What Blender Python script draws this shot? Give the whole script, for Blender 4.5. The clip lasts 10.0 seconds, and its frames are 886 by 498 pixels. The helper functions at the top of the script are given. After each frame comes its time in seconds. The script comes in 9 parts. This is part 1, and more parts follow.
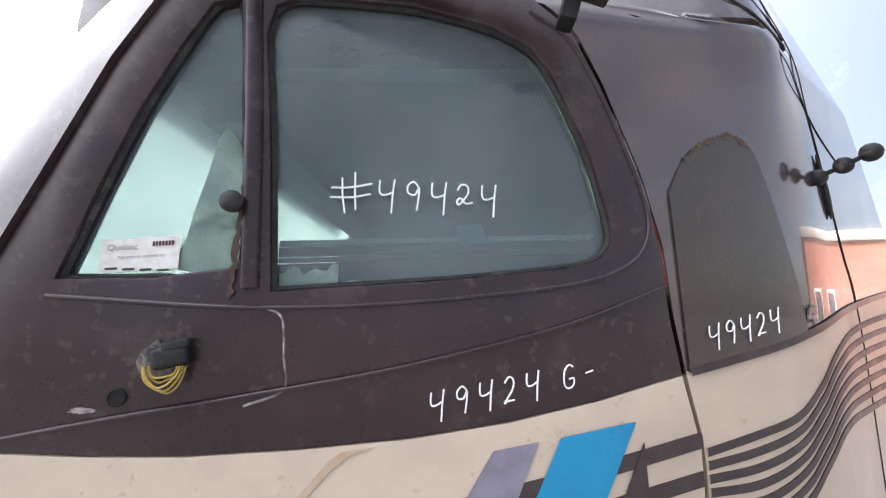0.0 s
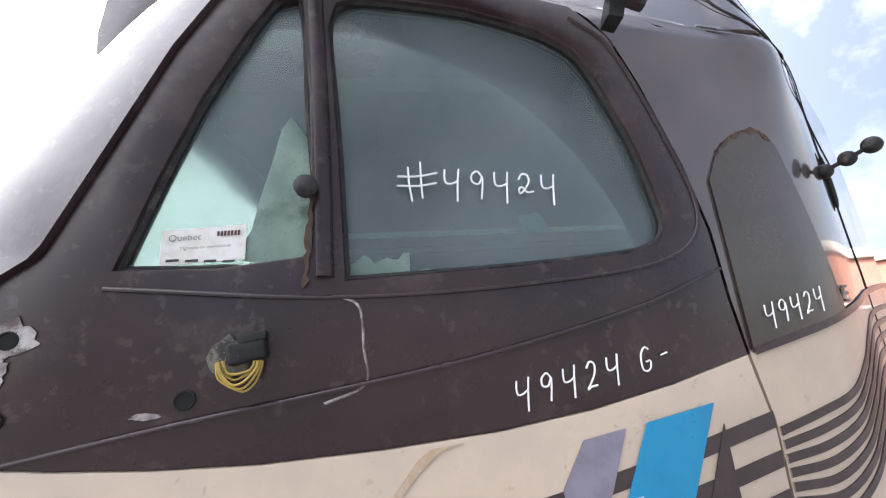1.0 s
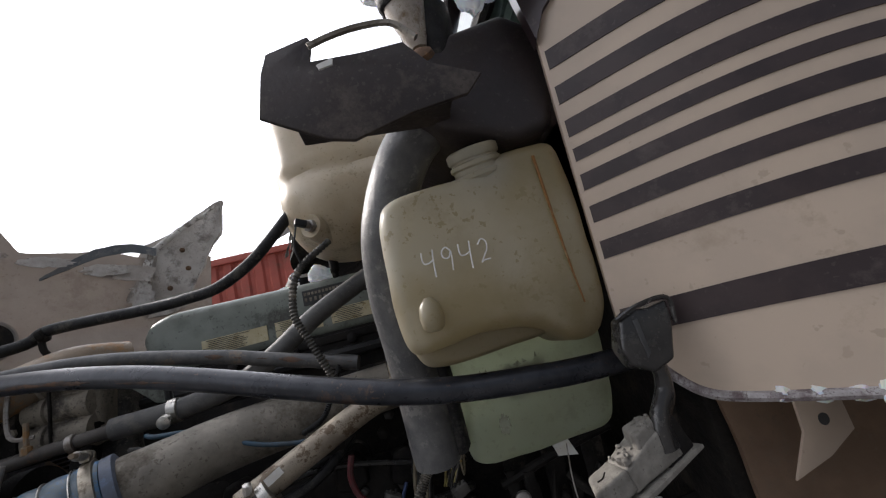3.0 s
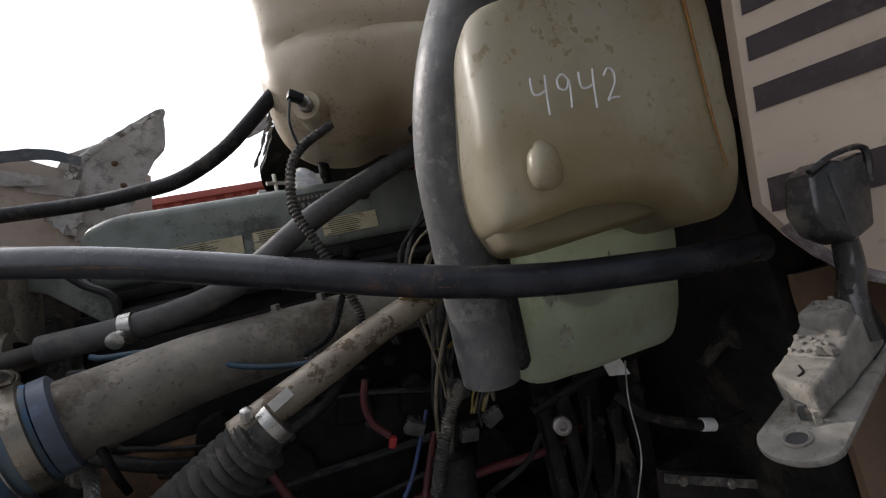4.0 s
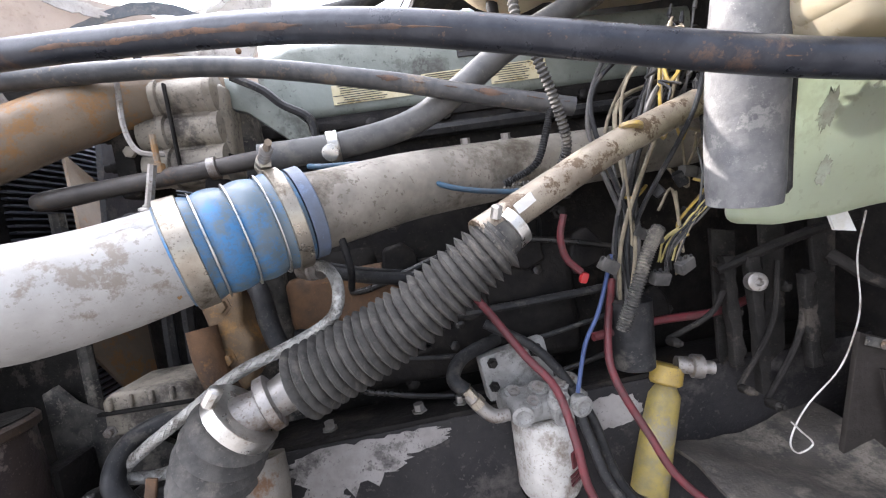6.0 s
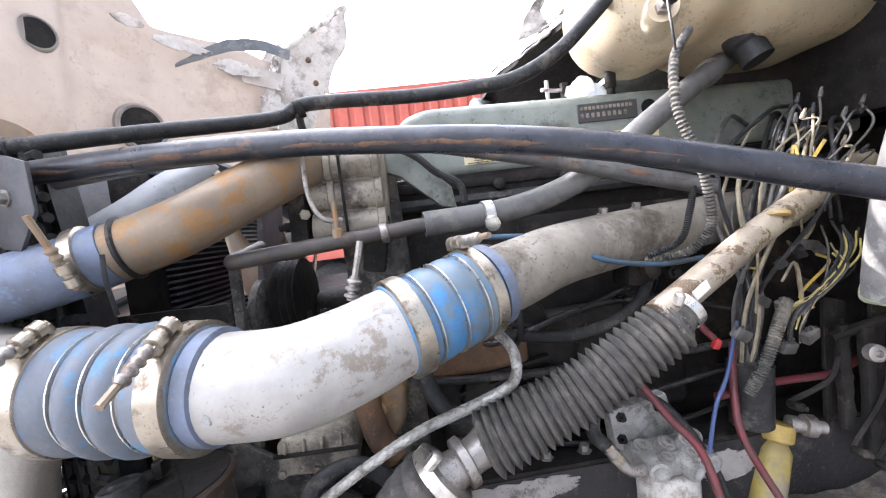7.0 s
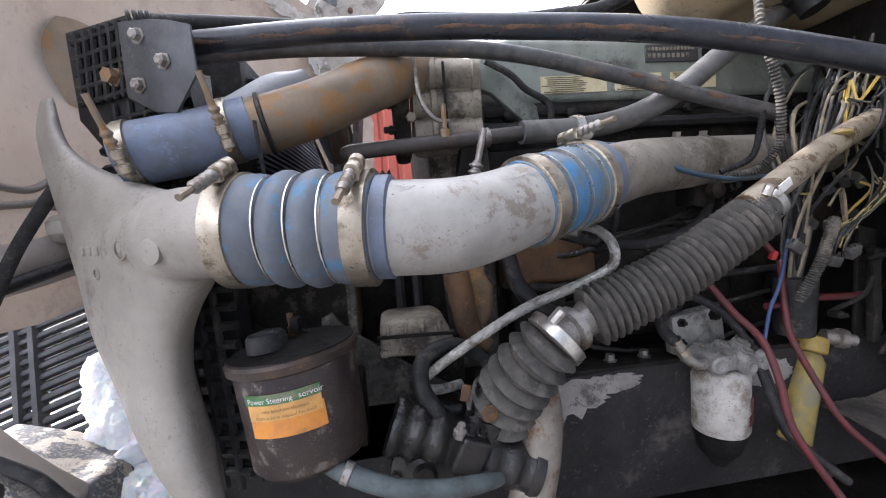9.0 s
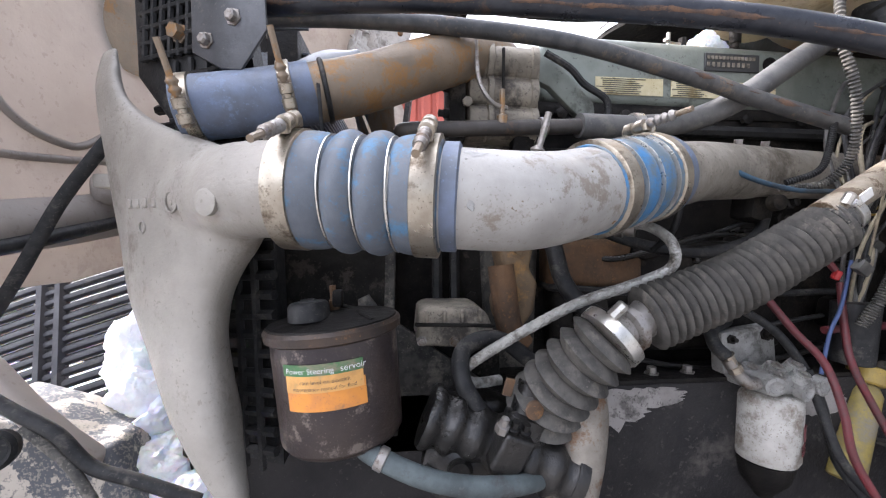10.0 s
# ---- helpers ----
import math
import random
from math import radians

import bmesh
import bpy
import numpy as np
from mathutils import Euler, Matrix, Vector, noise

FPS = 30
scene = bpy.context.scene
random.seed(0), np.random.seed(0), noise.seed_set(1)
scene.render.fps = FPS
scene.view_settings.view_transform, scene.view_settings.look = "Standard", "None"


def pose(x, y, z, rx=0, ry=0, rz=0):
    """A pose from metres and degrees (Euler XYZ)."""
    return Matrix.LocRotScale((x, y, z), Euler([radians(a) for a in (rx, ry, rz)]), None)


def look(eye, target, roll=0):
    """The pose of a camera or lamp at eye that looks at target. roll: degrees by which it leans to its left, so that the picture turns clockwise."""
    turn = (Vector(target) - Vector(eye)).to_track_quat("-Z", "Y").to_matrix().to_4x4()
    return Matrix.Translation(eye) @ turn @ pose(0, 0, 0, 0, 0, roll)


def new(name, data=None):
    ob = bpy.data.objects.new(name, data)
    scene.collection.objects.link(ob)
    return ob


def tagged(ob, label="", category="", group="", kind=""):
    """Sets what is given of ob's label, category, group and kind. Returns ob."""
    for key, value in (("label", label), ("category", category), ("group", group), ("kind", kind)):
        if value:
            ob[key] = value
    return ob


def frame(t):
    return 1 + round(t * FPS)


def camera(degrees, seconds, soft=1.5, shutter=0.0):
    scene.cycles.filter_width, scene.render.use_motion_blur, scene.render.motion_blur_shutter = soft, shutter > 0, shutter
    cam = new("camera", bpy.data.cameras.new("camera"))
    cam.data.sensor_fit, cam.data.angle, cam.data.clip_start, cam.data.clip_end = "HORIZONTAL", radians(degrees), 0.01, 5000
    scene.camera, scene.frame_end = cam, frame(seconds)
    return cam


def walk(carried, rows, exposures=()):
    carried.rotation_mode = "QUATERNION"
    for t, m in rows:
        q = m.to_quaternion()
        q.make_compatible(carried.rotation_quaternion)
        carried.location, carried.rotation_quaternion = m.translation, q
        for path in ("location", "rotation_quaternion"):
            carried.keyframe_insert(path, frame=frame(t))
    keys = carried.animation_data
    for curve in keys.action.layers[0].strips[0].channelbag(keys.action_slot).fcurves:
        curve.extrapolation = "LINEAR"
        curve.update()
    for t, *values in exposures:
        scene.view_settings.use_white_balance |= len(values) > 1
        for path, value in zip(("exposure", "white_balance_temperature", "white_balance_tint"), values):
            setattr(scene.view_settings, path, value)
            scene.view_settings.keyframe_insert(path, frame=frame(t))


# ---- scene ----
cam = camera(95.0, 10.0, soft=1.2)
PATH = [
    (0, (1.642, -0.075, 2.006), (1.622, 1.902, 2.307), 0.6),
    (0.5, (1.592, -0.056, 1.950), (1.666, 1.896, 2.376), -2.5),
    (1, (1.511, -0.049, 1.944), (1.654, 1.884, 2.436), -2.6),
    (1.5, (1.378, -0.127, 1.918), (1.446, 1.781, 2.513), -2.8),
    (1.8, (1.208, -0.135, 1.788), (1.350, 1.803, 2.245), -6.6),
    (2, (1.055, -0.100, 1.674), (1.268, 1.835, 2.134), -12.6),
    (2.1, (1.000, -0.068, 1.645), (1.200, 1.865, 2.112), -13.0),
    (2.5, (0.868, 0.030, 1.562), (0.760, 1.980, 1.982), -11.8),
    (2.7, (0.750, 0.072, 1.506), (0.780, 2.000, 1.996), -13.6),
    (3.8, (0.487, 0.235, 1.444), (0.960, 2.163, 1.691), -12.6),
    (4, (0.486, 0.275, 1.434), (0.930, 2.216, 1.620), -13.8),
    (4.2, (0.462, 0.305, 1.413), (0.900, 2.248, 1.560), -16.0),
    (4.5, (0.449, 0.360, 1.367), (0.848, 2.320, 1.372), -16.4),
    (5, (0.358, 0.377, 1.326), (0.802, 2.326, 1.262), -14.6),
    (5.2, (0.325, 0.378, 1.323), (0.770, 2.325, 1.228), -13.9),
    (6.3, (0.201, 0.314, 1.391), (0.321, 2.305, 1.245), -8.5),
    (6.5, (0.144, 0.316, 1.417), (0.308, 2.304, 1.270), -7.4),
    (7, (0.058, 0.302, 1.474), (0.225, 2.292, 1.359), -7.3),
    (7.5, (-0.014, 0.293, 1.500), (0.200, 2.280, 1.407), -5.8),
    (8, (-0.078, 0.285, 1.476), (0.162, 2.268, 1.373), -5.2),
    (8.2, (-0.109, 0.277, 1.468), (0.166, 2.254, 1.342), -4.4),
    (8.5, (-0.113, 0.265, 1.429), (0.146, 2.245, 1.317), -5.6),
    (9, (-0.135, 0.266, 1.357), (0.120, 2.243, 1.198), -4.6),
    (9.5, (-0.170, 0.284, 1.318), (0.118, 2.262, 1.247), 0.1),
    (10, (-0.188, 0.293, 1.316), (0.023, 2.280, 1.232), 0.1),
]
EXPOSURES = [(t, ev, 6380 if t < 5 else 6180, 14 if t < 5 else 17) for t, ev in ((0, 1.27), (0.5, 1.25), (1.0, 1.27), (1.5, 1.18), (2.0, 0.2), (2.7, -0.4), (3.8, -0.75), (4.5, -0.42), (5.0, 0.8), (5.2, 1.15), (6.5, 2.08), (7.0, 2.05), (7.5, 1.83), (8.0, 1.4), (9.0, 1.2), (10, 1.52))]
walk(cam, [(t, look(eye, target, roll)) for t, eye, target, roll in PATH], EXPOSURES)

# ---- light: low winter sun ahead of the truck, on its far side ----
SUN = Vector((-0.76, 0.50, 0.56)).normalized()
world = bpy.data.worlds.new("sky")
scene.world = world
world.use_nodes = True
wn = world.node_tree
bg = wn.nodes["Background"]
sky = wn.nodes.new("ShaderNodeTexSky")
sky.sky_type = "NISHITA"
sky.sun_disc = False
sky.sun_elevation = math.asin(SUN.z)
sky.sun_rotation = math.atan2(SUN.x, SUN.y)
sky.dust_density = 2.5
# thin broken cloud over the whole sky
wco, cloud, veil, lift = (wn.nodes.new(n) for n in ("ShaderNodeTexCoord", "ShaderNodeTexNoise", "ShaderNodeMapRange", "ShaderNodeMix"))
cloud.inputs["Scale"].default_value, cloud.inputs["Detail"].default_value, cloud.inputs["Roughness"].default_value = 2.2, 7, 0.62
veil.inputs["From Min"].default_value, veil.inputs["From Max"].default_value = 0.42, 0.62
veil.inputs["To Min"].default_value, veil.inputs["To Max"].default_value = 0.20, 0.88
lift.data_type = "RGBA"
wn.links.new(wco.outputs["Generated"], cloud.inputs["Vector"])
# the cloud glows towards the sun
toward, lobe, gain, tint = wn.nodes.new("ShaderNodeVectorMath"), wn.nodes.new("ShaderNodeMapRange"), wn.nodes.new("ShaderNodeMath"), wn.nodes.new("ShaderNodeVectorMath")
toward.operation, gain.operation, tint.operation = "DOT_PRODUCT", "POWER", "SCALE"
toward.inputs[1].default_value = SUN
lobe.inputs["From Min"].default_value, lobe.inputs["From Max"].default_value = -0.35, 1.0
lobe.inputs["To Min"].default_value, lobe.inputs["To Max"].default_value = 0.83, 1.72
gain.inputs[1].default_value = 4.0
tint.inputs[0].default_value = (7.3, 7.5, 7.8)
wn.links.new(wco.outputs["Generated"], toward.inputs[0])
wn.links.new(toward.outputs["Value"], lobe.inputs["Value"])
wn.links.new(lobe.outputs[0], gain.inputs[0])
wn.links.new(gain.outputs[0], tint.inputs["Scale"])
wn.links.new(tint.outputs[0], lift.inputs[7])
wn.links.new(cloud.outputs[0], veil.inputs["Value"])
wn.links.new(veil.outputs[0], lift.inputs[0])
wn.links.new(sky.outputs[0], lift.inputs[6])
wn.links.new(lift.outputs[2], bg.inputs[0])
bg.inputs[1].default_value = 0.105
sun = new("sun", bpy.data.lights.new("sun", "SUN"))
sun.data.energy, sun.data.angle, sun.data.color = 5.0, radians(0.6), (1.0, 0.94, 0.85)
sun.matrix_world = look(SUN * 50, (0, 0, 0))


# ---- materials ----
def mat(name, col, col2=None, rough=0.5, metal=0.0, scale=18.0, mix=0.5, grime=None, grime_amt=0.0, grime_scale=6.0, bump=0.15, bump_scale=90.0, trans=0.0, sss=0.0, coat=0.0, edge=0.10, spec=0.5):
    """A worn surface: two tones in fine grain, larger blotches of grime, fine relief."""
    m = bpy.data.materials.new(name)
    m.use_nodes = True
    t = m.node_tree
    p = t.nodes["Principled BSDF"]
    co = t.nodes.new("ShaderNodeTexCoord")

    def noise_node(sc, detail, rough_=0.6):
        n = t.nodes.new("ShaderNodeTexNoise")
        n.inputs["Scale"].default_value, n.inputs["Detail"].default_value, n.inputs["Roughness"].default_value = sc, detail, rough_
        t.links.new(co.outputs["Object"], n.inputs["Vector"])
        return n

    def ramp(src, lo, hi):
        r = t.nodes.new("ShaderNodeMapRange")
        r.inputs["From Min"].default_value, r.inputs["From Max"].default_value = lo, hi
        t.links.new(src, r.inputs["Value"])
        return r.outputs[0]

    def mixed(fac, a, b):
        x = t.nodes.new("ShaderNodeMix")
        x.data_type = "RGBA"
        t.links.new(fac, x.inputs[0])
        for slot, v in ((6, a), (7, b)):
            if isinstance(v, tuple):
                x.inputs[slot].default_value = (*v, 1)
            else:
                t.links.new(v, x.inputs[slot])
        return x.outputs[2]

    n1 = noise_node(scale, 6)
    c2 = col2 or tuple(v * 0.8 for v in col)
    out = mixed(ramp(n1.outputs[0], 0.5 - mix * 0.16, 0.5 + mix * 0.16), col, c2)
    n2 = noise_node(grime_scale, 8, 0.7)
    if grime:
        lo = 0.69 - grime_amt * 0.42
        g = ramp(n2.outputs[0], lo, lo + edge)
        out = mixed(g, out, grime)
        # fine specks of dirt and dust, thicker where the blotches are
        n4 = noise_node(grime_scale * 14, 3, 0.6)
        s = t.nodes.new("ShaderNodeMath")
        s.operation = "ADD"
        t.links.new(n4.outputs[0], s.inputs[0])
        half = t.nodes.new("ShaderNodeMath")
        half.operation = "MULTIPLY"
        half.inputs[1].default_value = 0.5
        t.links.new(n2.outputs[0], half.inputs[0])
        t.links.new(half.outputs[0], s.inputs[1])
        out = mixed(ramp(s.outputs[0], 0.98 - grime_amt * 0.35, 1.03 - grime_amt * 0.35), out, tuple(0.5 * v + 0.5 * w for v, w in zip(grime, c2)))
    t.links.new(out, p.inputs["Base Color"])
    rr = t.nodes.new("ShaderNodeMapRange")
    rr.inputs["From Min"].default_value, rr.inputs["From Max"].default_value = 0.3, 0.7
    rr.inputs["To Min"].default_value, rr.inputs["To Max"].default_value = max(rough - 0.1, 0.03), min(rough + 0.15, 1)
    t.links.new(n2.outputs[0], rr.inputs["Value"])
    t.links.new(rr.outputs[0], p.inputs["Roughness"])
    p.inputs["Metallic"].default_value = metal
    p.inputs["Transmission Weight"].default_value = trans
    p.inputs["Subsurface Weight"].default_value = sss
    p.inputs["Coat Weight"].default_value = coat
    p.inputs["Specular IOR Level"].default_value = spec
    if sss:
        p.inputs["Subsurface Radius"].default_value = (0.02, 0.015, 0.01)
    if bump:
        n3 = noise_node(bump_scale, 5)
        b = t.nodes.new("ShaderNodeBump")
        b.inputs["Strength"].default_value, b.inputs["Distance"].default_value = bump, 0.004
        t.links.new(n3.outputs[0], b.inputs["Height"])
        t.links.new(b.outputs[0], p.inputs["Normal"])
    return m


BROWN = mat("brown_paint", (0.037, 0.021, 0.023), (0.020, 0.012, 0.014), 0.30, 0, 6, 1.0, (0.076, 0.056, 0.053), 0.41, 3.6, 0.05, coat=0.12, edge=0.20, spec=0.35)
BEIGE = mat("beige_paint", (0.50, 0.40, 0.31), (0.46, 0.37, 0.29), 0.4, 0, 14, 0.5, (0.36, 0.28, 0.20), 0.16, 5, 0.03, coat=0.2)
STRIPE = mat("stripe_paint", (0.042, 0.028, 0.028), (0.030, 0.020, 0.021), 0.4, 0, 30, 0.5, (0.075, 0.058, 0.054), 0.22, 14, 0.05)
STRAP = mat("red_strap", (0.20, 0.045, 0.03), (0.14, 0.03, 0.025), 0.6, 0, 40, 0.6, (0.08, 0.03, 0.025), 0.35, 12, 0.2)
BLACK = mat("black_rubber", (0.014, 0.014, 0.015), (0.026, 0.026, 0.026), 0.5, 0, 60, 0.6, (0.085, 0.077, 0.067), 0.30, 22, 0.25, spec=0.25)
DUSTY = mat("dusty_rubber", (0.035, 0.034, 0.033), (0.09, 0.085, 0.075), 0.75, 0, 45, 0.7, (0.20, 0.18, 0.15), 0.38, 20, 0.35, spec=0.25)
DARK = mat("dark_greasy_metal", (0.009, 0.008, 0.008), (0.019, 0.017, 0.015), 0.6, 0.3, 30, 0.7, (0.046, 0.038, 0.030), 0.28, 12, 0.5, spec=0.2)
ALU = mat("cast_aluminium", (0.335, 0.31, 0.275), (0.27, 0.25, 0.22), 0.55, 0.15, 16, 0.85, (0.20, 0.175, 0.148), 0.33, 13, 0.26, 210)
WHITE = mat("white_pipe_paint", (0.375, 0.36, 0.335), (0.285, 0.272, 0.25), 0.40, 0.1, 22, 0.9, (0.22, 0.19, 0.155), 0.31, 20, 0.15, 120, edge=0.05)
STEEL = mat("dull_steel", (0.33, 0.31, 0.29), (0.24, 0.22, 0.20), 0.45, 0.7, 35, 0.6, (0.13, 0.09, 0.06), 0.35, 16, 0.25)
CHROME = mat("bright_clamp_steel", (0.62, 0.60, 0.56), (0.5, 0.48, 0.44), 0.3, 0.9, 60, 0.5, (0.25, 0.20, 0.14), 0.25, 40, 0.1)
RUST = mat("rusty_pipe", (0.25, 0.19, 0.13), (0.185, 0.145, 0.105), 0.5, 0.25, 16, 0.9, (0.27, 0.15, 0.06), 0.36, 22, 0.3, edge=0.05)
RUSTY = mat("rust", (0.14, 0.075, 0.035), (0.07, 0.045, 0.03), 0.8, 0.1, 30, 0.9, (0.26, 0.13, 0.045), 0.32, 15, 0.4)
BLUE = mat("blue_grey_silicone", (0.112, 0.125, 0.145), (0.085, 0.098, 0.118), 0.55, 0, 40, 0.9, (0.065, 0.150, 0.245), 0.36, 24, 0.2, edge=0.07)
BLUE2 = mat("sky_blue_silicone", (0.11, 0.145, 0.17), (0.075, 0.115, 0.15), 0.4, 0, 22, 0.9, (0.04, 0.17, 0.36), 0.47, 17, 0.12)
BLUE3 = mat("faded_blue_silicone", (0.125, 0.155, 0.225), (0.095, 0.112, 0.145), 0.5, 0, 26, 0.7, (0.16, 0.225, 0.35), 0.34, 16, 0.2, edge=0.08)
PLASTIC = mat("yellowed_plastic", (0.57, 0.49, 0.36), (0.42, 0.34, 0.23), 0.38, 0, 7, 0.9, (0.22, 0.17, 0.105), 0.33, 11, 0.08, sss=0.30, edge=0.16)
PLASTIC_W = mat("amber_stained_plastic", (0.45, 0.425, 0.345), (0.28, 0.24, 0.155), 0.36, 0, 5, 0.5, (0.19, 0.145, 0.075), 0.32, 8, 0.06, sss=0.10, edge=0.22)
PLASTIC_G = mat("greenish_plastic", (0.42, 0.455, 0.36), (0.33, 0.34, 0.25), 0.4, 0, 9, 0.7, (0.20, 0.19, 0.13), 0.37, 8, 0.1, sss=0.25)
TAN = mat("tan_fibreglass", (0.37, 0.335, 0.30), (0.30, 0.27, 0.24), 0.55, 0, 12, 0.8, (0.22, 0.19, 0.165), 0.36, 7, 0.3, 60)
GREEN = mat("green_cover_paint", (0.22, 0.24, 0.212), (0.165, 0.182, 0.158), 0.45, 0.1, 18, 0.6, (0.07, 0.07, 0.06), 0.3, 9, 0.2)
MANI = mat("dusty_manifold", (0.32, 0.29, 0.245), (0.21, 0.19, 0.16), 0.6, 0.35, 24, 0.8, (0.12, 0.10, 0.075), 0.42, 10, 0.3)
PRIMER = mat("bare_primer", (0.45, 0.43, 0.42), (0.16, 0.13, 0.13), 0.7, 0, 45, 0.9, (0.10, 0.07, 0.07), 0.45, 40, 0.1)
DIRTYWHITE = mat("dirty_white_can", (0.46, 0.445, 0.41), (0.35, 0.33, 0.30), 0.55, 0.1, 40, 0.8, (0.17, 0.14, 0.11), 0.46, 20, 0.25)
SNOW = mat("snow", (0.90, 0.91, 0.93), (0.84, 0.86, 0.89), 0.5, 0, 50, 0.6, (0.8, 0.8, 0.81), 0.15, 20, 0.5, 70, sss=0.9)
GROUND = mat("trodden_snow_ground", (0.18, 0.175, 0.17), (0.075, 0.070, 0.065), 0.85, 0, 1.2, 0.8, (0.20, 0.18, 0.16), 0.3, 0.5, 0.6, 8)
REDC = mat("red_container_paint", (0.42, 0.09, 0.06), (0.36, 0.08, 0.055), 0.5, 0, 3, 0.6, (0.25, 0.09, 0.06), 0.25, 1.5, 0.1)
BRASSY = mat("brassy_steel", (0.42, 0.375, 0.305), (0.32, 0.28, 0.225), 0.32, 0.85, 40, 0.6, (0.14, 0.11, 0.08), 0.32, 30, 0.15)
BOOT = mat("grey_boot_rubber", (0.095, 0.089, 0.080), (0.060, 0.057, 0.053), 0.6, 0, 60, 0.6, (0.165, 0.148, 0.128), 0.28, 26, 0.15, spec=0.2)
# windscreen white: the sky's glare on the pane, put into its colour
GLAREWHITE = mat("glare_white_pane", (0.80, 0.83, 0.86), (0.70, 0.74, 0.78), 0.35, 0, 9, 0.8, (0.55, 0.60, 0.66), 0.3, 4, 0.1)
GRIME = mat("oily_dark_dust", (0.012, 0.011, 0.010), (0.023, 0.021, 0.019), 0.75, 0.1, 30, 0.7, (0.056, 0.048, 0.040), 0.28, 18, 0.5, edge=0.05, spec=0.15)
DUSTCAST = mat("dusty_casting", (0.30, 0.265, 0.21), (0.20, 0.175, 0.14), 0.65, 0.2, 30, 0.8, (0.075, 0.065, 0.055), 0.38, 14, 0.35)
PLATE = mat("dark_grey_plate", (0.085, 0.088, 0.095), (0.060, 0.062, 0.067), 0.5, 0.4, 30, 0.6, (0.16, 0.15, 0.135), 0.3, 18, 0.2)
GLASS = mat("glass", (0.75, 0.85, 0.80), None, 0.06, 0, bump=0, trans=1.0)


def translucent(m, colour, amount):
    """Lets a thin sheet glow with the light behind it."""
    tree = m.node_tree
    thin, blend = tree.nodes.new("ShaderNodeBsdfTranslucent"), tree.nodes.new("ShaderNodeMixShader")
    thin.inputs[0].default_value = (*colour, 1)
    blend.inputs[0].default_value = amount
    tree.links.new(tree.nodes["Principled BSDF"].outputs[0], blend.inputs[1])
    tree.links.new(thin.outputs[0], blend.inputs[2])
    tree.links.new(blend.outputs[0], tree.nodes["Material Output"].inputs[0])


translucent(TAN, (0.54, 0.49, 0.45), 0.32)
translucent(PLASTIC_W, (0.74, 0.66, 0.45), 0.38)
translucent(PLASTIC_G, (0.76, 0.83, 0.67), 0.45)
translucent(PLASTIC, (0.70, 0.58, 0.36), 0.15)
translucent(SNOW, (0.90, 0.92, 0.95), 0.35)
translucent(GLAREWHITE, (0.85, 0.90, 0.88), 0.55)
# pale green for window dust, with the sunlight on it painted in
SUNDUST = mat("sunlit_dust_on_glass", (0.42, 0.52, 0.47), (0.22, 0.30, 0.27), 0.5, 0, 30, 0.9, (0.10, 0.14, 0.13), 0.38, 22, 0.1)
translucent(SUNDUST, (0.70, 0.85, 0.78), 0.5)
gt = GLASS.node_tree
gt.nodes.remove(gt.nodes["Principled BSDF"])
clear, sheen, pane, rim = (gt.nodes.new(n) for n in ("ShaderNodeBsdfTransparent", "ShaderNodeBsdfGlossy", "ShaderNodeMixShader", "ShaderNodeFresnel"))
# the film's blue-grey holds real dust and a painted-in sky reflection
film, both, fn = gt.nodes.new("ShaderNodeBsdfDiffuse"), gt.nodes.new("ShaderNodeMixShader"), gt.nodes.new("ShaderNodeTexNoise")
fr, fco = gt.nodes.new("ShaderNodeMapRange"), gt.nodes.new("ShaderNodeTexCoord")
clear.inputs[0].default_value = (0.66, 0.76, 0.73, 1)
sheen.inputs["Roughness"].default_value = 0.02
rim.inputs["IOR"].default_value = 1.5
film.inputs[0].default_value = (0.36, 0.43, 0.46, 1)
fn.inputs["Scale"].default_value, fn.inputs["Detail"].default_value = 5, 6
fr.inputs["From Min"].default_value, fr.inputs["From Max"].default_value = 0.38, 0.72
fr.inputs["To Min"].default_value, fr.inputs["To Max"].default_value = 0.15, 0.30
gt.links.new(fco.outputs["Object"], fn.inputs["Vector"])
gt.links.new(fn.outputs[0], fr.inputs["Value"])
gt.links.new(rim.outputs[0], pane.inputs[0])
gt.links.new(clear.outputs[0], pane.inputs[1])
gt.links.new(sheen.outputs[0], pane.inputs[2])
gt.links.new(fr.outputs[0], both.inputs[0])
gt.links.new(pane.outputs[0], both.inputs[1])
gt.links.new(film.outputs[0], both.inputs[2])
gt.links.new(both.outputs[0], gt.nodes["Material Output"].inputs[0])
INTERIOR = mat("cab_interior", (0.055, 0.070, 0.066), (0.040, 0.050, 0.048), 0.8, 0, 3, 0.6, bump=0, spec=0.2)
CHALK = mat("white_marker", (0.85, 0.85, 0.85), (0.75, 0.75, 0.75), 0.7, 0, 120, 0.5, bump=0)
LABEL = mat("yellowed_label", (0.60, 0.54, 0.36), (0.52, 0.45, 0.27), 0.5, 0, 40, 0.7, (0.34, 0.26, 0.12), 0.30, 30, 0.02, edge=0.03)
PAPER = mat("sticker_paper", (0.70, 0.70, 0.68), (0.62, 0.60, 0.55), 0.6, 0, 60, 0.6, (0.42, 0.36, 0.26), 0.2, 30, 0.02)
# flat dark for print, and for shade painted into small holes
FLATDARK = mat("flat_dark", (0.05, 0.05, 0.05), None, 0.6, bump=0)
RED = mat("red_cable", (0.115, 0.018, 0.022), (0.075, 0.017, 0.019), 0.5, 0, 50, 0.6, (0.07, 0.03, 0.03), 0.35, 20, 0.1)
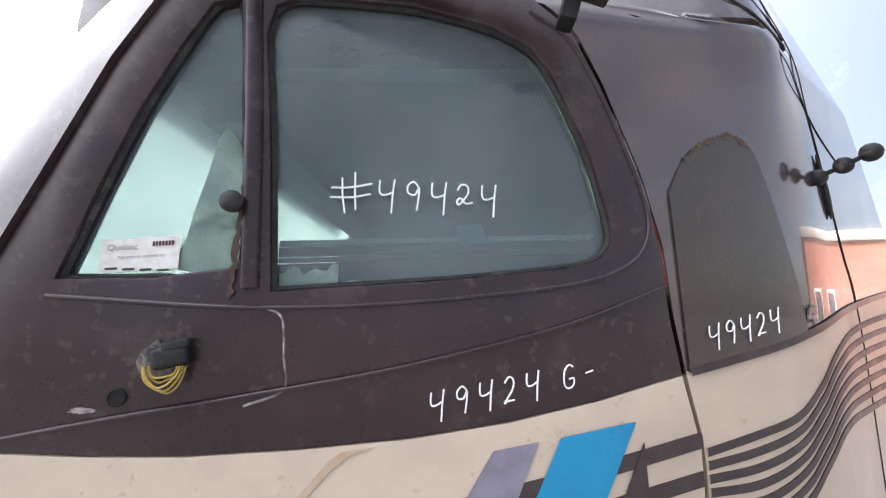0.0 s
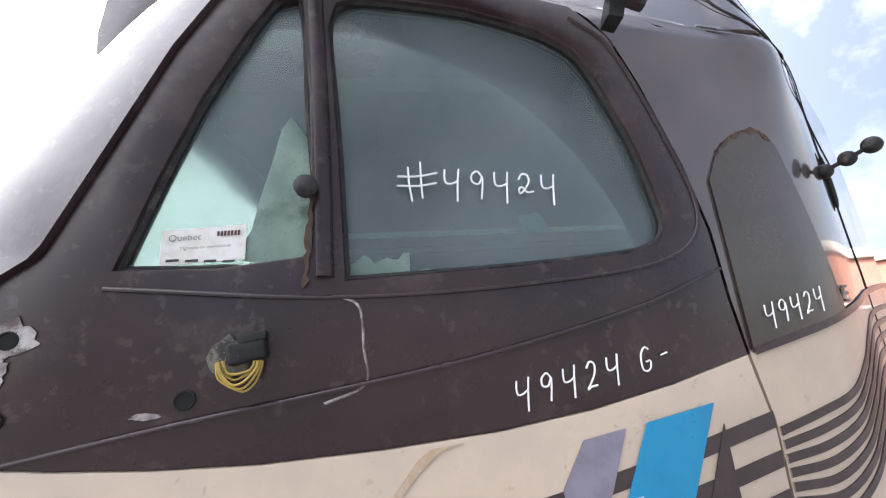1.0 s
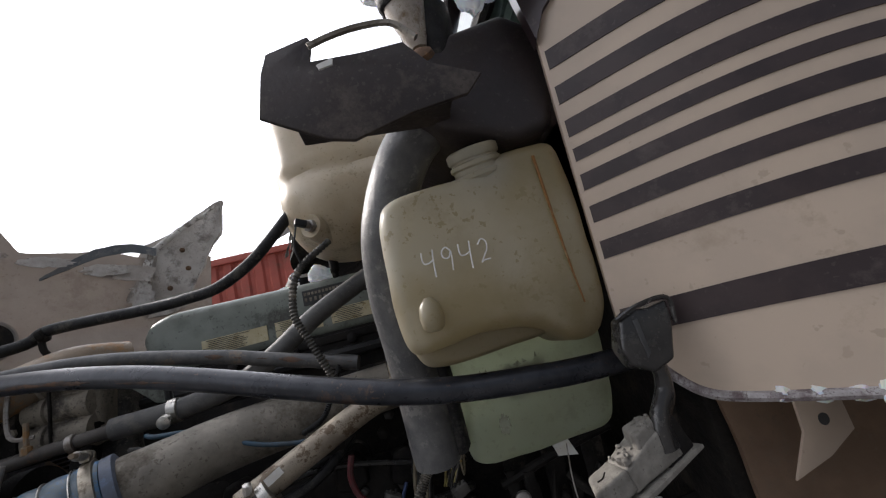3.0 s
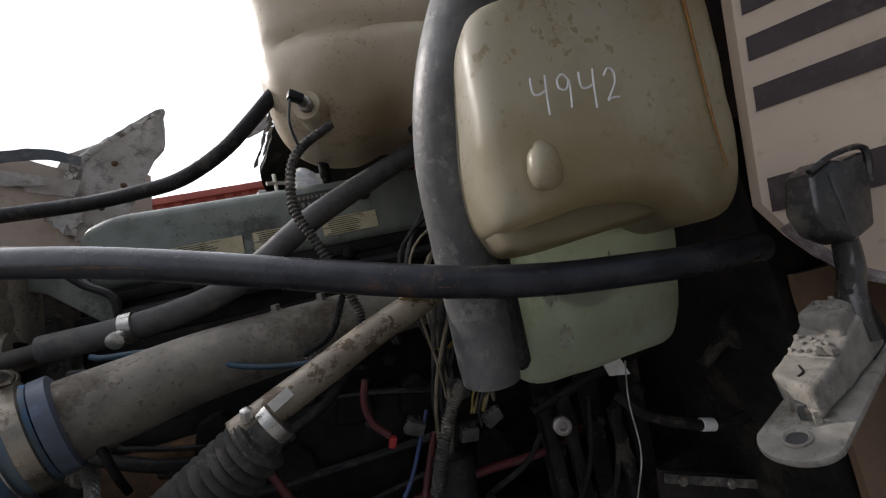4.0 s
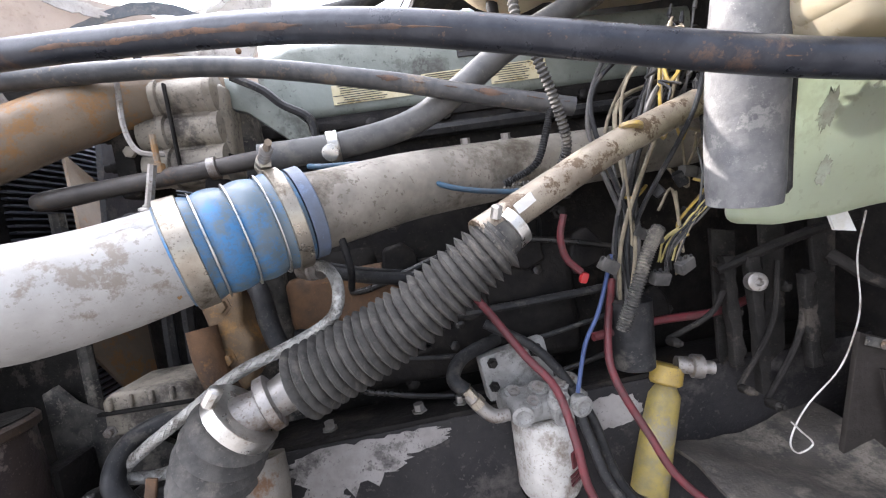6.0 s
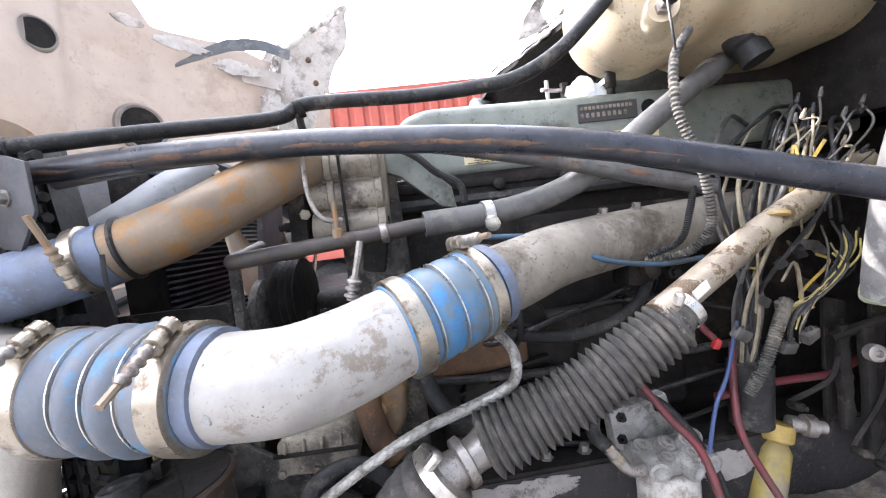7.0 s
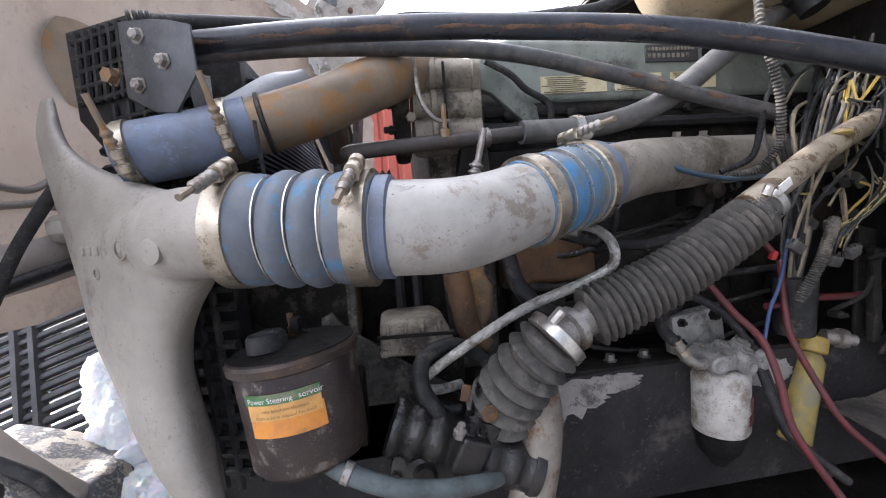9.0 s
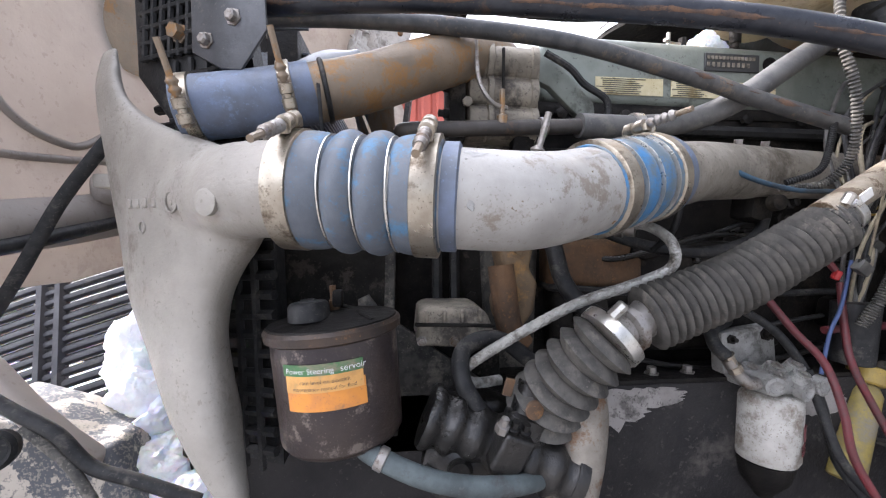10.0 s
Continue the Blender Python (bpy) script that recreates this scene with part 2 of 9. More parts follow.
YELLOW = mat("yellow_paint", (0.46, 0.31, 0.05), (0.34, 0.24, 0.06), 0.5, 0, 30, 0.6, (0.22, 0.17, 0.10), 0.4, 16, 0.2)
LOGOBLUE = mat("decal_blue", (0.0, 0.23, 0.44), (0.0, 0.20, 0.39), 0.35, 0, 12, 0.4, (0.02, 0.18, 0.40), 0.12, 8, 0.02)
LOGOGREY = mat("decal_grey_violet", (0.23, 0.21, 0.27), None, 0.4, bump=0)
LOGOWHITE = mat("decal_white", (0.75, 0.75, 0.76), None, 0.4, bump=0)
SILVER = mat("sleeper_metal", (0.105, 0.078, 0.075), (0.078, 0.057, 0.055), 0.14, 0.5, 8, 0.6, (0.12, 0.09, 0.075), 0.25, 4, 0.03, coat=1.0)
window_rust = mat("dark_window_rust", (0.075, 0.045, 0.026), (0.045, 0.028, 0.021), 0.8, 0, 60, 0.9, (0.12, 0.085, 0.055), 0.33, 40, 0.2)
AMBER = mat("amber_lens", (0.8, 0.25, 0.03), None, 0.25, bump=0)


# ---- mesh helpers ----
def vec(p):
    return Vector(p)


def spline(pts, n):
    """Points along a smooth curve through pts."""
    pts = [Vector(p) for p in pts]
    if len(pts) == 2:
        return [pts[0].lerp(pts[1], i / n) for i in range(n + 1)]
    ext = [2 * pts[0] - pts[1]] + pts + [2 * pts[-1] - pts[-2]]
    out = []
    segs = len(pts) - 1
    for i in range(n + 1):
        f = i / n * segs
        k = min(int(f), segs - 1)
        t = f - k
        a, b, c, d = ext[k:k + 4]
        out.append(0.5 * (2 * b + (c - a) * t + (2 * a - 5 * b + 4 * c - d) * t * t + (3 * b - a - 3 * c + d) * t ** 3))
    return out


def sweep(bm, pts, radius, n=24, segs=14, flat=1.0, cap=True):
    """A round tube along a curve; radius is a number or a function of 0..1."""
    line = spline(pts, n)
    rings, up = [], None
    for i, p in enumerate(line):
        d = (line[min(i + 1, n)] - line[max(i - 1, 0)]).normalized()
        if up is None:
            up = d.orthogonal().normalized()
        up = (up - d * up.dot(d)).normalized()
        side = d.cross(up)
        r = radius(i / n) if callable(radius) else radius
        rings.append([bm.verts.new(p + r * (math.cos(a) * up + flat * math.sin(a) * side)) for a in (2 * math.pi * k / segs for k in range(segs))])
    for a, b in zip(rings, rings[1:]):
        for k in range(segs):
            bm.faces.new((a[k], a[(k + 1) % segs], b[(k + 1) % segs], b[k])).smooth = True
    if cap:
        bm.faces.new(rings[0][::-1])
        bm.faces.new(rings[-1])
    return bm


def tube(pts, radius, n=24, segs=14, flat=1.0):
    return sweep(bmesh.new(), pts, radius, n, segs, flat)


def lathe(base, axis, profile, segs=28, bm=None):
    """A turned body: profile rows of (height along axis, radius)."""
    bm = bm or bmesh.new()
    axis = Vector(axis).normalized()
    u = axis.orthogonal().normalized()
    v = axis.cross(u)
    rings = []
    for h, r in profile:
        rings.append([bm.verts.new(Vector(base) + axis * h + r * (math.cos(a) * u + math.sin(a) * v)) for a in (2 * math.pi * k / segs for k in range(segs))])
    for a, b in zip(rings, rings[1:]):
        for k in range(segs):
            bm.faces.new((a[k], a[(k + 1) % segs], b[(k + 1) % segs], b[k])).smooth = True
    bm.faces.new(rings[0][::-1])
    bm.faces.new(rings[-1])
    return bm


def box(center, size, m=None, bevel=0.004, segs=2, bm=None):
    own = bmesh.new()
    bmesh.ops.create_cube(own, size=1.0)
    bmesh.ops.scale(own, vec=Vector(size), verts=own.verts)
    if bevel:
        bmesh.ops.bevel(own, geom=list(own.edges), offset=bevel, segments=segs, affect="EDGES", profile=0.6)
    turn = m.to_3x3().to_4x4() if m is not None else Matrix()
    own.transform(Matrix.Translation(center) @ turn)
    if bm is None:
        return own
    return join(bm, own)


def join(bm, other):
    me = bpy.data.meshes.new("tmp")
    other.to_mesh(me)
    other.free()
    bm.from_mesh(me)
    bpy.data.meshes.remove(me)
    return bm


def prism(outline, place, depth, bevel=0.0, holes=(), segs=2):
    """A plate from a flat outline (and holes); place(a, b, d) gives the point at depth d."""
    bm = bmesh.new()
    edges = []
    for loop in (outline, *holes):
        vs = [bm.verts.new((a, b, 0)) for a, b in loop]
        edges += [bm.edges.new((vs[i], vs[(i + 1) % len(vs)])) for i in range(len(vs))]
    bmesh.ops.triangle_fill(bm, edges=edges, use_beauty=True, use_dissolve=not holes)
    bmesh.ops.recalc_face_normals(bm, faces=bm.faces)
    if bm.faces and sum(f.normal.z for f in bm.faces) < 0:
        bmesh.ops.reverse_faces(bm, faces=bm.faces)
    got = bmesh.ops.extrude_face_region(bm, geom=list(bm.faces))
    for v in got["geom"]:
        if isinstance(v, bmesh.types.BMVert):
            v.co.z = -depth
    bmesh.ops.recalc_face_normals(bm, faces=bm.faces)
    if bevel:
        sharp = [e for e in bm.edges if len(e.link_faces) == 2 and e.calc_face_angle(0) > 0.7 and abs(e.verts[0].co.z - e.verts[1].co.z) < 1e-6]
        bmesh.ops.bevel(bm, geom=sharp, offset=bevel, segments=segs, affect="EDGES", profile=0.5)
    for v in bm.verts:
        v.co = place(v.co.x, v.co.y, v.co.z)
    bmesh.ops.recalc_face_normals(bm, faces=bm.faces)
    return bm


def sheet(fn, nu, nv, depth, away):
    """A curved panel: fn(u, v) for u, v in 0..1, given thickness along the vector away."""
    bm = bmesh.new()
    away = Vector(away).normalized() * depth
    a = [[bm.verts.new(fn(i / nu, j / nv)) for j in range(nv + 1)] for i in range(nu + 1)]
    b = [[bm.verts.new(v.co + away) for v in row] for row in a]
    for i in range(nu):
        for j in range(nv):
            bm.faces.new((a[i][j], a[i + 1][j], a[i + 1][j + 1], a[i][j + 1])).smooth = True
            bm.faces.new((b[i][j], b[i][j + 1], b[i + 1][j + 1], b[i + 1][j])).smooth = True
    for i in range(nu):
        for j in (0, nv):
            bm.faces.new((a[i][j], b[i][j], b[i + 1][j], a[i + 1][j]))
    for j in range(nv):
        for i in (0, nu):
            bm.faces.new((a[i][j], a[i][j + 1], b[i][j + 1], b[i][j]))
    bmesh.ops.recalc_face_normals(bm, faces=bm.faces)
    return bm


def roughen(bm, amount, scale, seed=0.0):
    for v in bm.verts:
        v.co += amount * noise.noise_vector(v.co * scale + Vector((seed, seed, seed)))
    return bm


def thing(name, base, label, category, group="", kind=""):
    ob = new(name)
    ob.empty_display_size = 0.05
    ob.location = base
    bpy.context.view_layer.update()
    return tagged(ob, label, category, group, kind)


def part(name, bm, material, parent=None, label=""):
    me = bpy.data.meshes.new(name)
    bm.to_mesh(me)
    bm.free()
    me.set_sharp_from_angle(angle=radians(42))
    me.materials.append(material)
    ob = new(name, me)
    if parent is not None:
        ob.parent = parent
        ob.matrix_parent_inverse = Matrix.Translation(parent.location).inverted() if parent.type == "EMPTY" else Matrix()
    return tagged(ob, label)


def single(name, bm, material, label, category, group="", kind=""):
    ob = part(name, bm, material)
    if kind != "structure":
        lo = [min(v.co[k] for v in ob.data.vertices) for k in range(3)]
        hi = [max(v.co[k] for v in ob.data.vertices) for k in range(3)]
        base = Vector(((lo[0] + hi[0]) / 2, (lo[1] + hi[1]) / 2, lo[2]))
        ob.data.transform(Matrix.Translation(-base))
        ob.location = base
    return tagged(ob, label, category, group, kind)



# ---- setting: yard ground and the red container behind ----
bm = bmesh.new()
bmesh.ops.create_grid(bm, x_segments=60, y_segments=60, size=400)
for v in bm.verts:
    if v.co.length > 12:
        v.co.z += 0.15 * noise.noise(v.co * 0.05)
single("ground", bm, GROUND, "trodden snow and gravel of a truck yard", "ground", kind="structure")


def container():
    th = thing("shipping_container", (-0.5, 8.0, 0), "red corrugated steel shipping container on a trailer", "container")
    bm = bmesh.new()
    pts = []
    x = -3.6
    while x < 2.4:
        pts += [(x, 8.0), (x + 0.07, 8.0), (x + 0.11, 8.04), (x + 0.18, 8.04), (x + 0.22, 8.0)]
        x += 0.28
    low = [bm.verts.new((a, b, 1.25)) for a, b in pts]
    top = [bm.verts.new((a, b, 4.0)) for a, b in pts]
    for i in range(len(pts) - 1):
        bm.faces.new((low[i], low[i + 1], top[i + 1], top[i]))
    part("corrugated_wall", bm, REDC, th)
    part("top_rail", box((-0.5, 8.0, 4.06), (6.2, 0.12, 0.12)), REDC, th)
    part("bottom_rail", box((-0.5, 8.0, 1.2), (6.2, 0.12, 0.16)), REDC, th)
    part("roof", box((-0.5, 9.2, 4.06), (6.1, 2.3, 0.05)), REDC, th)
    part("back_wall", box((-0.5, 10.35, 2.6), (6.1, 0.05, 2.8)), REDC, th)
    for x in (-3.55, 2.55):
        part("end_wall", box((x, 9.2, 2.6), (0.06, 2.3, 2.8)), REDC, th)
    part("chassis", box((-0.5, 9.2, 0.95), (6.0, 1.2, 0.35)), BLACK, th, "black trailer chassis under the container")
    for x in (-2.6, -1.4, 1.6):
        part("wheel", lathe((x, 8.1, 0.52), (0, 1, 0), [(0, 0.25), (0.03, 0.42), (0.06, 0.52), (0.26, 0.52), (0.29, 0.42)], 28), BLACK, th)


container()

def yard_building():
    th = thing("brick_building", (14.0, 6.5, 0), "low red brick yard building with white windows, far off", "building")
    brick = mat("far_brick", (0.30, 0.13, 0.09), (0.24, 0.10, 0.07), 0.8, 0, 3, 0.7, (0.2, 0.12, 0.1), 0.3, 1, 0.3)
    part("wall", box((14.0, 6.5, 1.9), (0.3, 10.0, 3.8), None, 0.02), brick, th)
    part("side_wall", box((17.0, 1.6, 1.9), (6.0, 0.3, 3.8), None, 0.02), brick, th)
    part("roof", box((17.0, 6.5, 3.9), (6.6, 10.6, 0.25), None, 0.02), STEEL, th)
    for k in range(4):
        w = part("window", box((13.83, 2.8 + 2.4 * k, 2.0), (0.06, 1.2, 1.2), None, 0.01), LOGOWHITE, th)
        part("pane", box((13.79, 2.8 + 2.4 * k, 2.0), (0.02, 1.05, 1.05), None, 0), FLATDARK, w)


yard_building()

# ---- the cab ----
DU, DN, D0 = Vector((0.984, 0.176, 0)), Vector((0.176, -0.984, 0)), Vector((1.11, 0.345, 0))


def on_door(a, b, d=0.0):
    """The point a metres behind the hinge line, at height b, d in front of the door's skin."""
    return D0 + DU * a + DN * d + Vector((0, 0, b))


LINE = [(0.0, 1.870), (0.08, 1.858), (0.16, 1.851), (0.25, 1.847), (0.37, 1.849), (0.50, 1.856), (0.62, 1.870), (0.74, 1.892), (0.868, 1.923)]
VENT = [(0.106, 2.037), (0.135, 2.14), (0.167, 2.24), (0.205, 2.33), (0.236, 2.392), (0.268, 2.405), (0.283, 2.25), (0.292, 2.055), (0.20, 2.04)]
PANE = [(0.330, 2.027), (0.318, 2.20), (0.303, 2.36), (0.312, 2.40), (0.345, 2.418), (0.49, 2.425), (0.60, 2.41), (0.66, 2.385), (0.69, 2.35), (0.745, 2.23), (0.772, 2.13), (0.772, 2.10), (0.752, 2.078), (0.70, 2.064), (0.54, 2.045)]
TOPFRAME = [(0.868, 1.923), (0.855, 2.0), (0.846, 2.10), (0.820, 2.20), (0.765, 2.34), (0.725, 2.42), (0.665, 2.465), (0.49, 2.475), (0.26, 2.46), (0.195, 2.425), (0.135, 2.30), (0.085, 2.16), (0.045, 2.05), (0.0, 2.01)]


def writing(name, text, place, height, parent, material=CHALK, lean=0.0):
    """Printed lettering in the built-in font."""
    cu = bpy.data.curves.new(name, "FONT")
    cu.body, cu.size, cu.fill_mode = text, 1.0, "FRONT"
    cu.offset = -0.012
    ob = bpy.data.objects.new(name + "_tmp", cu)
    scene.collection.objects.link(ob)
    bpy.context.view_layer.update()
    me = bpy.data.meshes.new_from_object(ob.evaluated_get(bpy.context.evaluated_depsgraph_get()))
    bpy.data.objects.remove(ob)
    bm = bmesh.new()
    bm.from_mesh(me)
    bpy.data.meshes.remove(me)
    for v in bm.verts:
        v.co = place(v.co.x * height + v.co.y * height * lean, v.co.y * height, 0)
    return part(name, bm, material, parent)


STROKES = {
    "4": [[(0.02, 1.0), (0.0, 0.70), (0.06, 0.52), (0.26, 0.50), (0.5, 0.60)], [(0.56, 1.04), (0.50, 0.55), (0.46, -0.12)]],
    "9": [[(0.5, 0.8), (0.3, 1.0), (0.08, 0.85), (0.1, 0.6), (0.35, 0.55), (0.5, 0.8), (0.48, 0.4), (0.42, 0.0)]],
    "z": [[(0.02, 0.78), (0.16, 0.98), (0.40, 0.95), (0.44, 0.70), (0.24, 0.42), (0.06, 0.26), (0.0, 0.40), (0.14, 0.50), (0.34, 0.32), (0.62, 0.36)]],
    "2": [[(0.05, 0.8), (0.25, 1.0), (0.45, 0.85), (0.4, 0.5), (0.05, 0.05), (0.2, 0.1), (0.5, 0.1)]],
    "#": [[(0.36, 1.02), (0.40, 0.4), (0.50, -0.18)], [(0.82, 1.22), (0.84, 0.5), (0.88, -0.06)], [(-0.02, 0.66), (0.7, 0.70), (1.45, 0.86)], [(-0.05, 0.34), (0.7, 0.36), (1.42, 0.50)]],
    "G": [[(0.5, 0.9), (0.3, 1.0), (0.08, 0.75), (0.08, 0.25), (0.3, 0.1), (0.5, 0.2), (0.52, 0.45), (0.3, 0.45)]],
    "-": [[(0.05, 0.55), (0.4, 0.6)]],
}


def scrawl(name, text, place, height, gap, parent, label="", weight=0.0015):
    """Characters drawn by hand with a paint marker."""
    bm = bmesh.new()
    x = 0.0
    for ch in text:
        if ch == " ":
            x += gap * 0.6
            continue
        for stroke in STROKES[ch]:
            sweep(bm, [place(x + a * height * 0.9, b * height, 0.0006) for a, b in stroke], weight, 5 * len(stroke), 6)
        x += gap * (1.75 if ch == "#" else 1.0)
    return part(name, bm, CHALK, parent, label)


def decal(name, outline, parent, material, lift=0.0015, place=on_door, label=""):
    return part(name, prism(outline, lambda a, b, d: place(a, b, d + lift), 0.001), material, parent, label)


def strip(line, half, place, lift, n=24):
    """A painted band along a line of (a, b), half its width to each side."""
    bm = bmesh.new()
    pts = spline([(a, b, 0) for a, b in line], n)
    lo = [bm.verts.new(place(p.x, p.y - half, lift)) for p in pts]
    hi = [bm.verts.new(place(p.x, p.y + half, lift)) for p in pts]
    lo2 = [bm.verts.new(place(p.x, p.y - half, lift - 0.0025)) for p in pts]
    hi2 = [bm.verts.new(place(p.x, p.y + half, lift - 0.0025)) for p in pts]
    for i in range(n):
        for a, b in ((lo, hi), (hi, hi2), (lo2, lo)):
            bm.faces.new((a[i], a[i + 1], b[i + 1], b[i]))
    bmesh.ops.recalc_face_normals(bm, faces=bm.faces)
    return bm


BANDS = [1.731, 1.692, 1.655, 1.626, 1.596, 1.561, 1.522, 1.444]
HALF = [0.010, 0.0095, 0.0090, 0.0068, 0.0085, 0.0090, 0.0095, 0.014]


def door():
    th = thing("cab_door", on_door(0.43, 1.0), "brown and beige truck cab door, stripped of its mirror, closed", "truck door")
    part("upper_panel", prism(LINE + TOPFRAME, on_door, 0.035, 0.004, [VENT, PANE]), BROWN, th, "faded dark brown painted upper door skin")
    part("lower_panel", prism([(0.0, 1.05)] + [(0.885, 1.05), (0.889, 1.83)] + LINE[::-1], on_door, 0.035, 0.004), BEIGE, th, "beige painted lower door skin")
    part("vent_glass", prism(VENT, lambda a, b, d: on_door(a, b, d - 0.018), 0.004), GLASS, th, "dirty quarter window glass")
    part("door_glass", prism(PANE, lambda a, b, d: on_door(a, b, d - 0.018), 0.004), GLASS, th, "dusty door window glass")
    for loop in (VENT, PANE):
        part("rubber_seal", tube([on_door(a, b, -0.012) for a, b in loop + loop[:1]], 0.006, 70, 6), BLACK, th)
    part("division_bar", tube([on_door(0.308, 2.03, 0.002), on_door(0.300, 2.2, 0.002), on_door(0.285, 2.41, 0.002)], 0.0115, 16, 8, 0.6), BROWN, th)
    part("jamb_seal", tube([on_door(a - 0.004, b, -0.014) for a, b in ((0.0, 1.88), (0.0, 2.008), (0.043, 2.05), (0.083, 2.16), (0.133, 2.30), (0.193, 2.425), (0.258, 2.462))], 0.0125, 60, 8), BROWN, th)
    # pressed crease and hem line
    part("crease", tube([on_door(0.02, 1.862, -0.001), on_door(0.18, 1.89, 0.002), on_door(0.30, 1.908, 0.003), on_door(0.49, 1.940, 0.003), on_door(0.70, 1.99, 0.003), on_door(0.85, 2.043, 0.001)], 0.0030, 40, 8, 0.6), BROWN, th)
    part("window_sill", tube([on_door(0.10, 2.018, 0.0), on_door(0.32, 2.008, 0.0), on_door(0.55, 2.022, 0.0), on_door(0.76, 2.055, 0.0), on_door(0.83, 2.12, 0.0), on_door(0.80, 2.24, 0), on_door(0.73, 2.39, 0.0), on_door(0.66, 2.44, 0)], 0.0036, 60, 8, 0.6), BROWN, th)
    part("mirror_plate_edge", tube([on_door(0.325, 2.008, 0.0), on_door(0.345, 1.995, 0.0), on_door(0.350, 1.95, 0.0), on_door(0.352, 1.915, 0.0), on_door(0.31, 1.898, 0.0)], 0.0016, 30, 6), PRIMER, th, "chipped white edge of the removed mirror plate")
    # rust creeping out from under the window rubber
    for line, sd in (([(0.286, 2.02), (0.288, 2.08), (0.292, 2.16), (0.297, 2.24)], 2.0),):
        mid = spline([(a, b, 0) for a, b in line], 30)
        loop = [(p.x - 0.002 + 0.005 * noise.noise((p.x * 90, p.y * 90, sd)), p.y - 0.002 + 0.005 * noise.noise((p.x * 110, p.y * 110, sd + 5))) for p in mid]
        loop += [(p.x + 0.004 + 0.006 * noise.noise((p.x * 90, p.y * 90, sd + 9)), p.y + 0.004 + 0.006 * noise.noise((p.x * 100, p.y * 100, sd + 7))) for p in reversed(mid)]
        decal("rust_patch", loop, th, window_rust, 0.0046, on_door, "ragged rust along the window rubber")
    # scraped paint, and bolt holes painted on
    def scrape(a, b, ra, rb, seed):
        pts = [(a + ra * math.cos(k * 0.2618) * (1 + 0.7 * noise.noise((k * 0.9, seed, 0.3))), b + rb * math.sin(k * 0.2618) * (1 + 0.7 * noise.noise((k * 0.9, seed, 4.1)))) for k in range(24)]
        decal("scraped_paint", pts, th, PRIMER, 0.0012 + 0.0001 * (seed % 3))
    scrape(0.034, 1.972, 0.018, 0.016, 1.0)
    scrape(0.030, 1.944, 0.008, 0.016, 2.0)
    scrape(0.150, 1.898, 0.013, 0.003, 4.0)
    # no hole is cut: near-black discs carry the shade inside
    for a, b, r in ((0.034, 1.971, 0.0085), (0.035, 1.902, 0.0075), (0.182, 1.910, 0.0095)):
        part("painted_bolt_hole", lathe(on_door(a, b, -0.004), DN, [(0, r), (0.0062, r), (0.0066, r * 0.85), (0.0058, r * 0.8), (0.0056, 0.0004)], 18), mat("hole_shade", (0.006, 0.006, 0.006), None, 0.9, bump=0), th)
    # capped stud on the division bar
    part("mirror_stud", lathe(on_door(0.285, 2.128, 0.0), DN, [(0, 0.006), (0.012, 0.006), (0.013, 0.012), (0.022, 0.013), (0.026, 0.008)], 16), BLACK, th)
    # torn-off mirror plug with yellow leads
    part("connector", join(roughen(box(on_door(0.236, 1.954, 0.008), (0.036, 0.020, 0.022), pose(0, 0, 0, 0, -12, 10), 0.005, 3), 0.002, 60), box(on_door(0.240, 1.967, 0.010), (0.026, 0.018, 0.009), pose(0, 0, 0, 0, -10, 10), 0.002)), BLACK, th, "broken black wiring connector")
    collar = [(0.224 + 0.026 * math.cos(q * 0.314) * (1 + 0.35 * noise.noise((q * 0.9, 2.0, 0))), 1.948 + 0.020 * math.sin(q * 0.314) * (1 + 0.35 * noise.noise((q * 0.9, 6.0, 0)))) for q in range(20)]
    part("grommet", prism(collar, lambda a, b, d: on_door(a, b, d + 0.005), 0.006, 0.001), DUSTY, th, "torn rubber grommet")
    for k in range(5):
        w, dip = 0.021 - 0.0018 * k, 0.030 - 0.0036 * k
        pts = [on_door(0.230 + w * math.sin(q), 1.947 - dip * math.cos(q) ** 0.8 * (1 + 0.1 * math.sin(3 * q + k)), 0.012 + 0.0025 * (k % 3)) for q in (-1.5, -1.1, -0.7, -0.2, 0.3, 0.8, 1.2, 1.5)]
        part("wire", tube(pts, 0.0012, 30, 6), YELLOW, th, "yellow wire")
    # patches where sunlit dust is painted bright on the glass
    lit_dust = [(0.292, 2.050), (0.290, 2.11), (0.287, 2.17), (0.283, 2.205), (0.272, 2.222), (0.262, 2.235), (0.252, 2.215), (0.243, 2.17), (0.232, 2.125), (0.224, 2.085), (0.212, 2.052), (0.25, 2.046)]
    part("lit_dust_patch", prism([(a + 0.003 * noise.noise((a * 300, z * 300, 0)), z + 0.003 * noise.noise((z * 300, a * 300, 1))) for a, z in lit_dust], lambda a, b, d: on_door(a, b, d - 0.0165), 0.001), SUNDUST, th, "pale green patch painted as sunlit dust on the glass")
    for a0, w, h in ((0.335, 0.07, 0.034), (0.41, 0.09, 0.014), (0.52, 0.10, 0.010), (0.63, 0.12, 0.016)):
        low = [(a0 + w * k / 10, 2.027 + 0.045 * max(0, (a0 + w * k / 10 - 0.33)) ** 1.0 + 0.001) for k in range(11)]
        top = [(a, z + h * (0.45 + 0.9 * abs(noise.noise((a * 90, a0 * 10, 0))))) for a, z in reversed(low)]
        part("lit_dust_patch", prism(low + top, lambda a, b, d: on_door(a, b, d - 0.0165), 0.001), SUNDUST, th, "pale green patch painted as sunlit dust on the glass")
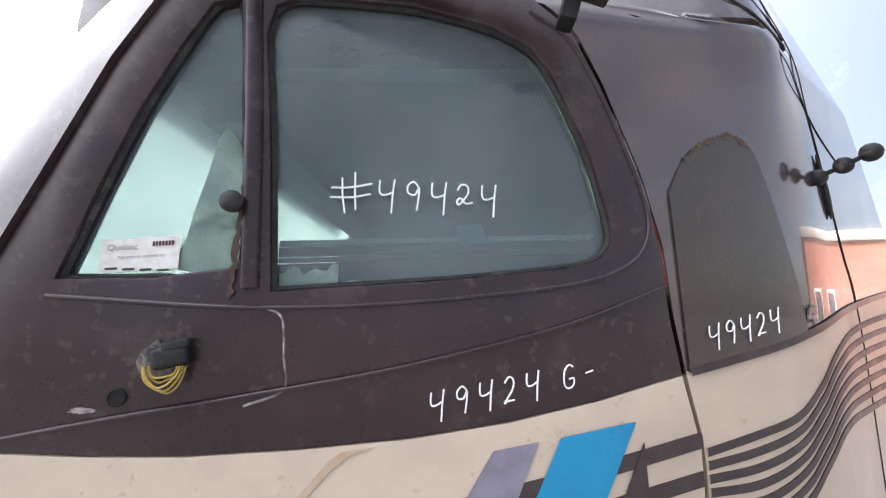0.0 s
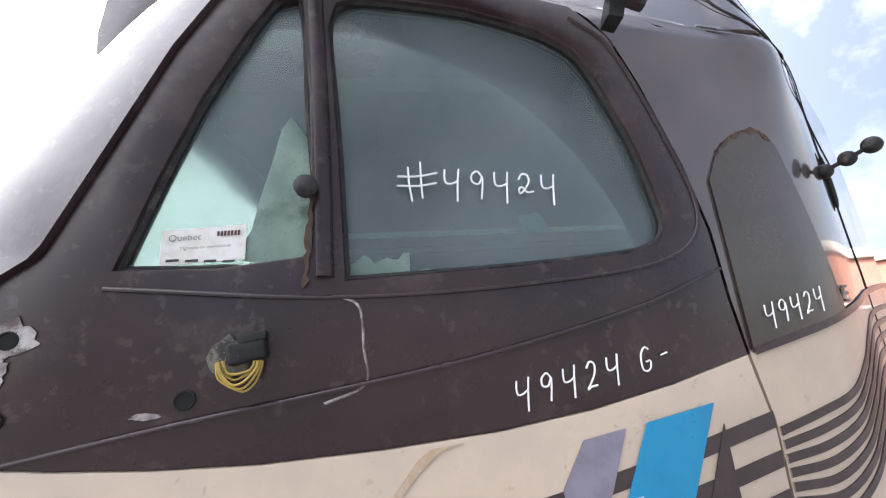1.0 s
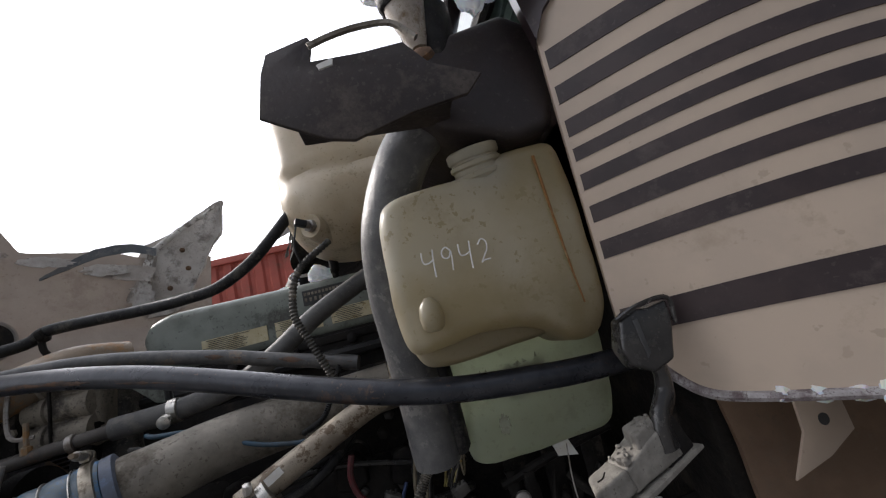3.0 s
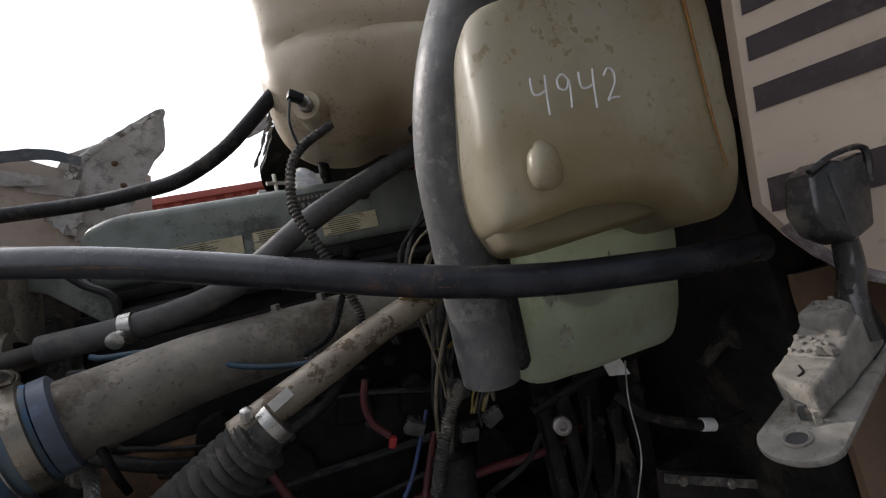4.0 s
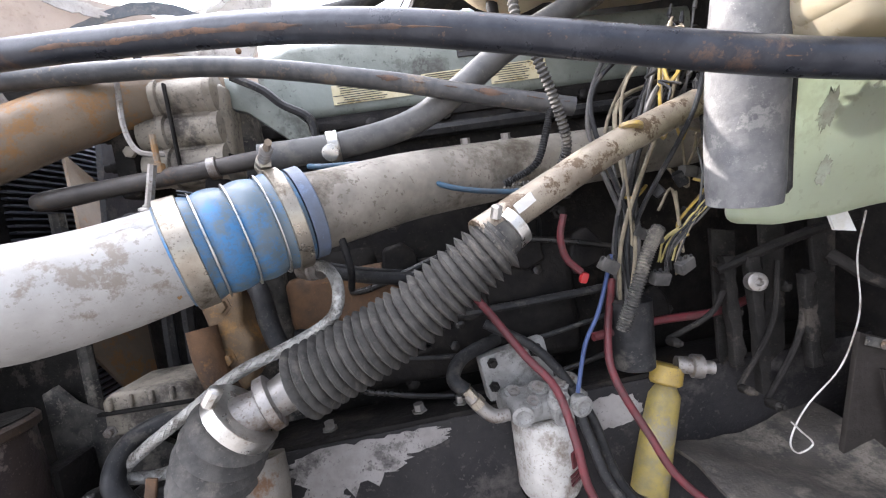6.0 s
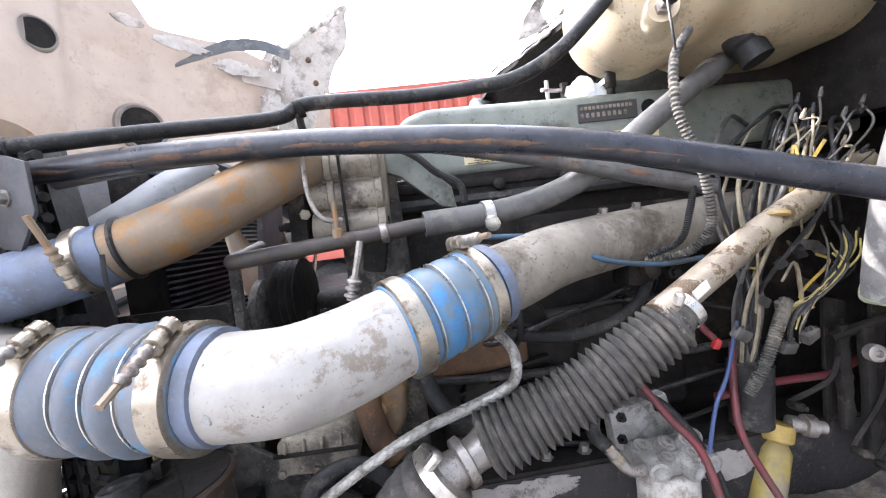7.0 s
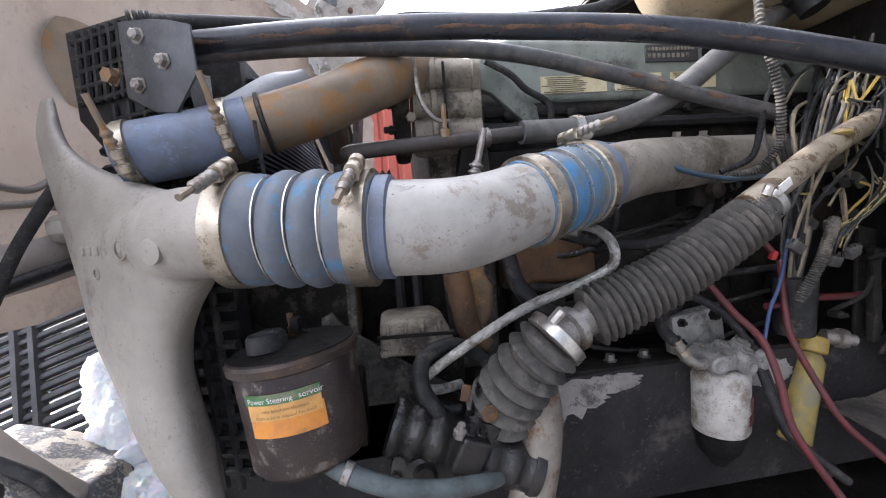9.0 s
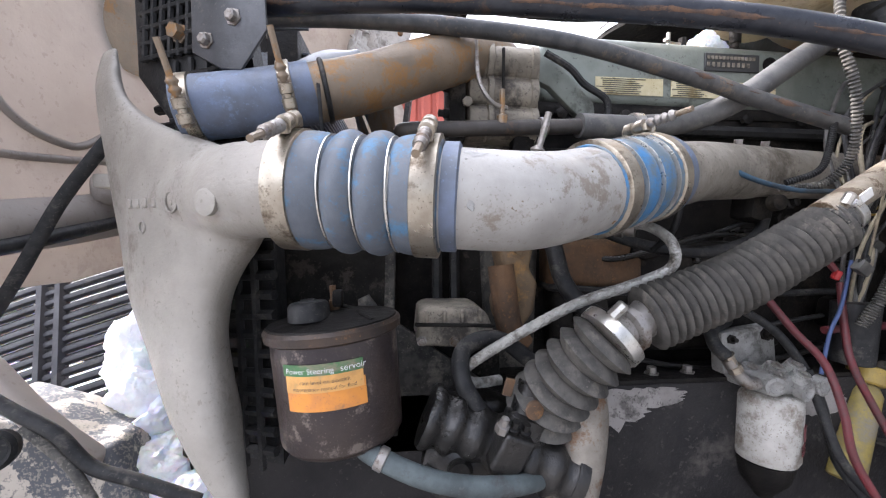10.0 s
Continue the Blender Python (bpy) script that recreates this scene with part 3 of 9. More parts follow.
    for z0, z1, m, nm in ((2.092, 2.099, PAPER, "sill_trim"), (2.078, 2.090, BLACK, "sill_trim"), (2.070, 2.076, INTERIOR, "sill_trim"), (2.02, 2.068, BLACK, "inner_sill")):
        part(nm, prism([(0.325, z0 - 0.004), (0.775, z0 + 0.024), (0.775, z1 + 0.024), (0.325, z1 - 0.004)], lambda a, b, d: on_door(a, b, d - 0.05), 0.012), m, th)
    part("paper", prism([(0.560, 2.122), (0.592, 2.127), (0.608, 2.100), (0.562, 2.096)], lambda a, b, d: on_door(a, b, d - 0.030), 0.001), mat("bluish_paper", (0.45, 0.60, 0.66), (0.38, 0.52, 0.60), 0.6, bump=0), th, "pale blue paper behind the glass")
    # sticker on the vent glass
    st = part("inspection_sticker", prism([(0.140, 2.044), (0.222, 2.052), (0.221, 2.092), (0.139, 2.082)], lambda a, b, d: on_door(a, b, d - 0.0135), 0.001), PAPER, th, "white inspection sticker")
    writing("lettering", "Qu\u00e9bec", lambda x, y, d: on_door(0.146 + x, 2.070 + y + x * 0.1, -0.0120), 0.010, st, FLATDARK)
    writing("lettering", "Vignette de conformit\u00e9", lambda x, y, d: on_door(0.158 + x, 2.061 + y + x * 0.1, -0.0120), 0.0052, st, FLATDARK)
    for k in range(4):
        decal("printed_line", [(0.146 + 0.018 * k, 2.048), (0.158 + 0.018 * k, 2.049), (0.158 + 0.018 * k, 2.0515), (0.146 + 0.018 * k, 2.0505)], st, FLATDARK, -0.0125)
    for k in range(7):
        a = 0.1925 + 0.0034 * k
        part("number_bar", prism([(a, 2.0775 + 0.1 * (a - 0.1925)), (a + 0.0022, 2.0777 + 0.1 * (a - 0.1925)), (a + 0.0022, 2.0832 + 0.1 * (a - 0.1925)), (a, 2.083 + 0.1 * (a - 0.1925))], lambda a, b, d: on_door(a, b, d - 0.0122), 0.0006), RED, st)
    # paint-marker writing
    scrawl("stock_number", "#494z4", lambda a, b, d: on_door(0.392 + a, 2.135 + b + a * 0.01, -0.0125), 0.039, 0.0345, th, "white marker digits on the glass", 0.0013)
    scrawl("stock_number", "49424 G-", lambda a, b, d: on_door(0.522 + a, 1.876 + b + a * 0.17, 0.0012), 0.032, 0.0305, th, "white marker writing", 0.0012)
    # paint bands and the carrier's emblem
    for z, h in zip(BANDS, HALF):
        for a0, a1 in ((0.010, 0.45), (0.45, 0.886)):
            if a1 > a0:
                pts = [(a, z - 0.005 + (0.24 * (z - 1.52) - 0.02) * a + 0.14 * max(0, a - 0.15) ** 1.6) for a in (a0, a0 + (a1 - a0) / 3, a0 + (a1 - a0) * 2 / 3, a1)]
                part("paint_band", strip(pts, h, on_door, 0.0015), STRIPE, th)
    decal("rust_stain", [(0.455, 1.848), (0.43, 1.842), (0.405, 1.822), (0.385, 1.800), (0.368, 1.788), (0.372, 1.797), (0.388, 1.815), (0.405, 1.835), (0.42, 1.845)], th, mat("faint_rust_stain", (0.42, 0.30, 0.19), (0.47, 0.36, 0.26), 0.5, 0, 40, 0.9, (0.48, 0.38, 0.29), 0.36, 30, 0.02), 0.0014)
    decal("grey_slash", [(0.600, 1.838), (0.658, 1.846), (0.622, 1.765), (0.570, 1.758), (0.568, 1.790)], th, LOGOGREY, 0.0022)
    decal("blue_slash", [(0.688, 1.850), (0.792, 1.866), (0.735, 1.755), (0.638, 1.602), (0.478, 1.558), (0.560, 1.650), (0.640, 1.757)], th, LOGOBLUE, 0.0026)
    decal("dark_slash", [(0.802, 1.840), (0.806, 1.752), (0.772, 1.692), (0.70, 1.635), (0.745, 1.725)], th, STRIPE, 0.0024)
    rim = [(0.347, 1.755), (0.495, 1.769), (0.455, 1.628), (0.310, 1.609), (0.311, 1.626), (0.296, 1.634), (0.283, 1.650), (0.280, 1.668), (0.287, 1.687), (0.303, 1.703), (0.340, 1.722)]
    decal("emblem_border", rim, th, LOGOWHITE, 0.0034)
    decal("emblem_field", [(0.353, 1.750), (0.488, 1.763), (0.450, 1.634), (0.317, 1.615)], th, LOGOBLUE, 0.0044)
    decal("emblem_block", [(0.400, 1.725), (0.442, 1.731), (0.458, 1.727), (0.467, 1.714), (0.455, 1.668), (0.446, 1.654), (0.428, 1.646), (0.374, 1.642)], th, LOGOWHITE, 0.0054)
    decal("emblem_block_core", [(0.418, 1.711), (0.434, 1.713), (0.441, 1.708), (0.434, 1.676), (0.424, 1.663), (0.404, 1.660)], th, LOGOBLUE, 0.0062)
    for k in range(5):
        decal("emblem_tooth", [(0.392 - 0.004 * k, 1.706 - 0.012 * k), (0.399 - 0.004 * k, 1.704 - 0.012 * k), (0.397 - 0.004 * k, 1.699 - 0.012 * k)], th, LOGOWHITE, 0.0056)
    swoosh = [(0.286, 1.668), (0.293, 1.645), (0.312, 1.632), (0.345, 1.627), (0.375, 1.630)]
    decal("emblem_swoosh", swoosh + [(0.378, 1.652), (0.345, 1.647), (0.318, 1.650), (0.303, 1.664), (0.302, 1.686), (0.291, 1.684)], th, STRIPE, 0.0058)
    part("emblem_arrow", strip([(0.303, 1.688), (0.33, 1.712), (0.39, 1.738), (0.45, 1.750)], 0.0022, on_door, 0.0066), STRIPE, th)
    decal("emblem_arrow_tip", [(0.448, 1.758), (0.468, 1.753), (0.450, 1.742)], th, STRIPE, 0.0066)
    # two rows of name shapes, small above large
    decal("name_edge", [(0.486, 1.722), (0.655, 1.741), (0.668, 1.773), (0.503, 1.755)], th, LOGOWHITE, 0.0032)
    for k in range(9):
        a, z = 0.4915 + 0.0178 * k, 1.7265 + 0.0020 * k
        decal("name_bar", [(a, z), (a + 0.0115, z + 0.0013), (a + 0.0190, z + 0.0240), (a + 0.0085, z + 0.0228)], th, LOGOGREY, 0.0042)
        decal("name_slot", [(a + 0.0055, z + 0.006), (a + 0.0085, z + 0.0063), (a + 0.0115, z + 0.0165), (a + 0.0085, z + 0.0162)], th, LOGOWHITE, 0.0048)
    for k in range(6):
        a, z = 0.474 + 0.0425 * k, 1.651 + 0.0052 * k
        decal("name_edge", [(a - 0.006, z - 0.007), (a + 0.039, z - 0.002), (a + 0.063, z + 0.068), (a + 0.014, z + 0.064)], th, LOGOWHITE, 0.0034 + 0.0001 * (k % 2))
        decal("name_bar", [(a + 0.002, z), (a + 0.006, z - 0.002), (a + 0.028, z + 0.001), (a + 0.034, z + 0.006), (a + 0.050, z + 0.056), (a + 0.046, z + 0.060), (a + 0.024, z + 0.058), (a + 0.017, z + 0.052)], th, STRIPE, 0.0044)
        decal("name_slot", [(a + 0.014, z + 0.012), (a + 0.023, z + 0.013), (a + 0.034, z + 0.048), (a + 0.026, z + 0.047)], th, LOGOWHITE, 0.0052)
    return th


door()


def cowl(u, v):
    """The side of the cab ahead of the door: u from the front edge to the hinge, v upward."""
    z = 1.15 + v * 0.75
    front = Vector((0.835 - 0.025 * v, 0.60 - 0.125 * v - 0.02 * v * v, z))
    back = Vector((1.106, 0.358 - 0.008 * v, z))
    p = front.lerp(back, u)
    p.y -= 0.035 * math.sin(math.pi * u)
    return p


def on_cowl(a, b, d=0.0):
    p = cowl(a, (b - 1.15) / 0.75)
    return p + Vector((-0.3, -0.95, 0)) * d


def cab_side():
    th = thing("cab_cowl", (0.95, 0.55, 1.15), "beige cab side ahead of the door with dark brown paint bands", "truck cab")
    part("cowl_panel", sheet(lambda u, v: cowl(u, (lambda lo, hi: lo + (hi - lo) * v)(0.285 + 0.10 * max(0.0, 1 - 5 * u) ** 2 - 0.05 * u, (0.602 + 0.133 * u ** 0.55 + 0.012) / 0.75)), 24, 24, 0.012, (0.3, 0.95, 0)), BEIGE, th)
    for z, h in zip(BANDS, HALF):
        part("paint_band", strip([(0.012, z), (0.35, z), (0.7, z - 0.005), (0.99, z - 0.014)], h, on_cowl, 0.0015), STRIPE, th)
    tape = [(0.86 + 0.075 * math.cos(k * 0.21) * (1 + 0.25 * noise.noise((k * 0.7, 0, 0))), 1.452 + 0.034 * math.sin(k * 0.21) * (1 + 0.25 * noise.noise((0, k * 0.7, 0)))) for k in range(30)]
    part("torn_sticker", prism(tape, lambda a, b, d: on_cowl(a, b, d + 0.0015), 0.001), PRIMER, th, "scraped remains of a silver sticker")
    part("chipped_edge", tube([on_cowl(u, 1.15 + 0.75 * (0.285 + 0.10 * max(0.0, 1 - 5 * u) ** 2 - 0.05 * u), 0.001) for u in (0.03, 0.06, 0.1, 0.15, 0.22, 0.4, 0.6, 0.8, 0.98)], 0.005, 50, 7), PRIMER, th, "chipped dirty lower edge")
    for k in range(11):
        u = 0.30 + 0.065 * k
        r = 0.004 + 0.006 * abs(noise.noise((k * 1.9, 4.0, 0)))
        part("snow_crumb", roughen(lathe(on_cowl(u, 1.15 + 0.75 * (0.285 - 0.05 * u) + 0.001, -0.003), (-0.2, -0.9, 0.3), [(0, r * 2.2), (0.003, r * 2.0), (0.006, r * 0.8)], 10), r * 0.9, 120, k), SNOW, th, "crumb of snow")
    part("lower_tab", prism([(1.030, 1.340), (1.085, 1.345), (1.085, 1.255), (1.043, 1.236), (0.990, 1.224), (1.022, 1.268)], lambda a, b, d: Vector((a, 0.60 - d, b)), 0.004, 0.001), BEIGE, th, "small beige tab with a bolt hole")
    # dark disc painted on the tab for the shade in its hole
    part("tab_hole", lathe((1.052, 0.602, 1.275), (0, -1, 0), [(0, 0.007), (0.0028, 0.007)], 14), FLATDARK, th)
    # brown upper part with the windscreen pillar
    def along(rows, z):
        """The point at height z on a line of (z, x, y)."""
        for (z0, x0, y0), (z1, x1, y1) in zip(rows, rows[1:]):
            if z <= z1:
                break
        k = (z - z0) / (z1 - z0)
        return Vector((x0 + (x1 - x0) * k, y0 + (y1 - y0) * k, z))

    screen = [(1.70, 0.815, 0.480), (1.78, 0.808, 0.485), (1.88, 0.803, 0.495), (2.0, 0.835, 0.50), (2.137, 0.905, 0.505), (2.378, 1.01, 0.55), (2.57, 1.105, 0.60), (2.66, 1.20, 0.62)]
    jamb = [(1.80, 1.106, 0.372), (1.90, 1.107, 0.350), (2.01, 1.108, 0.345), (2.05, 1.153, 0.353), (2.16, 1.192, 0.360), (2.30, 1.241, 0.369), (2.425, 1.300, 0.379), (2.465, 1.364, 0.391), (2.52, 1.42, 0.41)]

    def pillar(u, v):
        z0, z1 = 1.752 + 0.133 * u ** 0.55, 2.57 - 0.095 * u
        z = z0 + (z1 - z0) * v
        p = along(screen, z).lerp(along(jamb, z), u)
        return p + Vector((-0.006, -0.032 - 0.019 * max(0.0, 1 - 3 * v), 0)) * math.sin(math.pi * u) + Vector((0, -0.006, 0))
    part("pillar_panel", sheet(pillar, 20, 44, 0.02, (0.2, 0.9, 0)), BROWN, th, "faded brown windscreen pillar and cowl corner")
    return th


cab_side()


def hinge_strap():
    th = thing("hinge_strap", (1.105, 0.345, 1.15), "red-brown hinge cover strip down the door's front edge", "hinge cover")
    rows = [1.402, 1.445, 1.51, 1.575, 1.64, 1.70, 1.765, 1.83, 1.90, 1.968]
    for z0, z1 in zip(rows, rows[1:]):
        pts = [(1.1085, 0.347 - 0.006 * (z - 1.15) / 0.75, z) for z in (z0 + 0.0015, (z0 + z1) / 2, z1 - 0.0015)]
        part("segment", tube(pts, 0.0078, 6, 12, 0.8), STRAP, th)


hinge_strap()


def sleeper():
    th = thing("sleeper_box", (2.1, 0.7, 1.05), "brown and beige sleeper compartment behind the cab door", "truck sleeper")

    def at(rows, z):
        for (z0, a0), (z1, a1) in zip(rows, rows[1:]):
            if z <= z1:
                break
        return a0 + (a1 - a0) * (z - z0) / (z1 - z0)

    fore = [(1.05, 0.893), (1.83, 0.896), (1.923, 0.876), (2.0, 0.863), (2.10, 0.854), (2.20, 0.828), (2.34, 0.774), (2.42, 0.734), (2.474, 0.674), (2.482, 0.28), (2.66, 0.26)]
    aft = [(1.05, 1.85), (1.90, 1.80), (2.05, 1.76), (2.22, 1.66), (2.38, 1.52), (2.50, 1.40), (2.60, 1.28), (2.66, 1.20)]
    edge = [(0.876, 1.923), (1.052, 1.963), (1.22, 2.005), (1.40, 2.035), (1.85, 2.08)]

    def skin(a, z, d=0.0):
        b = min(a, 1.2)
        u = max(0.0, (b - 0.90) / 0.5)
        p = on_door(a, z, -0.004 + d)
        swell = math.exp(-((a - 1.06) / 0.07) ** 2) * max(0.0, min(1.0, (z - 2.22) * 5))
        p.y += 0.15 * u ** 3 + 0.40 * max(0.0, b - 0.99) ** 1.8 + 0.53 * max(0.0, a - 1.2) + 0.30 * max(0.0, z - 2.45) - 0.02 * swell
        return p

    def zsplit(a):
        for (a0, z0), (a1, z1) in zip(edge, edge[1:]):
            if a <= a1:
                break
        return z0 + (z1 - z0) * (a - a0) / (a1 - a0)

    def upper(u, v):
        a = at(fore, 1.923) + u * (at(aft, 2.0) - at(fore, 1.923))
        z = zsplit(a) * (1 - v) + 2.66 * v
        a = at(fore, z) + u * (at(aft, z) - at(fore, z))
        return skin(a, z)

    def lower(u, v):
        a = 0.893 + u * (at(aft, 1.9) - 0.893)
        z = 1.05 + (zsplit(a) - 1.05) * v
        a = at(fore, z) + u * (at(aft, z) - at(fore, z))
        return skin(a, z)
    part("upper_skin", sheet(upper, 40, 60, 0.03, (0, 1, 0)), SILVER, th, "glossy weathered brown upper skin reflecting sky")
    part("lower_skin", sheet(lower, 30, 20, 0.03, (0, 1, 0)), BEIGE, th)
    part("belt_line", strip([(a, z + 0.002) for a, z in ((0.882, 1.925), (0.97, 1.9445), (1.052, 1.963), (1.13, 1.983), (1.22, 2.005), (1.34, 2.025), (1.55, 2.05), (1.76, 2.072))], 0.0055, skin, 0.004, 40), BROWN, th)
    # dark arch laid on the curved skin: a reflection painted in brown
    arch = [(0.0, 2.18), (0.04, 2.222), (0.10, 2.246), (0.20, 2.262), (0.34, 2.272), (0.50, 2.276), (0.64, 2.270), (0.76, 2.250), (0.87, 2.20), (0.95, 2.13), (1.0, 2.05)]

    def on_arch(u, v):
        top = spline([(q, z, 0) for q, z in arch], 40)[int(round(u * 40))].y
        a = 0.868 + 0.218 * u
        low = zsplit(a) + 0.006
        z = low + (top - low) * v
        return skin(a + 0.012 * (1 - v), z, 0.0035)
    part("painted_reflection", sheet(on_arch, 40, 30, 0.003, (0, 1, 0)), mat("reflection_brown", (0.038, 0.024, 0.016), (0.026, 0.017, 0.012), 0.30, 0, 8, 0.7, (0.060, 0.040, 0.022), 0.36, 4, 0.05, coat=0.5), th, "dark arch painted as a reflection in the skin")
    for k in range(3, 17):
        u = 0.03 + 0.94 * k / 25
        r = 0.0025 + 0.007 * abs(noise.noise((k * 1.7, 2.0, 0)))
        blot = [(u + r * 4.6 * math.cos(q * 0.571) * (1 + 0.6 * noise.noise((q * 1.1, k, 0))), 1.0 - 0.02 * abs(noise.noise((k * 2.3, 0, 0))) + r * 3.2 * math.sin(q * 0.571) * (1 + 0.6 * noise.noise((q * 1.1, k, 4)))) for q in range(11)]
        part("rust_blotch", prism(blot, lambda a, b, d, k=k: on_arch(max(0.0, min(1.0, a)), b) + DN * (0.0006 + 0.00008 * (k % 4) + d), 0.0005), window_rust, th)
    for k in range(7):
        z = 1.822 - 0.0168 * k
        part("paint_band", strip([(0.898, z), (0.98, z + 0.019 - 0.004 * k), (1.06, z + 0.040 - 0.002 * k), (1.121, z + 0.078 - 0.001 * k), (1.197, z + 0.128 - 0.003 * k), (1.35, z + 0.165 - 0.008 * k), (1.78, z + 0.20 - 0.014 * k)], 0.0052, skin, 0.0022, 70), STRIPE, th)
    scrawl("stock_number", "49424", lambda a, b, d: skin(0.912 + a, 1.957 + b + 0.22 * a, 0.0062), 0.032, 0.0262, th, "white marker digits", 0.0010)
    for name, pts, r in (("upper_seam", ((0.955, 2.60), (1.02, 2.52), (1.10, 2.43), (1.17, 2.375), (1.24, 2.335), (1.36, 2.30)), 0.0009), ("rear_seam", ((1.09, 2.655), (1.12, 2.56), (1.15, 2.45), (1.19, 2.36), (1.24, 2.25), (1.29, 2.12), (1.33, 2.03), (1.35, 1.80), (1.36, 1.06)), 0.0011), ("grab_edge", ((0.985, 2.62), (1.0, 2.555), (1.05, 2.50), (1.10, 2.455), (1.115, 2.445)), 0.0018), ("gutter_seam", ((1.03, 2.64), (1.05, 2.57), (1.10, 2.505), (1.135, 2.48)), 0.0014)):
        part(name, tube([skin(a, z, 0.0008) for a, z in pts], r, 60, 6), BLACK, th)
    part("handle_recess", tube([skin(a, z, 0.003) for a, z in ((1.20, 2.285), (1.215, 2.25), (1.235, 2.20), (1.24, 2.175))], lambda t: 0.001 + 0.0045 * math.sin(math.pi * t), 20, 8), BLACK, th)
    for k in range(3):
        part("vent_slot", tube([skin(1.112, 2.018 - 0.011 * k, 0.003), skin(1.120, 2.020 - 0.011 * k, 0.003)], 0.0028, 4, 6), STEEL, th)
    part("rear_wall", box((2.88, 1.95, 1.80), (0.03, 1.05, 1.45)), BROWN, th)
    part("far_wall", box((2.10, 2.45, 1.80), (1.6, 0.03, 1.5)), BROWN, th)
    arm = part("mirror_stub", tube([skin(1.19, 2.24, 0), skin(1.20, 2.25, 0.04), skin(1.21, 2.262, 0.08)], 0.004, 12, 8), BLACK, th)
    for k, r in ((0.0, 0.014), (0.5, 0.014), (1.0, 0.015)):
        c = skin(1.19 + 0.02 * k, 2.24 + 0.022 * k, 0.005 + 0.075 * k)
        part("rubber_ball", lathe(c - Vector((0, 0, r)), (0, 0, 1), [(r + r * math.sin(q), max(0.001, r * math.cos(q))) for q in [(-1.5 + 3.0 * i / 8) for i in range(9)]], 14), BLACK, arm)
    part("latch_plate", prism([(1.10, 1.998), (1.105, 2.015), (1.112, 2.016), (1.110, 2.0)], lambda a, b, d: skin(a, b, d + 0.004), 0.003), STEEL, th)
    return th


sleeper()


def roof():
    th = thing("cab_roof", (1.5, 1.2, 2.5), "brown truck cab roof with plastic visors", "truck roof")
    part("roof_skin", sheet(lambda u, v: Vector((1.10 + 1.20 * u, 0.60 + 0.20 * u + 1.45 * v, 2.60 + 0.05 * u + 0.12 * math.sin(math.pi * v))), 16, 16, 0.02, (0, 0, -1)), BROWN, th)
    line = [(1.26, 0.392, 2.485), (1.43, 0.372, 2.512), (1.608, 0.385, 2.478), (1.74, 0.40, 2.455), (1.855, 0.415, 2.428)]
    part("drip_visor", sheet(lambda u, v: spline(line, 40)[int(round(u * 40))] + Vector((0.0, -0.055 * v, -0.010 * v - 0.016 * v * v)), 40, 6, 0.006, (0, 0, 1)), BROWN, th, "brown plastic rain visor over the door")
    part("drip_rail", tube([(x, y + 0.004, z - 0.004) for x, y, z in line], 0.010, 40, 8), BROWN, th)
    part("marker_lamp", box((1.785, 0.352, 2.452), (0.055, 0.012, 0.017), pose(0, 0, 0, 0, 12, 4), 0.004), AMBER, th, "amber marker lamp")
    for x, y, z in ((1.44, 0.375, 2.49), (1.62, 0.385, 2.455), (1.80, 0.405, 2.40)):
        part("visor_bracket", box((x, y, z), (0.022, 0.03, 0.05), pose(0, 0, 0, 0, 15, 0), 0.003), BLACK, th)
    cheek = [(0.977, 2.407), (0.958, 2.47), (0.951, 2.528), (0.956, 2.603), (0.981, 2.659), (1.032, 2.707), (1.093, 2.746), (1.17, 2.769), (1.25, 2.747), (1.199, 2.679), (1.151, 2.615), (1.083, 2.539), (1.02, 2.454)]
    part("sun_visor_cheek", prism(cheek, lambda a, b, d: Vector((a, 0.60 - d, b)), 0.018, 0.004), BROWN, th, "brown end plate of the windscreen visor")
    part("sun_visor", sheet(lambda u, v: Vector((0.955 + 0.20 * v * v, 0.62 + 1.6 * u, 2.46 + 0.30 * v)), 10, 8, 0.012, (-1, 0, 0.3)), BROWN, th, "brown external windscreen visor")
    for k in range(3):
        part("visor_strut", box((1.16 + 0.075 * k, 0.53 - 0.03 * k, 2.60), (0.018, 0.02, 0.08), pose(0, 0, 0, 0, 20, 0), 0.003), BLACK, th)
    return th


roof()


def cab_inside():
    th = thing("cab_interior", (1.5, 1.2, 1.1), "dim grey-green cab interior behind the dusty glass", "cab interior")
    part("floor", box((1.65, 1.60, 1.12), (1.3, 1.55, 0.04)), DARK, th)
    part("bulkhead", box((2.26, 1.50, 1.8), (0.04, 1.75, 1.4)), INTERIOR, th)
    # header and windowless far door added to keep bright sky out of the panes
    part("windscreen_header", box((1.20, 1.45, 2.48), (0.12, 1.5, 0.20)), INTERIOR, th)
    part("far_door", box((1.75, 2.40, 1.78), (1.05, 0.05, 1.34)), INTERIOR, th)
    part("ceiling", box((1.70, 1.50, 2.44), (1.15, 1.75, 0.03)), INTERIOR, th)
    part("dashboard", box((1.15, 1.5, 1.75), (0.35, 1.5, 0.45), None, 0.06, 4), INTERIOR, th)
    part("windscreen_ledge", box((1.02, 1.4, 1.70), (0.10, 1.8, 0.3)), BROWN, th)
    part("seat", box((1.95, 0.85, 1.55), (0.5, 0.5, 0.6), None, 0.08, 4), INTERIOR, th)
    return th


cab_inside()


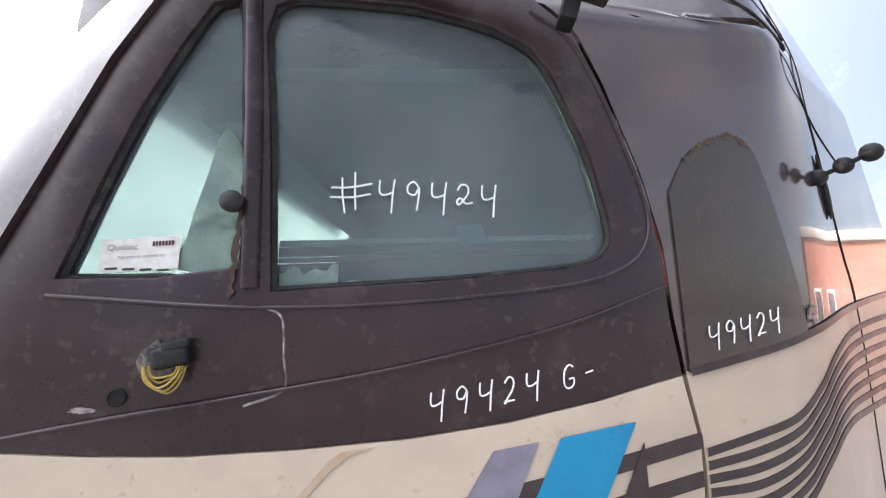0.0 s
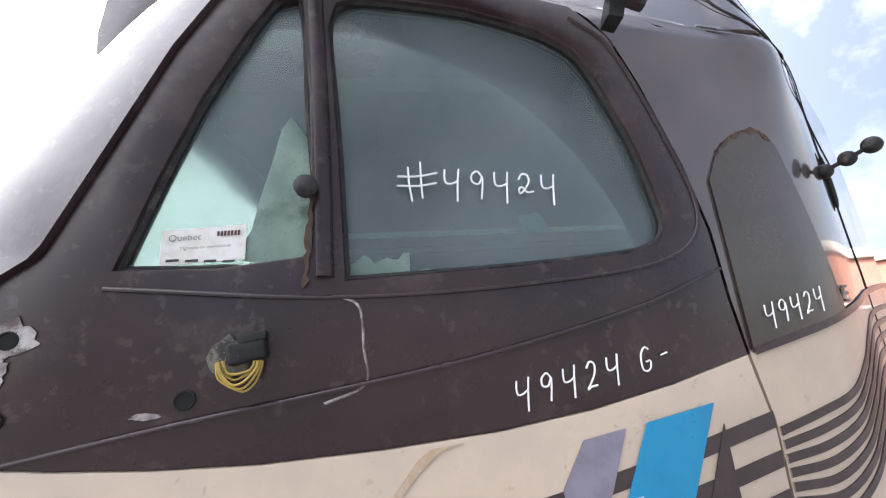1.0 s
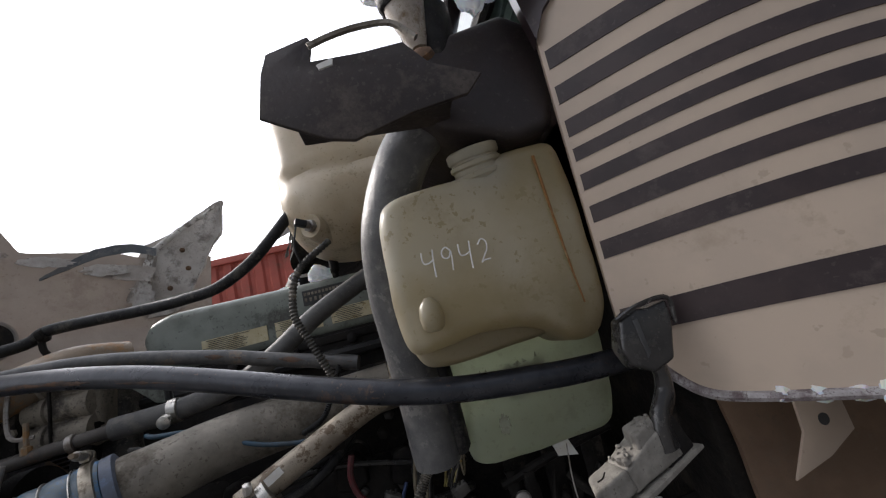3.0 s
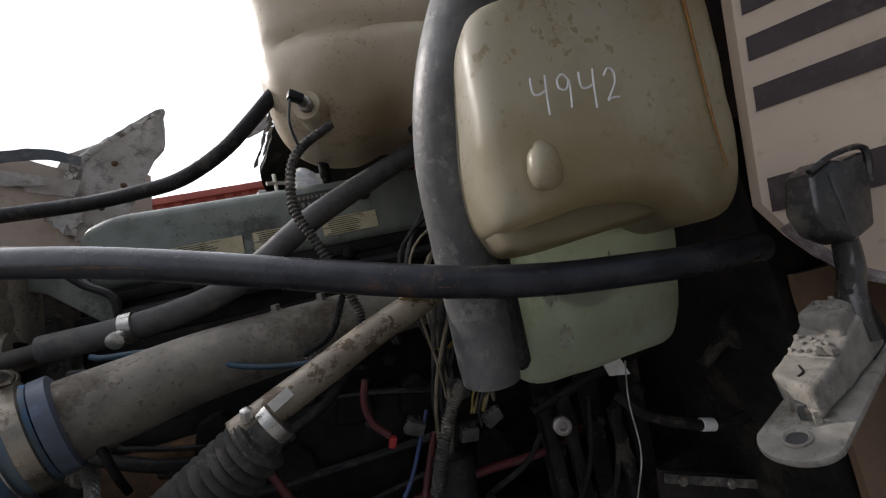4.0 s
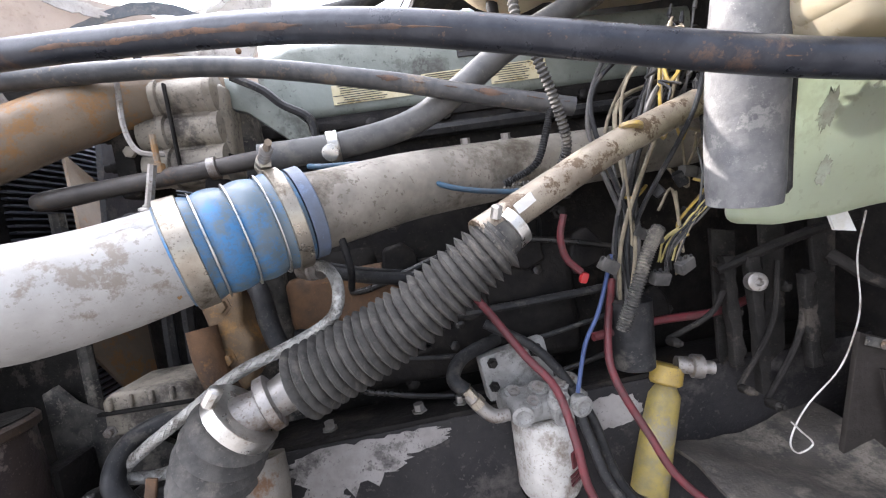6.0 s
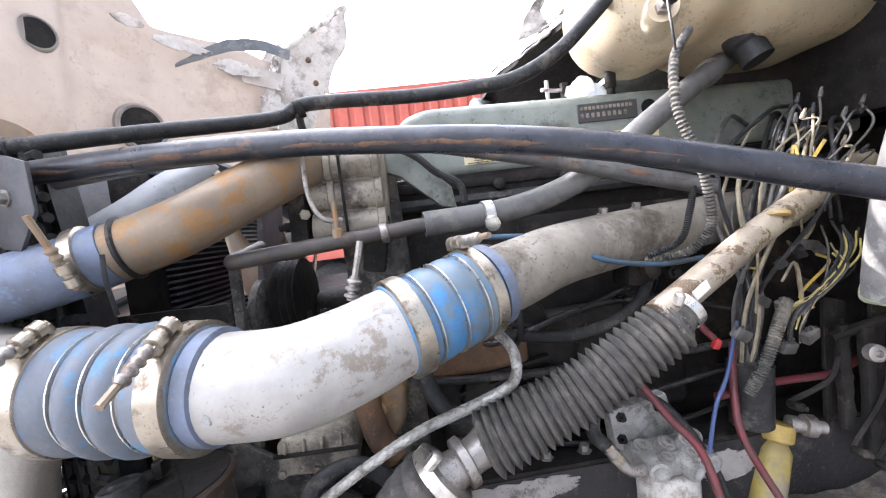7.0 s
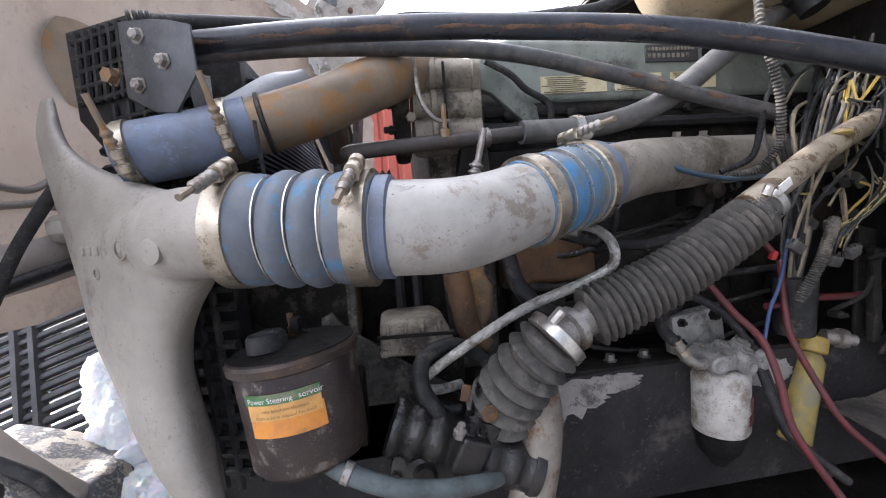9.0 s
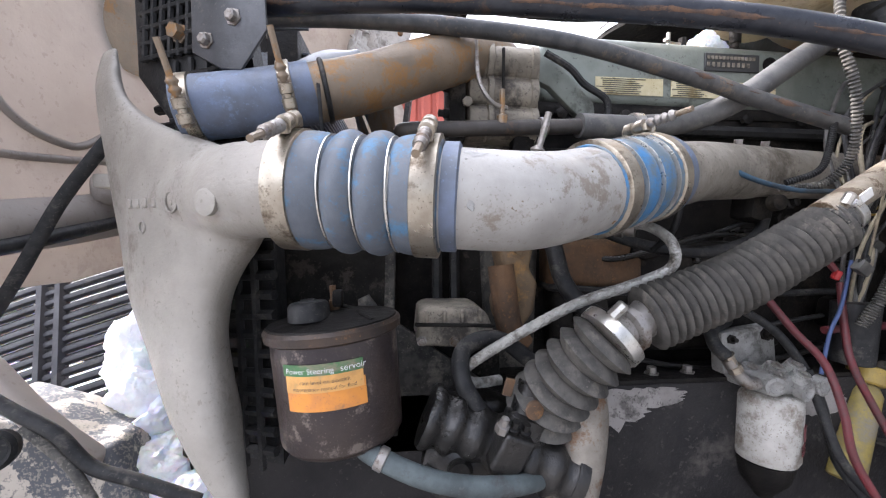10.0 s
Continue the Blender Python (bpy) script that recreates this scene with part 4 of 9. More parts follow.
def windscreen():
    th = thing("windscreen", (0.9, 1.4, 1.9), "truck windscreen above the cowl, painted white for sky glare", "windscreen")
    rows = [(1.90, 0.82), (2.0, 0.845), (2.137, 0.915), (2.378, 1.02), (2.52, 1.085)]

    def at(z):
        for (z0, x0), (z1, x1) in zip(rows, rows[1:]):
            if z <= z1:
                break
        return x0 + (x1 - x0) * (z - z0) / (z1 - z0)
    # white pane in place of glass that mirrors the bright sky
    part("pane", sheet(lambda u, v: Vector((at(1.90 + 0.62 * v) - 0.06 * math.sin(math.pi * u), 0.56 + 1.75 * u, 1.90 + 0.62 * v)), 20, 12, 0.006, (1, 0, 0.2)), GLAREWHITE, th)
    part("rubber_seal", tube([(at(1.90) - 0.06 * math.sin(math.pi * u / 10) - 0.004, 0.56 + 0.175 * u, 1.90) for u in range(11)], 0.012, 30, 8), BLACK, th)


windscreen()


def cowl_roof():
    th = thing("cowl_roof", (0.6, 1.4, 1.7), "dark cowl over the engine's rear with a torn front lip", "cowl panel")
    lip = [(0.49, 0.955, 1.872), (0.44, 1.01, 1.862), (0.405, 1.08, 1.838), (0.36, 1.2, 1.828), (0.315, 1.33, 1.815), (0.31, 1.6, 1.80), (0.33, 2.2, 1.80)]
    line = spline(lip, 60)
    back = spline([(0.82, 0.86, 1.90), (0.77, 1.4, 1.905), (0.82, 2.25, 1.90)], 60)

    def skin(u, v):
        k = min(60, int(round(u * 60)))
        p = line[k].lerp(back[k], v)
        return p + Vector((0, 0, 0.03 * math.sin(math.pi * v) + 0.006 * noise.noise(p * 14)))
    part("skin", sheet(skin, 60, 12, 0.012, (0, 0, -1)), GRIME, th)
    part("bulkhead", box((0.86, 1.5, 1.74), (0.06, 1.4, 0.34), None, 0.01), DARK, th)
    torn = mat("torn_grey_sheet", (0.40, 0.38, 0.36), (0.16, 0.15, 0.14), 0.6, 0.2, 30, 0.9, (0.05, 0.045, 0.04), 0.42, 16, 0.4)
    for k, (i, n, w, up) in enumerate(((14, 12, 0.012, 0.006), (18, 14, 0.008, 0.018), (22, 10, 0.010, -0.008), (27, 12, 0.010, 0.012))):
        seg = line[i:i + n]
        part("torn_strip", tube([p + Vector((-0.006, 0, up + 0.004 * noise.noise((j * 0.8, k, 0)))) for j, p in enumerate(seg)], lambda t, w=w, k=k: w * (0.35 + 0.9 * abs(noise.noise((t * 4, k * 3.1, 0)))), 30, 7, 0.35), torn, th, "torn pale strip")
    part("torn_flap", roughen(prism([(0.335, 1.83), (0.352, 1.868), (0.372, 1.896), (0.388, 1.905), (0.392, 1.89), (0.38, 1.875), (0.385, 1.862), (0.395, 1.84)], lambda a, b, d: Vector((a, 1.11 + 0.4 * (0.39 - a) - d, b)), 0.006), 0.003, 50), torn, th, "torn pale flap")
    part("ledge_post", tube([(0.475, 1.05, 1.675), (0.472, 1.05, 1.74), (0.470, 1.05, 1.86)], 0.0075, 10, 10), GRIME, th)
    part("post_collar", lathe((0.475, 1.05, 1.69), (0, 0, 1), [(0, 0.008), (0.001, 0.0105), (0.03, 0.0105), (0.031, 0.008)], 14), GRIME, th)


cowl_roof()

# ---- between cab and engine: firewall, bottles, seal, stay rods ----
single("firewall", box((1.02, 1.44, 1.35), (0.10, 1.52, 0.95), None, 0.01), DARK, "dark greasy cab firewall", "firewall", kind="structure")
single("wheel_well", sheet(lambda u, v: Vector((0.78 + 0.55 * u, 0.86 + 0.40 * v, 0.92 - 0.25 * v + 0.04 * math.sin(3 * u))), 10, 10, 0.015, (0, 0.5, -1)), mat("brown_wheel_well", (0.045, 0.03, 0.022), (0.03, 0.021, 0.017), 0.7, 0, 14, 0.7, (0.075, 0.052, 0.036), 0.3, 6, 0.3, spec=0.2), "dirty brown inner wing behind the bottles", "inner wing", kind="structure")


single("wing_panel", roughen(sheet(lambda u, v: Vector((0.985 + 0.42 * u, 0.666 - 0.03 * u, 1.03 + 0.32 * v)), 16, 16, 0.012, (0.3, 1, 0)), 0.004, 12), mat("brown_inner_panel", (0.19, 0.122, 0.078), (0.14, 0.09, 0.058), 0.6, 0, 12, 0.8, (0.16, 0.115, 0.08), 0.33, 8, 0.2), "dusty brown inner panel below the cab", "inner wing", kind="structure")


def bottle(outline, y0, y1, bevel, lean=0.0):
    """A cast body with a front outline in x and z, from y0 back to y1."""
    bm = bmesh.new()
    f = bm.faces.new([bm.verts.new((a, y0, b)) for a, b in outline])
    got = bmesh.ops.extrude_face_region(bm, geom=[f])
    for v in got["geom"]:
        if isinstance(v, bmesh.types.BMVert):
            v.co.y = y1
    bmesh.ops.recalc_face_normals(bm, faces=bm.faces)
    bmesh.ops.bevel(bm, geom=list(bm.edges), offset=bevel, segments=4, affect="EDGES", profile=0.5)
    for v in bm.verts:
        v.co.y += lean * (1.65 - v.co.z)
    for f in bm.faces:
        f.smooth = True
    return bm


def blown(outline, y0, y1, r, lean=0.0, dome=0.002):
    """A blow-moulded bottle: a smooth outline in x and z, rounded over by r at its front and back."""
    n = len(outline)
    loop = spline([(a, b, 0) for a, b in list(outline) * 3], (3 * n - 1) * 5)[n * 5:2 * n * 5]
    c = sum(loop, Vector()) / len(loop)
    mean = sum((p - c).length for p in loop) / len(loop)
    rows = []
    for k in range(6):
        rows.append((y0 - dome * (1 - (k / 5) ** 2), 0.02 + (1 - r / mean - 0.02) * k / 5))
    for k in range(1, 8):
        a = k * math.pi / 14
        rows.append((y0 + r * (1 - math.cos(a)), 1 - r / mean * (1 - math.sin(a))))
    for k in range(1, 8):
        a = k * math.pi / 14
        rows.append((y1 - r * (1 - math.sin(a)), 1 - r / mean * (1 - math.cos(a))))
    bm = bmesh.new()
    rings = [[bm.verts.new((c.x + (p.x - c.x) * k, y + lean * (1.65 - c.y - (p.y - c.y) * k), c.y + (p.y - c.y) * k)) for p in loop] for y, k in rows]
    for a, b in zip(rings, rings[1:]):
        for q in range(len(loop)):
            bm.faces.new((a[q], a[(q + 1) % len(loop)], b[(q + 1) % len(loop)], b[q])).smooth = True
    for ring in (rings[0], rings[-1]):
        bm.faces.new(ring)
    bmesh.ops.recalc_face_normals(bm, faces=bm.faces)
    return roughen(bm, 0.0012, 30)


def washer_bottle():
    th = thing("washer_bottle", (0.72, 0.62, 1.43), "yellowed translucent plastic washer bottle with white marker digits", "fluid bottle")
    part("bottle_body", blown([(0.602, 1.612), (0.618, 1.634), (0.66, 1.640), (0.70, 1.643), (0.745, 1.660), (0.785, 1.664), (0.818, 1.658), (0.827, 1.60), (0.829, 1.53), (0.828, 1.475), (0.812, 1.441), (0.780, 1.440), (0.745, 1.462), (0.69, 1.472), (0.64, 1.468), (0.608, 1.468), (0.598, 1.50), (0.598, 1.56)], 0.525, 0.64, 0.026, 0.12), PLASTIC_W, th)
    neck = part("filler_neck", lathe((0.730, 0.558, 1.622), (-0.12, -0.28, 1), [(0, 0.022), (0.012, 0.025), (0.017, 0.0265), (0.020, 0.0275), (0.022, 0.0300), (0.026, 0.0300), (0.028, 0.0275), (0.033, 0.0275), (0.035, 0.0300), (0.039, 0.0300), (0.041, 0.0275), (0.046, 0.0275)], 34), PLASTIC_W, th)
    part("cap", lathe((0.7252, 0.5465, 1.6635), (-0.12, -0.28, 1), [(0, 0.029), (0.002, 0.0305), (0.010, 0.0305), (0.012, 0.028), (0.0105, 0.025), (0.0095, 0.004)], 34), PLASTIC_W, neck, "cream filler cap with a raised rim")
    part("dimple", lathe((0.633, 0.538, 1.485), (0.0, -0.1, 1), [(0.0, 0.006), (0.004, 0.011), (0.015, 0.013), (0.027, 0.011), (0.035, 0.004)], 16), PLASTIC_W, th, "moulded boss")
    part("sump", blown([(0.612, 1.50), (0.70, 1.505), (0.79, 1.50), (0.80, 1.475), (0.78, 1.455), (0.72, 1.449), (0.64, 1.446), (0.612, 1.460)], 0.562, 0.64, 0.018, 0.12), PLASTIC_W, th, "recessed amber lower part")
    part("rust_streak", tube([(0.784, 0.5228, 1.642), (0.787, 0.5295, 1.585), (0.791, 0.5375, 1.52), (0.795, 0.5425, 1.475)], lambda t: 0.0032 - 0.0016 * t, 20, 6, 0.5), mat("rust_run", (0.34, 0.17, 0.05), (0.26, 0.12, 0.04), 0.6, 0, 60, 0.8, (0.45, 0.30, 0.14), 0.35, 60, 0.1), th, "orange-brown rust run")
    scrawl("stock_number", "4942", lambda a, b, d: Vector((0.637 + a, 0.5345 - 0.12 * b - d, 1.541 + b)), 0.025, 0.0200, th, "white marker digits", 0.0008)


def coolant_bottle():
    th = thing("coolant_bottle", (0.73, 0.75, 1.30), "greenish translucent coolant bottle below the washer bottle", "fluid bottle")
    part("bottle_body", blown([(0.652, 1.46), (0.70, 1.466), (0.80, 1.456), (0.862, 1.448), (0.872, 1.40), (0.874, 1.335), (0.862, 1.300), (0.80, 1.293), (0.72, 1.290), (0.662, 1.297), (0.650, 1.33), (0.650, 1.40)], 0.598, 0.672, 0.020, 0.4), PLASTIC_G, th)
    def on_face(a, b, d):
        return Vector((a, 0.5965 + 0.4 * (1.65 - b) - d, b))
    dried = mat("thin_dried_mud", (0.27, 0.27, 0.20), (0.38, 0.41, 0.31), 0.8, 0, 60, 0.9, (0.13, 0.12, 0.09), 0.40, 40, 0.3)
    for cx, cz, rx, rz, sd in ((0.735, 1.398, 0.034, 0.024, 2.0), (0.690, 1.405, 0.010, 0.018, 5.0), (0.768, 1.402, 0.012, 0.022, 8.0), (0.705, 1.345, 0.008, 0.014, 11.0)):
        ragged = [(cx + rx * math.cos(q * 0.157) * (1 + 0.7 * noise.noise((q * 0.8, sd, 0)) + 0.3 * noise.noise((q * 2.3, sd, 3))), cz + rz * math.sin(q * 0.157) * (1 + 0.7 * noise.noise((q * 0.8, sd, 7)) + 0.3 * noise.noise((q * 2.3, sd, 5)))) for q in range(40)]
        part("grime_patch", prism(ragged, lambda a, b, d, sd=sd: on_face(a, b, d - 0.0004 + 0.00004 * sd), 0.0006), dried, th, "dried mud patch")
    part("mounting_tab", prism([(0.775, 1.292), (0.80, 1.295), (0.812, 1.262), (0.782, 1.268)], lambda a, b, d: Vector((a, 0.78 - d, b)), 0.003), PAPER, th, "pale plastic mounting tab")


washer_bottle()
coolant_bottle()
SEAL = [(0.760, 0.575, 1.760), (0.710, 0.570, 1.742), (0.655, 0.574, 1.704), (0.612, 0.606, 1.63), (0.598, 0.648, 1.56), (0.600, 0.680, 1.48), (0.603, 0.700, 1.40), (0.604, 0.712, 1.326)]
seal = thing("hood_seal", (0.60, 0.70, 1.32), "thick black rubber bulb seal curving past the bottles", "rubber seal")
chalky = mat("chalky_black_rubber", (0.075, 0.075, 0.076), (0.115, 0.113, 0.110), 0.45, 0, 50, 0.7, (0.17, 0.165, 0.155), 0.30, 46, 0.3, edge=0.05)
part("bulb", tube(SEAL, lambda t: 0.0345 - 0.004 * max(0.0, 10 * t - 9.6), 70, 20, 0.9), chalky, seal)
part("clip_flange", tube([Vector(p) + Vector((0.036, -0.006, 0.004)) for p in SEAL[3:]], lambda t: 0.014 if t < 0.985 else 0.009, 50, 10, 0.7), BLACK, seal, "darker gripping flange of the seal")


def streak(pts, r, middle, width, seed, name, parent, material, n=160, label="", base=0.45):
    """Ragged patches of rust or worn paint lying along a rod, on the side given by the angle."""
    line = spline(pts, n)
    runs, rows = [], []
    for i in range(n):
        p, d = line[i], (line[min(i + 1, n)] - line[max(i - 1, 0)]).normalized()
        front = Vector((0, -1, 0))
        front = (front - d * front.dot(d)).normalized()
        up = front.cross(d) if front.cross(d).z > 0 else d.cross(front)
        w = width * (base + 1.5 * noise.noise((i * 0.045, seed, 0)) + 0.35 * noise.noise((i * 0.4, seed, 5)))
        m = middle + 0.22 * noise.noise((i * 0.06, seed, 9))
        if w < 0.05 * width:
            if len(rows) > 4:
                runs.append(rows)
            rows = []
            continue
        lo, hi = m - w * (1 + 0.35 * noise.noise((i * 0.55, seed, 7))), m + w * (1 + 0.35 * noise.noise((i * 0.55, seed, 2)))
        rows.append([p + (r + 0.0002 + 0.0003 * (k in (1, 2, 3))) * (math.cos(a) * front + math.sin(a) * up) for k, a in enumerate((lo, lo * 0.75 + hi * 0.25, (lo + hi) / 2, lo * 0.25 + hi * 0.75, hi))])
    if len(rows) > 4:
        runs.append(rows)
    for rows in runs:
        bm = bmesh.new()
        vs = [[bm.verts.new(q) for q in row] for row in rows]
        for a, b in zip(vs, vs[1:]):
            for k in range(4):
                bm.faces.new((a[k], b[k], b[k + 1], a[k + 1])).smooth = True
        bmesh.ops.recalc_face_normals(bm, faces=bm.faces)
        part(name, bm, material, parent, label)


ORANGE = mat("orange_rust", (0.115, 0.060, 0.032), (0.055, 0.036, 0.028), 0.7, 0.05, 55, 0.9, (0.03, 0.026, 0.026), 0.42, 42, 0.3)


def stay_rod():
    pts = [(-0.372, 0.832, 1.598), (-0.18, 0.79, 1.592), (0.02, 0.752, 1.576), (0.25, 0.69, 1.534), (0.568, 0.61, 1.436), (0.74, 0.59, 1.408), (0.87, 0.60, 1.40)]
    th = thing("stay_rod", (0.25, 0.69, 1.40), "long black stay rod with an orange rust streak", "stay rod")
    rod = part("rod", tube(pts, 0.0145, 80, 20), mat("scuffed_black_rod", (0.020, 0.022, 0.028), (0.036, 0.038, 0.045), 0.30, 0.3, 40, 0.6, (0.13, 0.075, 0.045), 0.22, 13, 0.12), th)
    streak(pts[:5], 0.0145, -0.42, 0.26, 3.0, "rust_streak", rod, ORANGE, 320, "orange rust streak", 0.5)


def brace_rod():
    pts = [(-0.362, 0.845, 1.590), (-0.21, 0.865, 1.604), (0.045, 0.885, 1.600), (0.256, 0.885, 1.556), (0.366, 0.878, 1.523), (0.51, 0.862, 1.480)]
    th = thing("stay_rod", (0.07, 0.88, 1.48), "worn grey stay rod with scraped rusty paint", "stay rod")
    rod = part("rod", tube(pts, 0.0125, 70, 18), mat("worn_grey_rod", (0.060, 0.060, 0.061), (0.095, 0.092, 0.088), 0.42, 0.3, 40, 0.6, (0.155, 0.12, 0.09), 0.26, 18, 0.2, edge=0.05), th)
    streak(pts[3:], 0.0125, 0.1, 0.35, 5.0, "scraped_paint", rod, ORANGE, 160, "scraped rusty paint", 0.2)


stay_rod()
brace_rod()


def vent_hose():
    th = thing("vent_hose", (0.0, 0.95, 1.63), "black rubber vent hose looping over the engine", "hose")
    part("hose", tube([(-0.431, 0.85, 1.634), (-0.314, 0.90, 1.652), (-0.128, 0.975, 1.675), (-0.072, 0.985, 1.696), (0.099, 0.985, 1.692), (0.20, 0.96, 1.688), (0.264, 0.945, 1.692), (0.33, 0.937, 1.722), (0.385, 0.932, 1.766), (0.422, 0.93, 1.800), (0.436, 0.935, 1.808)], 0.0115, 70, 14), BLACK, th)
    ax = Vector((0.117, 0.05, 0.018)).normalized()
    for k in range(4):
        part("sleeve_rib", lathe(Vector((-0.438, 0.847, 1.633)) + ax * 0.007 * k, ax, [(0, 0.0115), (0.001, 0.0145), (0.004, 0.0145), (0.005, 0.0115)], 16), BLACK, th)
    part("hose_clip", lathe((-0.092, 0.981, 1.686), (0.9, 0.1, 0.3), [(0, 0.0118), (0.001, 0.0145), (0.012, 0.0145), (0.013, 0.0118)], 16), GRIME, th)
    part("clip_stem", tube([(-0.088, 0.981, 1.68), (-0.085, 0.985, 1.655), (-0.07, 1.0, 1.63)], 0.006, 8, 8), GRIME, th)


vent_hose()


def surge_tank():
    th = thing("surge_tank", (0.72, 1.0, 1.68), "yellowed plastic coolant surge tank on the firewall", "coolant tank")
    bm = bmesh.new()
    bmesh.ops.create_icosphere(bm, subdivisions=5, radius=1.0)
    for v in bm.verts:
        n = v.co.normalized()
        k = (abs(n.x) ** 4.0 + abs(n.y) ** 3.2 + abs(n.z) ** 4.0) ** -0.28
        p = Vector((0.69 + 0.285 * n.x * k, 1.01 + 0.155 * n.y * k, 1.895 + 0.190 * n.z * k))
        if p.z < 1.895:
            p.z += 0.026 * math.exp(-((p.x - 0.605) / 0.04) ** 2) * min(1.0, (1.895 - p.z) * 6)
        p.y += 0.010 * math.exp(-((p.z - 1.86) / 0.012) ** 2) - 0.012 * math.exp(-(((p.x - 0.50) / 0.05) ** 2 + ((p.z - 1.80) / 0.05) ** 2))
        v.co = p
    for f in bm.faces:
        f.smooth = True
    part("tank_body", roughen(bm, 0.005, 9), PLASTIC, th)
    part("sensor_boss", lathe((0.492, 0.930, 1.750), (-0.4, -1, 0), [(0, 0.032), (0.030, 0.027), (0.050, 0.025), (0.056, 0.022), (0.052, 0.015), (0.052, 0.004)], 24), PLASTIC, th)
    s = part("level_sensor", lathe((0.474, 0.884, 1.750), (-0.4, -1, 0.0), [(0, 0.012), (0.014, 0.012), (0.015, 0.008), (0.030, 0.008), (0.034, 0.004)], 6), STEEL, th)
    part("connector", box((0.460, 0.848, 1.748), (0.022, 0.014, 0.013), pose(0, 0, 0, 0, 18, 24), 0.003), BLACK, s)
    part("outlet", lathe((0.66, 0.96, 1.735), (0.25, -0.35, -1), [(0, 0.030), (0.025, 0.030), (0.030, 0.024), (0.06, 0.024)], 20), BLACK, th)
    part("lead", tube([(0.452, 0.842, 1.742), (0.446, 0.83, 1.70), (0.452, 0.835, 1.665)], 0.002, 10, 6), BLACK, th)


surge_tank()


def cowl_top():
    th = thing("cowl_box", (0.80, 0.75, 1.70), "dark brown cowl corner box above the bottles", "cowl panel")
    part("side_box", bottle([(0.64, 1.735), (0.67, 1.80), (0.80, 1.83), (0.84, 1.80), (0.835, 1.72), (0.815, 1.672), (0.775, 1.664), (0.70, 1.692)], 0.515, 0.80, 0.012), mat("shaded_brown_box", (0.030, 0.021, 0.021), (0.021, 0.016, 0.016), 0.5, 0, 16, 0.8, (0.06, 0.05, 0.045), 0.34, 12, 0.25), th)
    plate = mat("dull_brown_ledge", (0.034, 0.024, 0.022), (0.024, 0.018, 0.017), 0.6, 0, 16, 0.8, (0.08, 0.065, 0.055), 0.36, 12, 0.3)
    part("ledge", roughen(prism([(0.519, 1.71), (0.526, 1.756), (0.534, 1.777), (0.577, 1.79), (0.58, 1.785), (0.574, 1.763), (0.626, 1.766), (0.668, 1.771), (0.69, 1.744), (0.74, 1.723), (0.72, 1.703), (0.659, 1.690), (0.60, 1.672), (0.577, 1.677)], lambda a, b, d: Vector((a, 0.468 - d - 0.05 * (0.62 - a), b)), 0.006, 0.0015), 0.002, 30, 3.0), plate, th, "dark steel ledge with a torn lip")
    part("shelf", box((0.625, 0.50, 1.712), (0.16, 0.055, 0.012), pose(0, 0, 0, 0, 3, 0), 0.003), plate, th)
    part("ledge_edge", tube([(0.577, 0.450, 1.766), (0.601, 0.450, 1.774), (0.63, 0.450, 1.779), (0.659, 0.450, 1.777), (0.679, 0.450, 1.756)], 0.0035, 20, 6), MANI, th, "bent bright edge wire")
    part("ledge_tab", prism([(0.581, 1.743), (0.597, 1.748), (0.596, 1.741), (0.583, 1.738)], lambda a, b, d: Vector((a, 0.448 - d, b)), 0.002), PAPER, th)
    lamp = part("marker_lamp", lathe((0.692, 0.51, 1.792), (-0.10, -0.15, 1), [(0, 0.009), (0.008, 0.012), (0.030, 0.018), (0.052, 0.024)], 28), mat("cloudy_lens", (0.42, 0.38, 0.33), (0.30, 0.26, 0.22), 0.25, 0, 20, 0.6, (0.16, 0.11, 0.06), 0.36, 26, 0.1), th, "cone-shaped sooty lamp")
    part("lamp_rim", roughen(lathe((0.687, 0.502, 1.842), (-0.10, -0.15, 1), [(0, 0.025), (0.004, 0.029), (0.016, 0.030), (0.026, 0.025), (0.030, 0.006)], 28), 0.003, 60), BLACK, lamp)
    part("lamp_shell", lathe((0.715, 0.535, 1.778), (-0.08, -0.10, 1), [(0, 0.016), (0.02, 0.022), (0.055, 0.032), (0.070, 0.033)], 28), BLACK, lamp, "black lamp housing")
    part("amber_stain", lathe((0.690, 0.500, 1.772), (-0.2, -0.6, 0.4), [(0, 0.015), (0.006, 0.013), (0.010, 0.005)], 18), RUSTY, lamp, "rusty amber lamp foot")


cowl_top()


def snow_lump(name, center, size, seed, label, group=""):
    bm = bmesh.new()
    bmesh.ops.create_icosphere(bm, subdivisions=6, radius=1.0)
    for v in bm.verts:
        n = v.co.normalized()
        k = 1 + 0.40 * noise.noise(n * 1.2 + Vector((seed, 0, 0))) + 0.15 * noise.noise(n * 2.6 + Vector((0, seed, 0))) + 0.07 * noise.noise(n * 6 + Vector((seed, seed, 0))) + 0.035 * noise.noise(n * 13 + Vector((0, seed, seed))) + 0.018 * noise.noise(n * 30 + Vector((seed, 0, seed)))
        v.co = Vector(center) + Vector((n.x * size[0], n.y * size[1], n.z * size[2])) * k
    for f in bm.faces:
        f.smooth = True
    return single(name, bm, SNOW, label, "snow", group)


snow_lump("snow_lump", (0.766, 0.47, 1.880), (0.040, 0.036, 0.085), 3.0, "melting lump of snow hanging on the cowl corner")
snow_lump("snow_lump", (0.700, 0.505, 1.888), (0.048, 0.042, 0.026), 7.0, "small pad of snow beside the lamp")


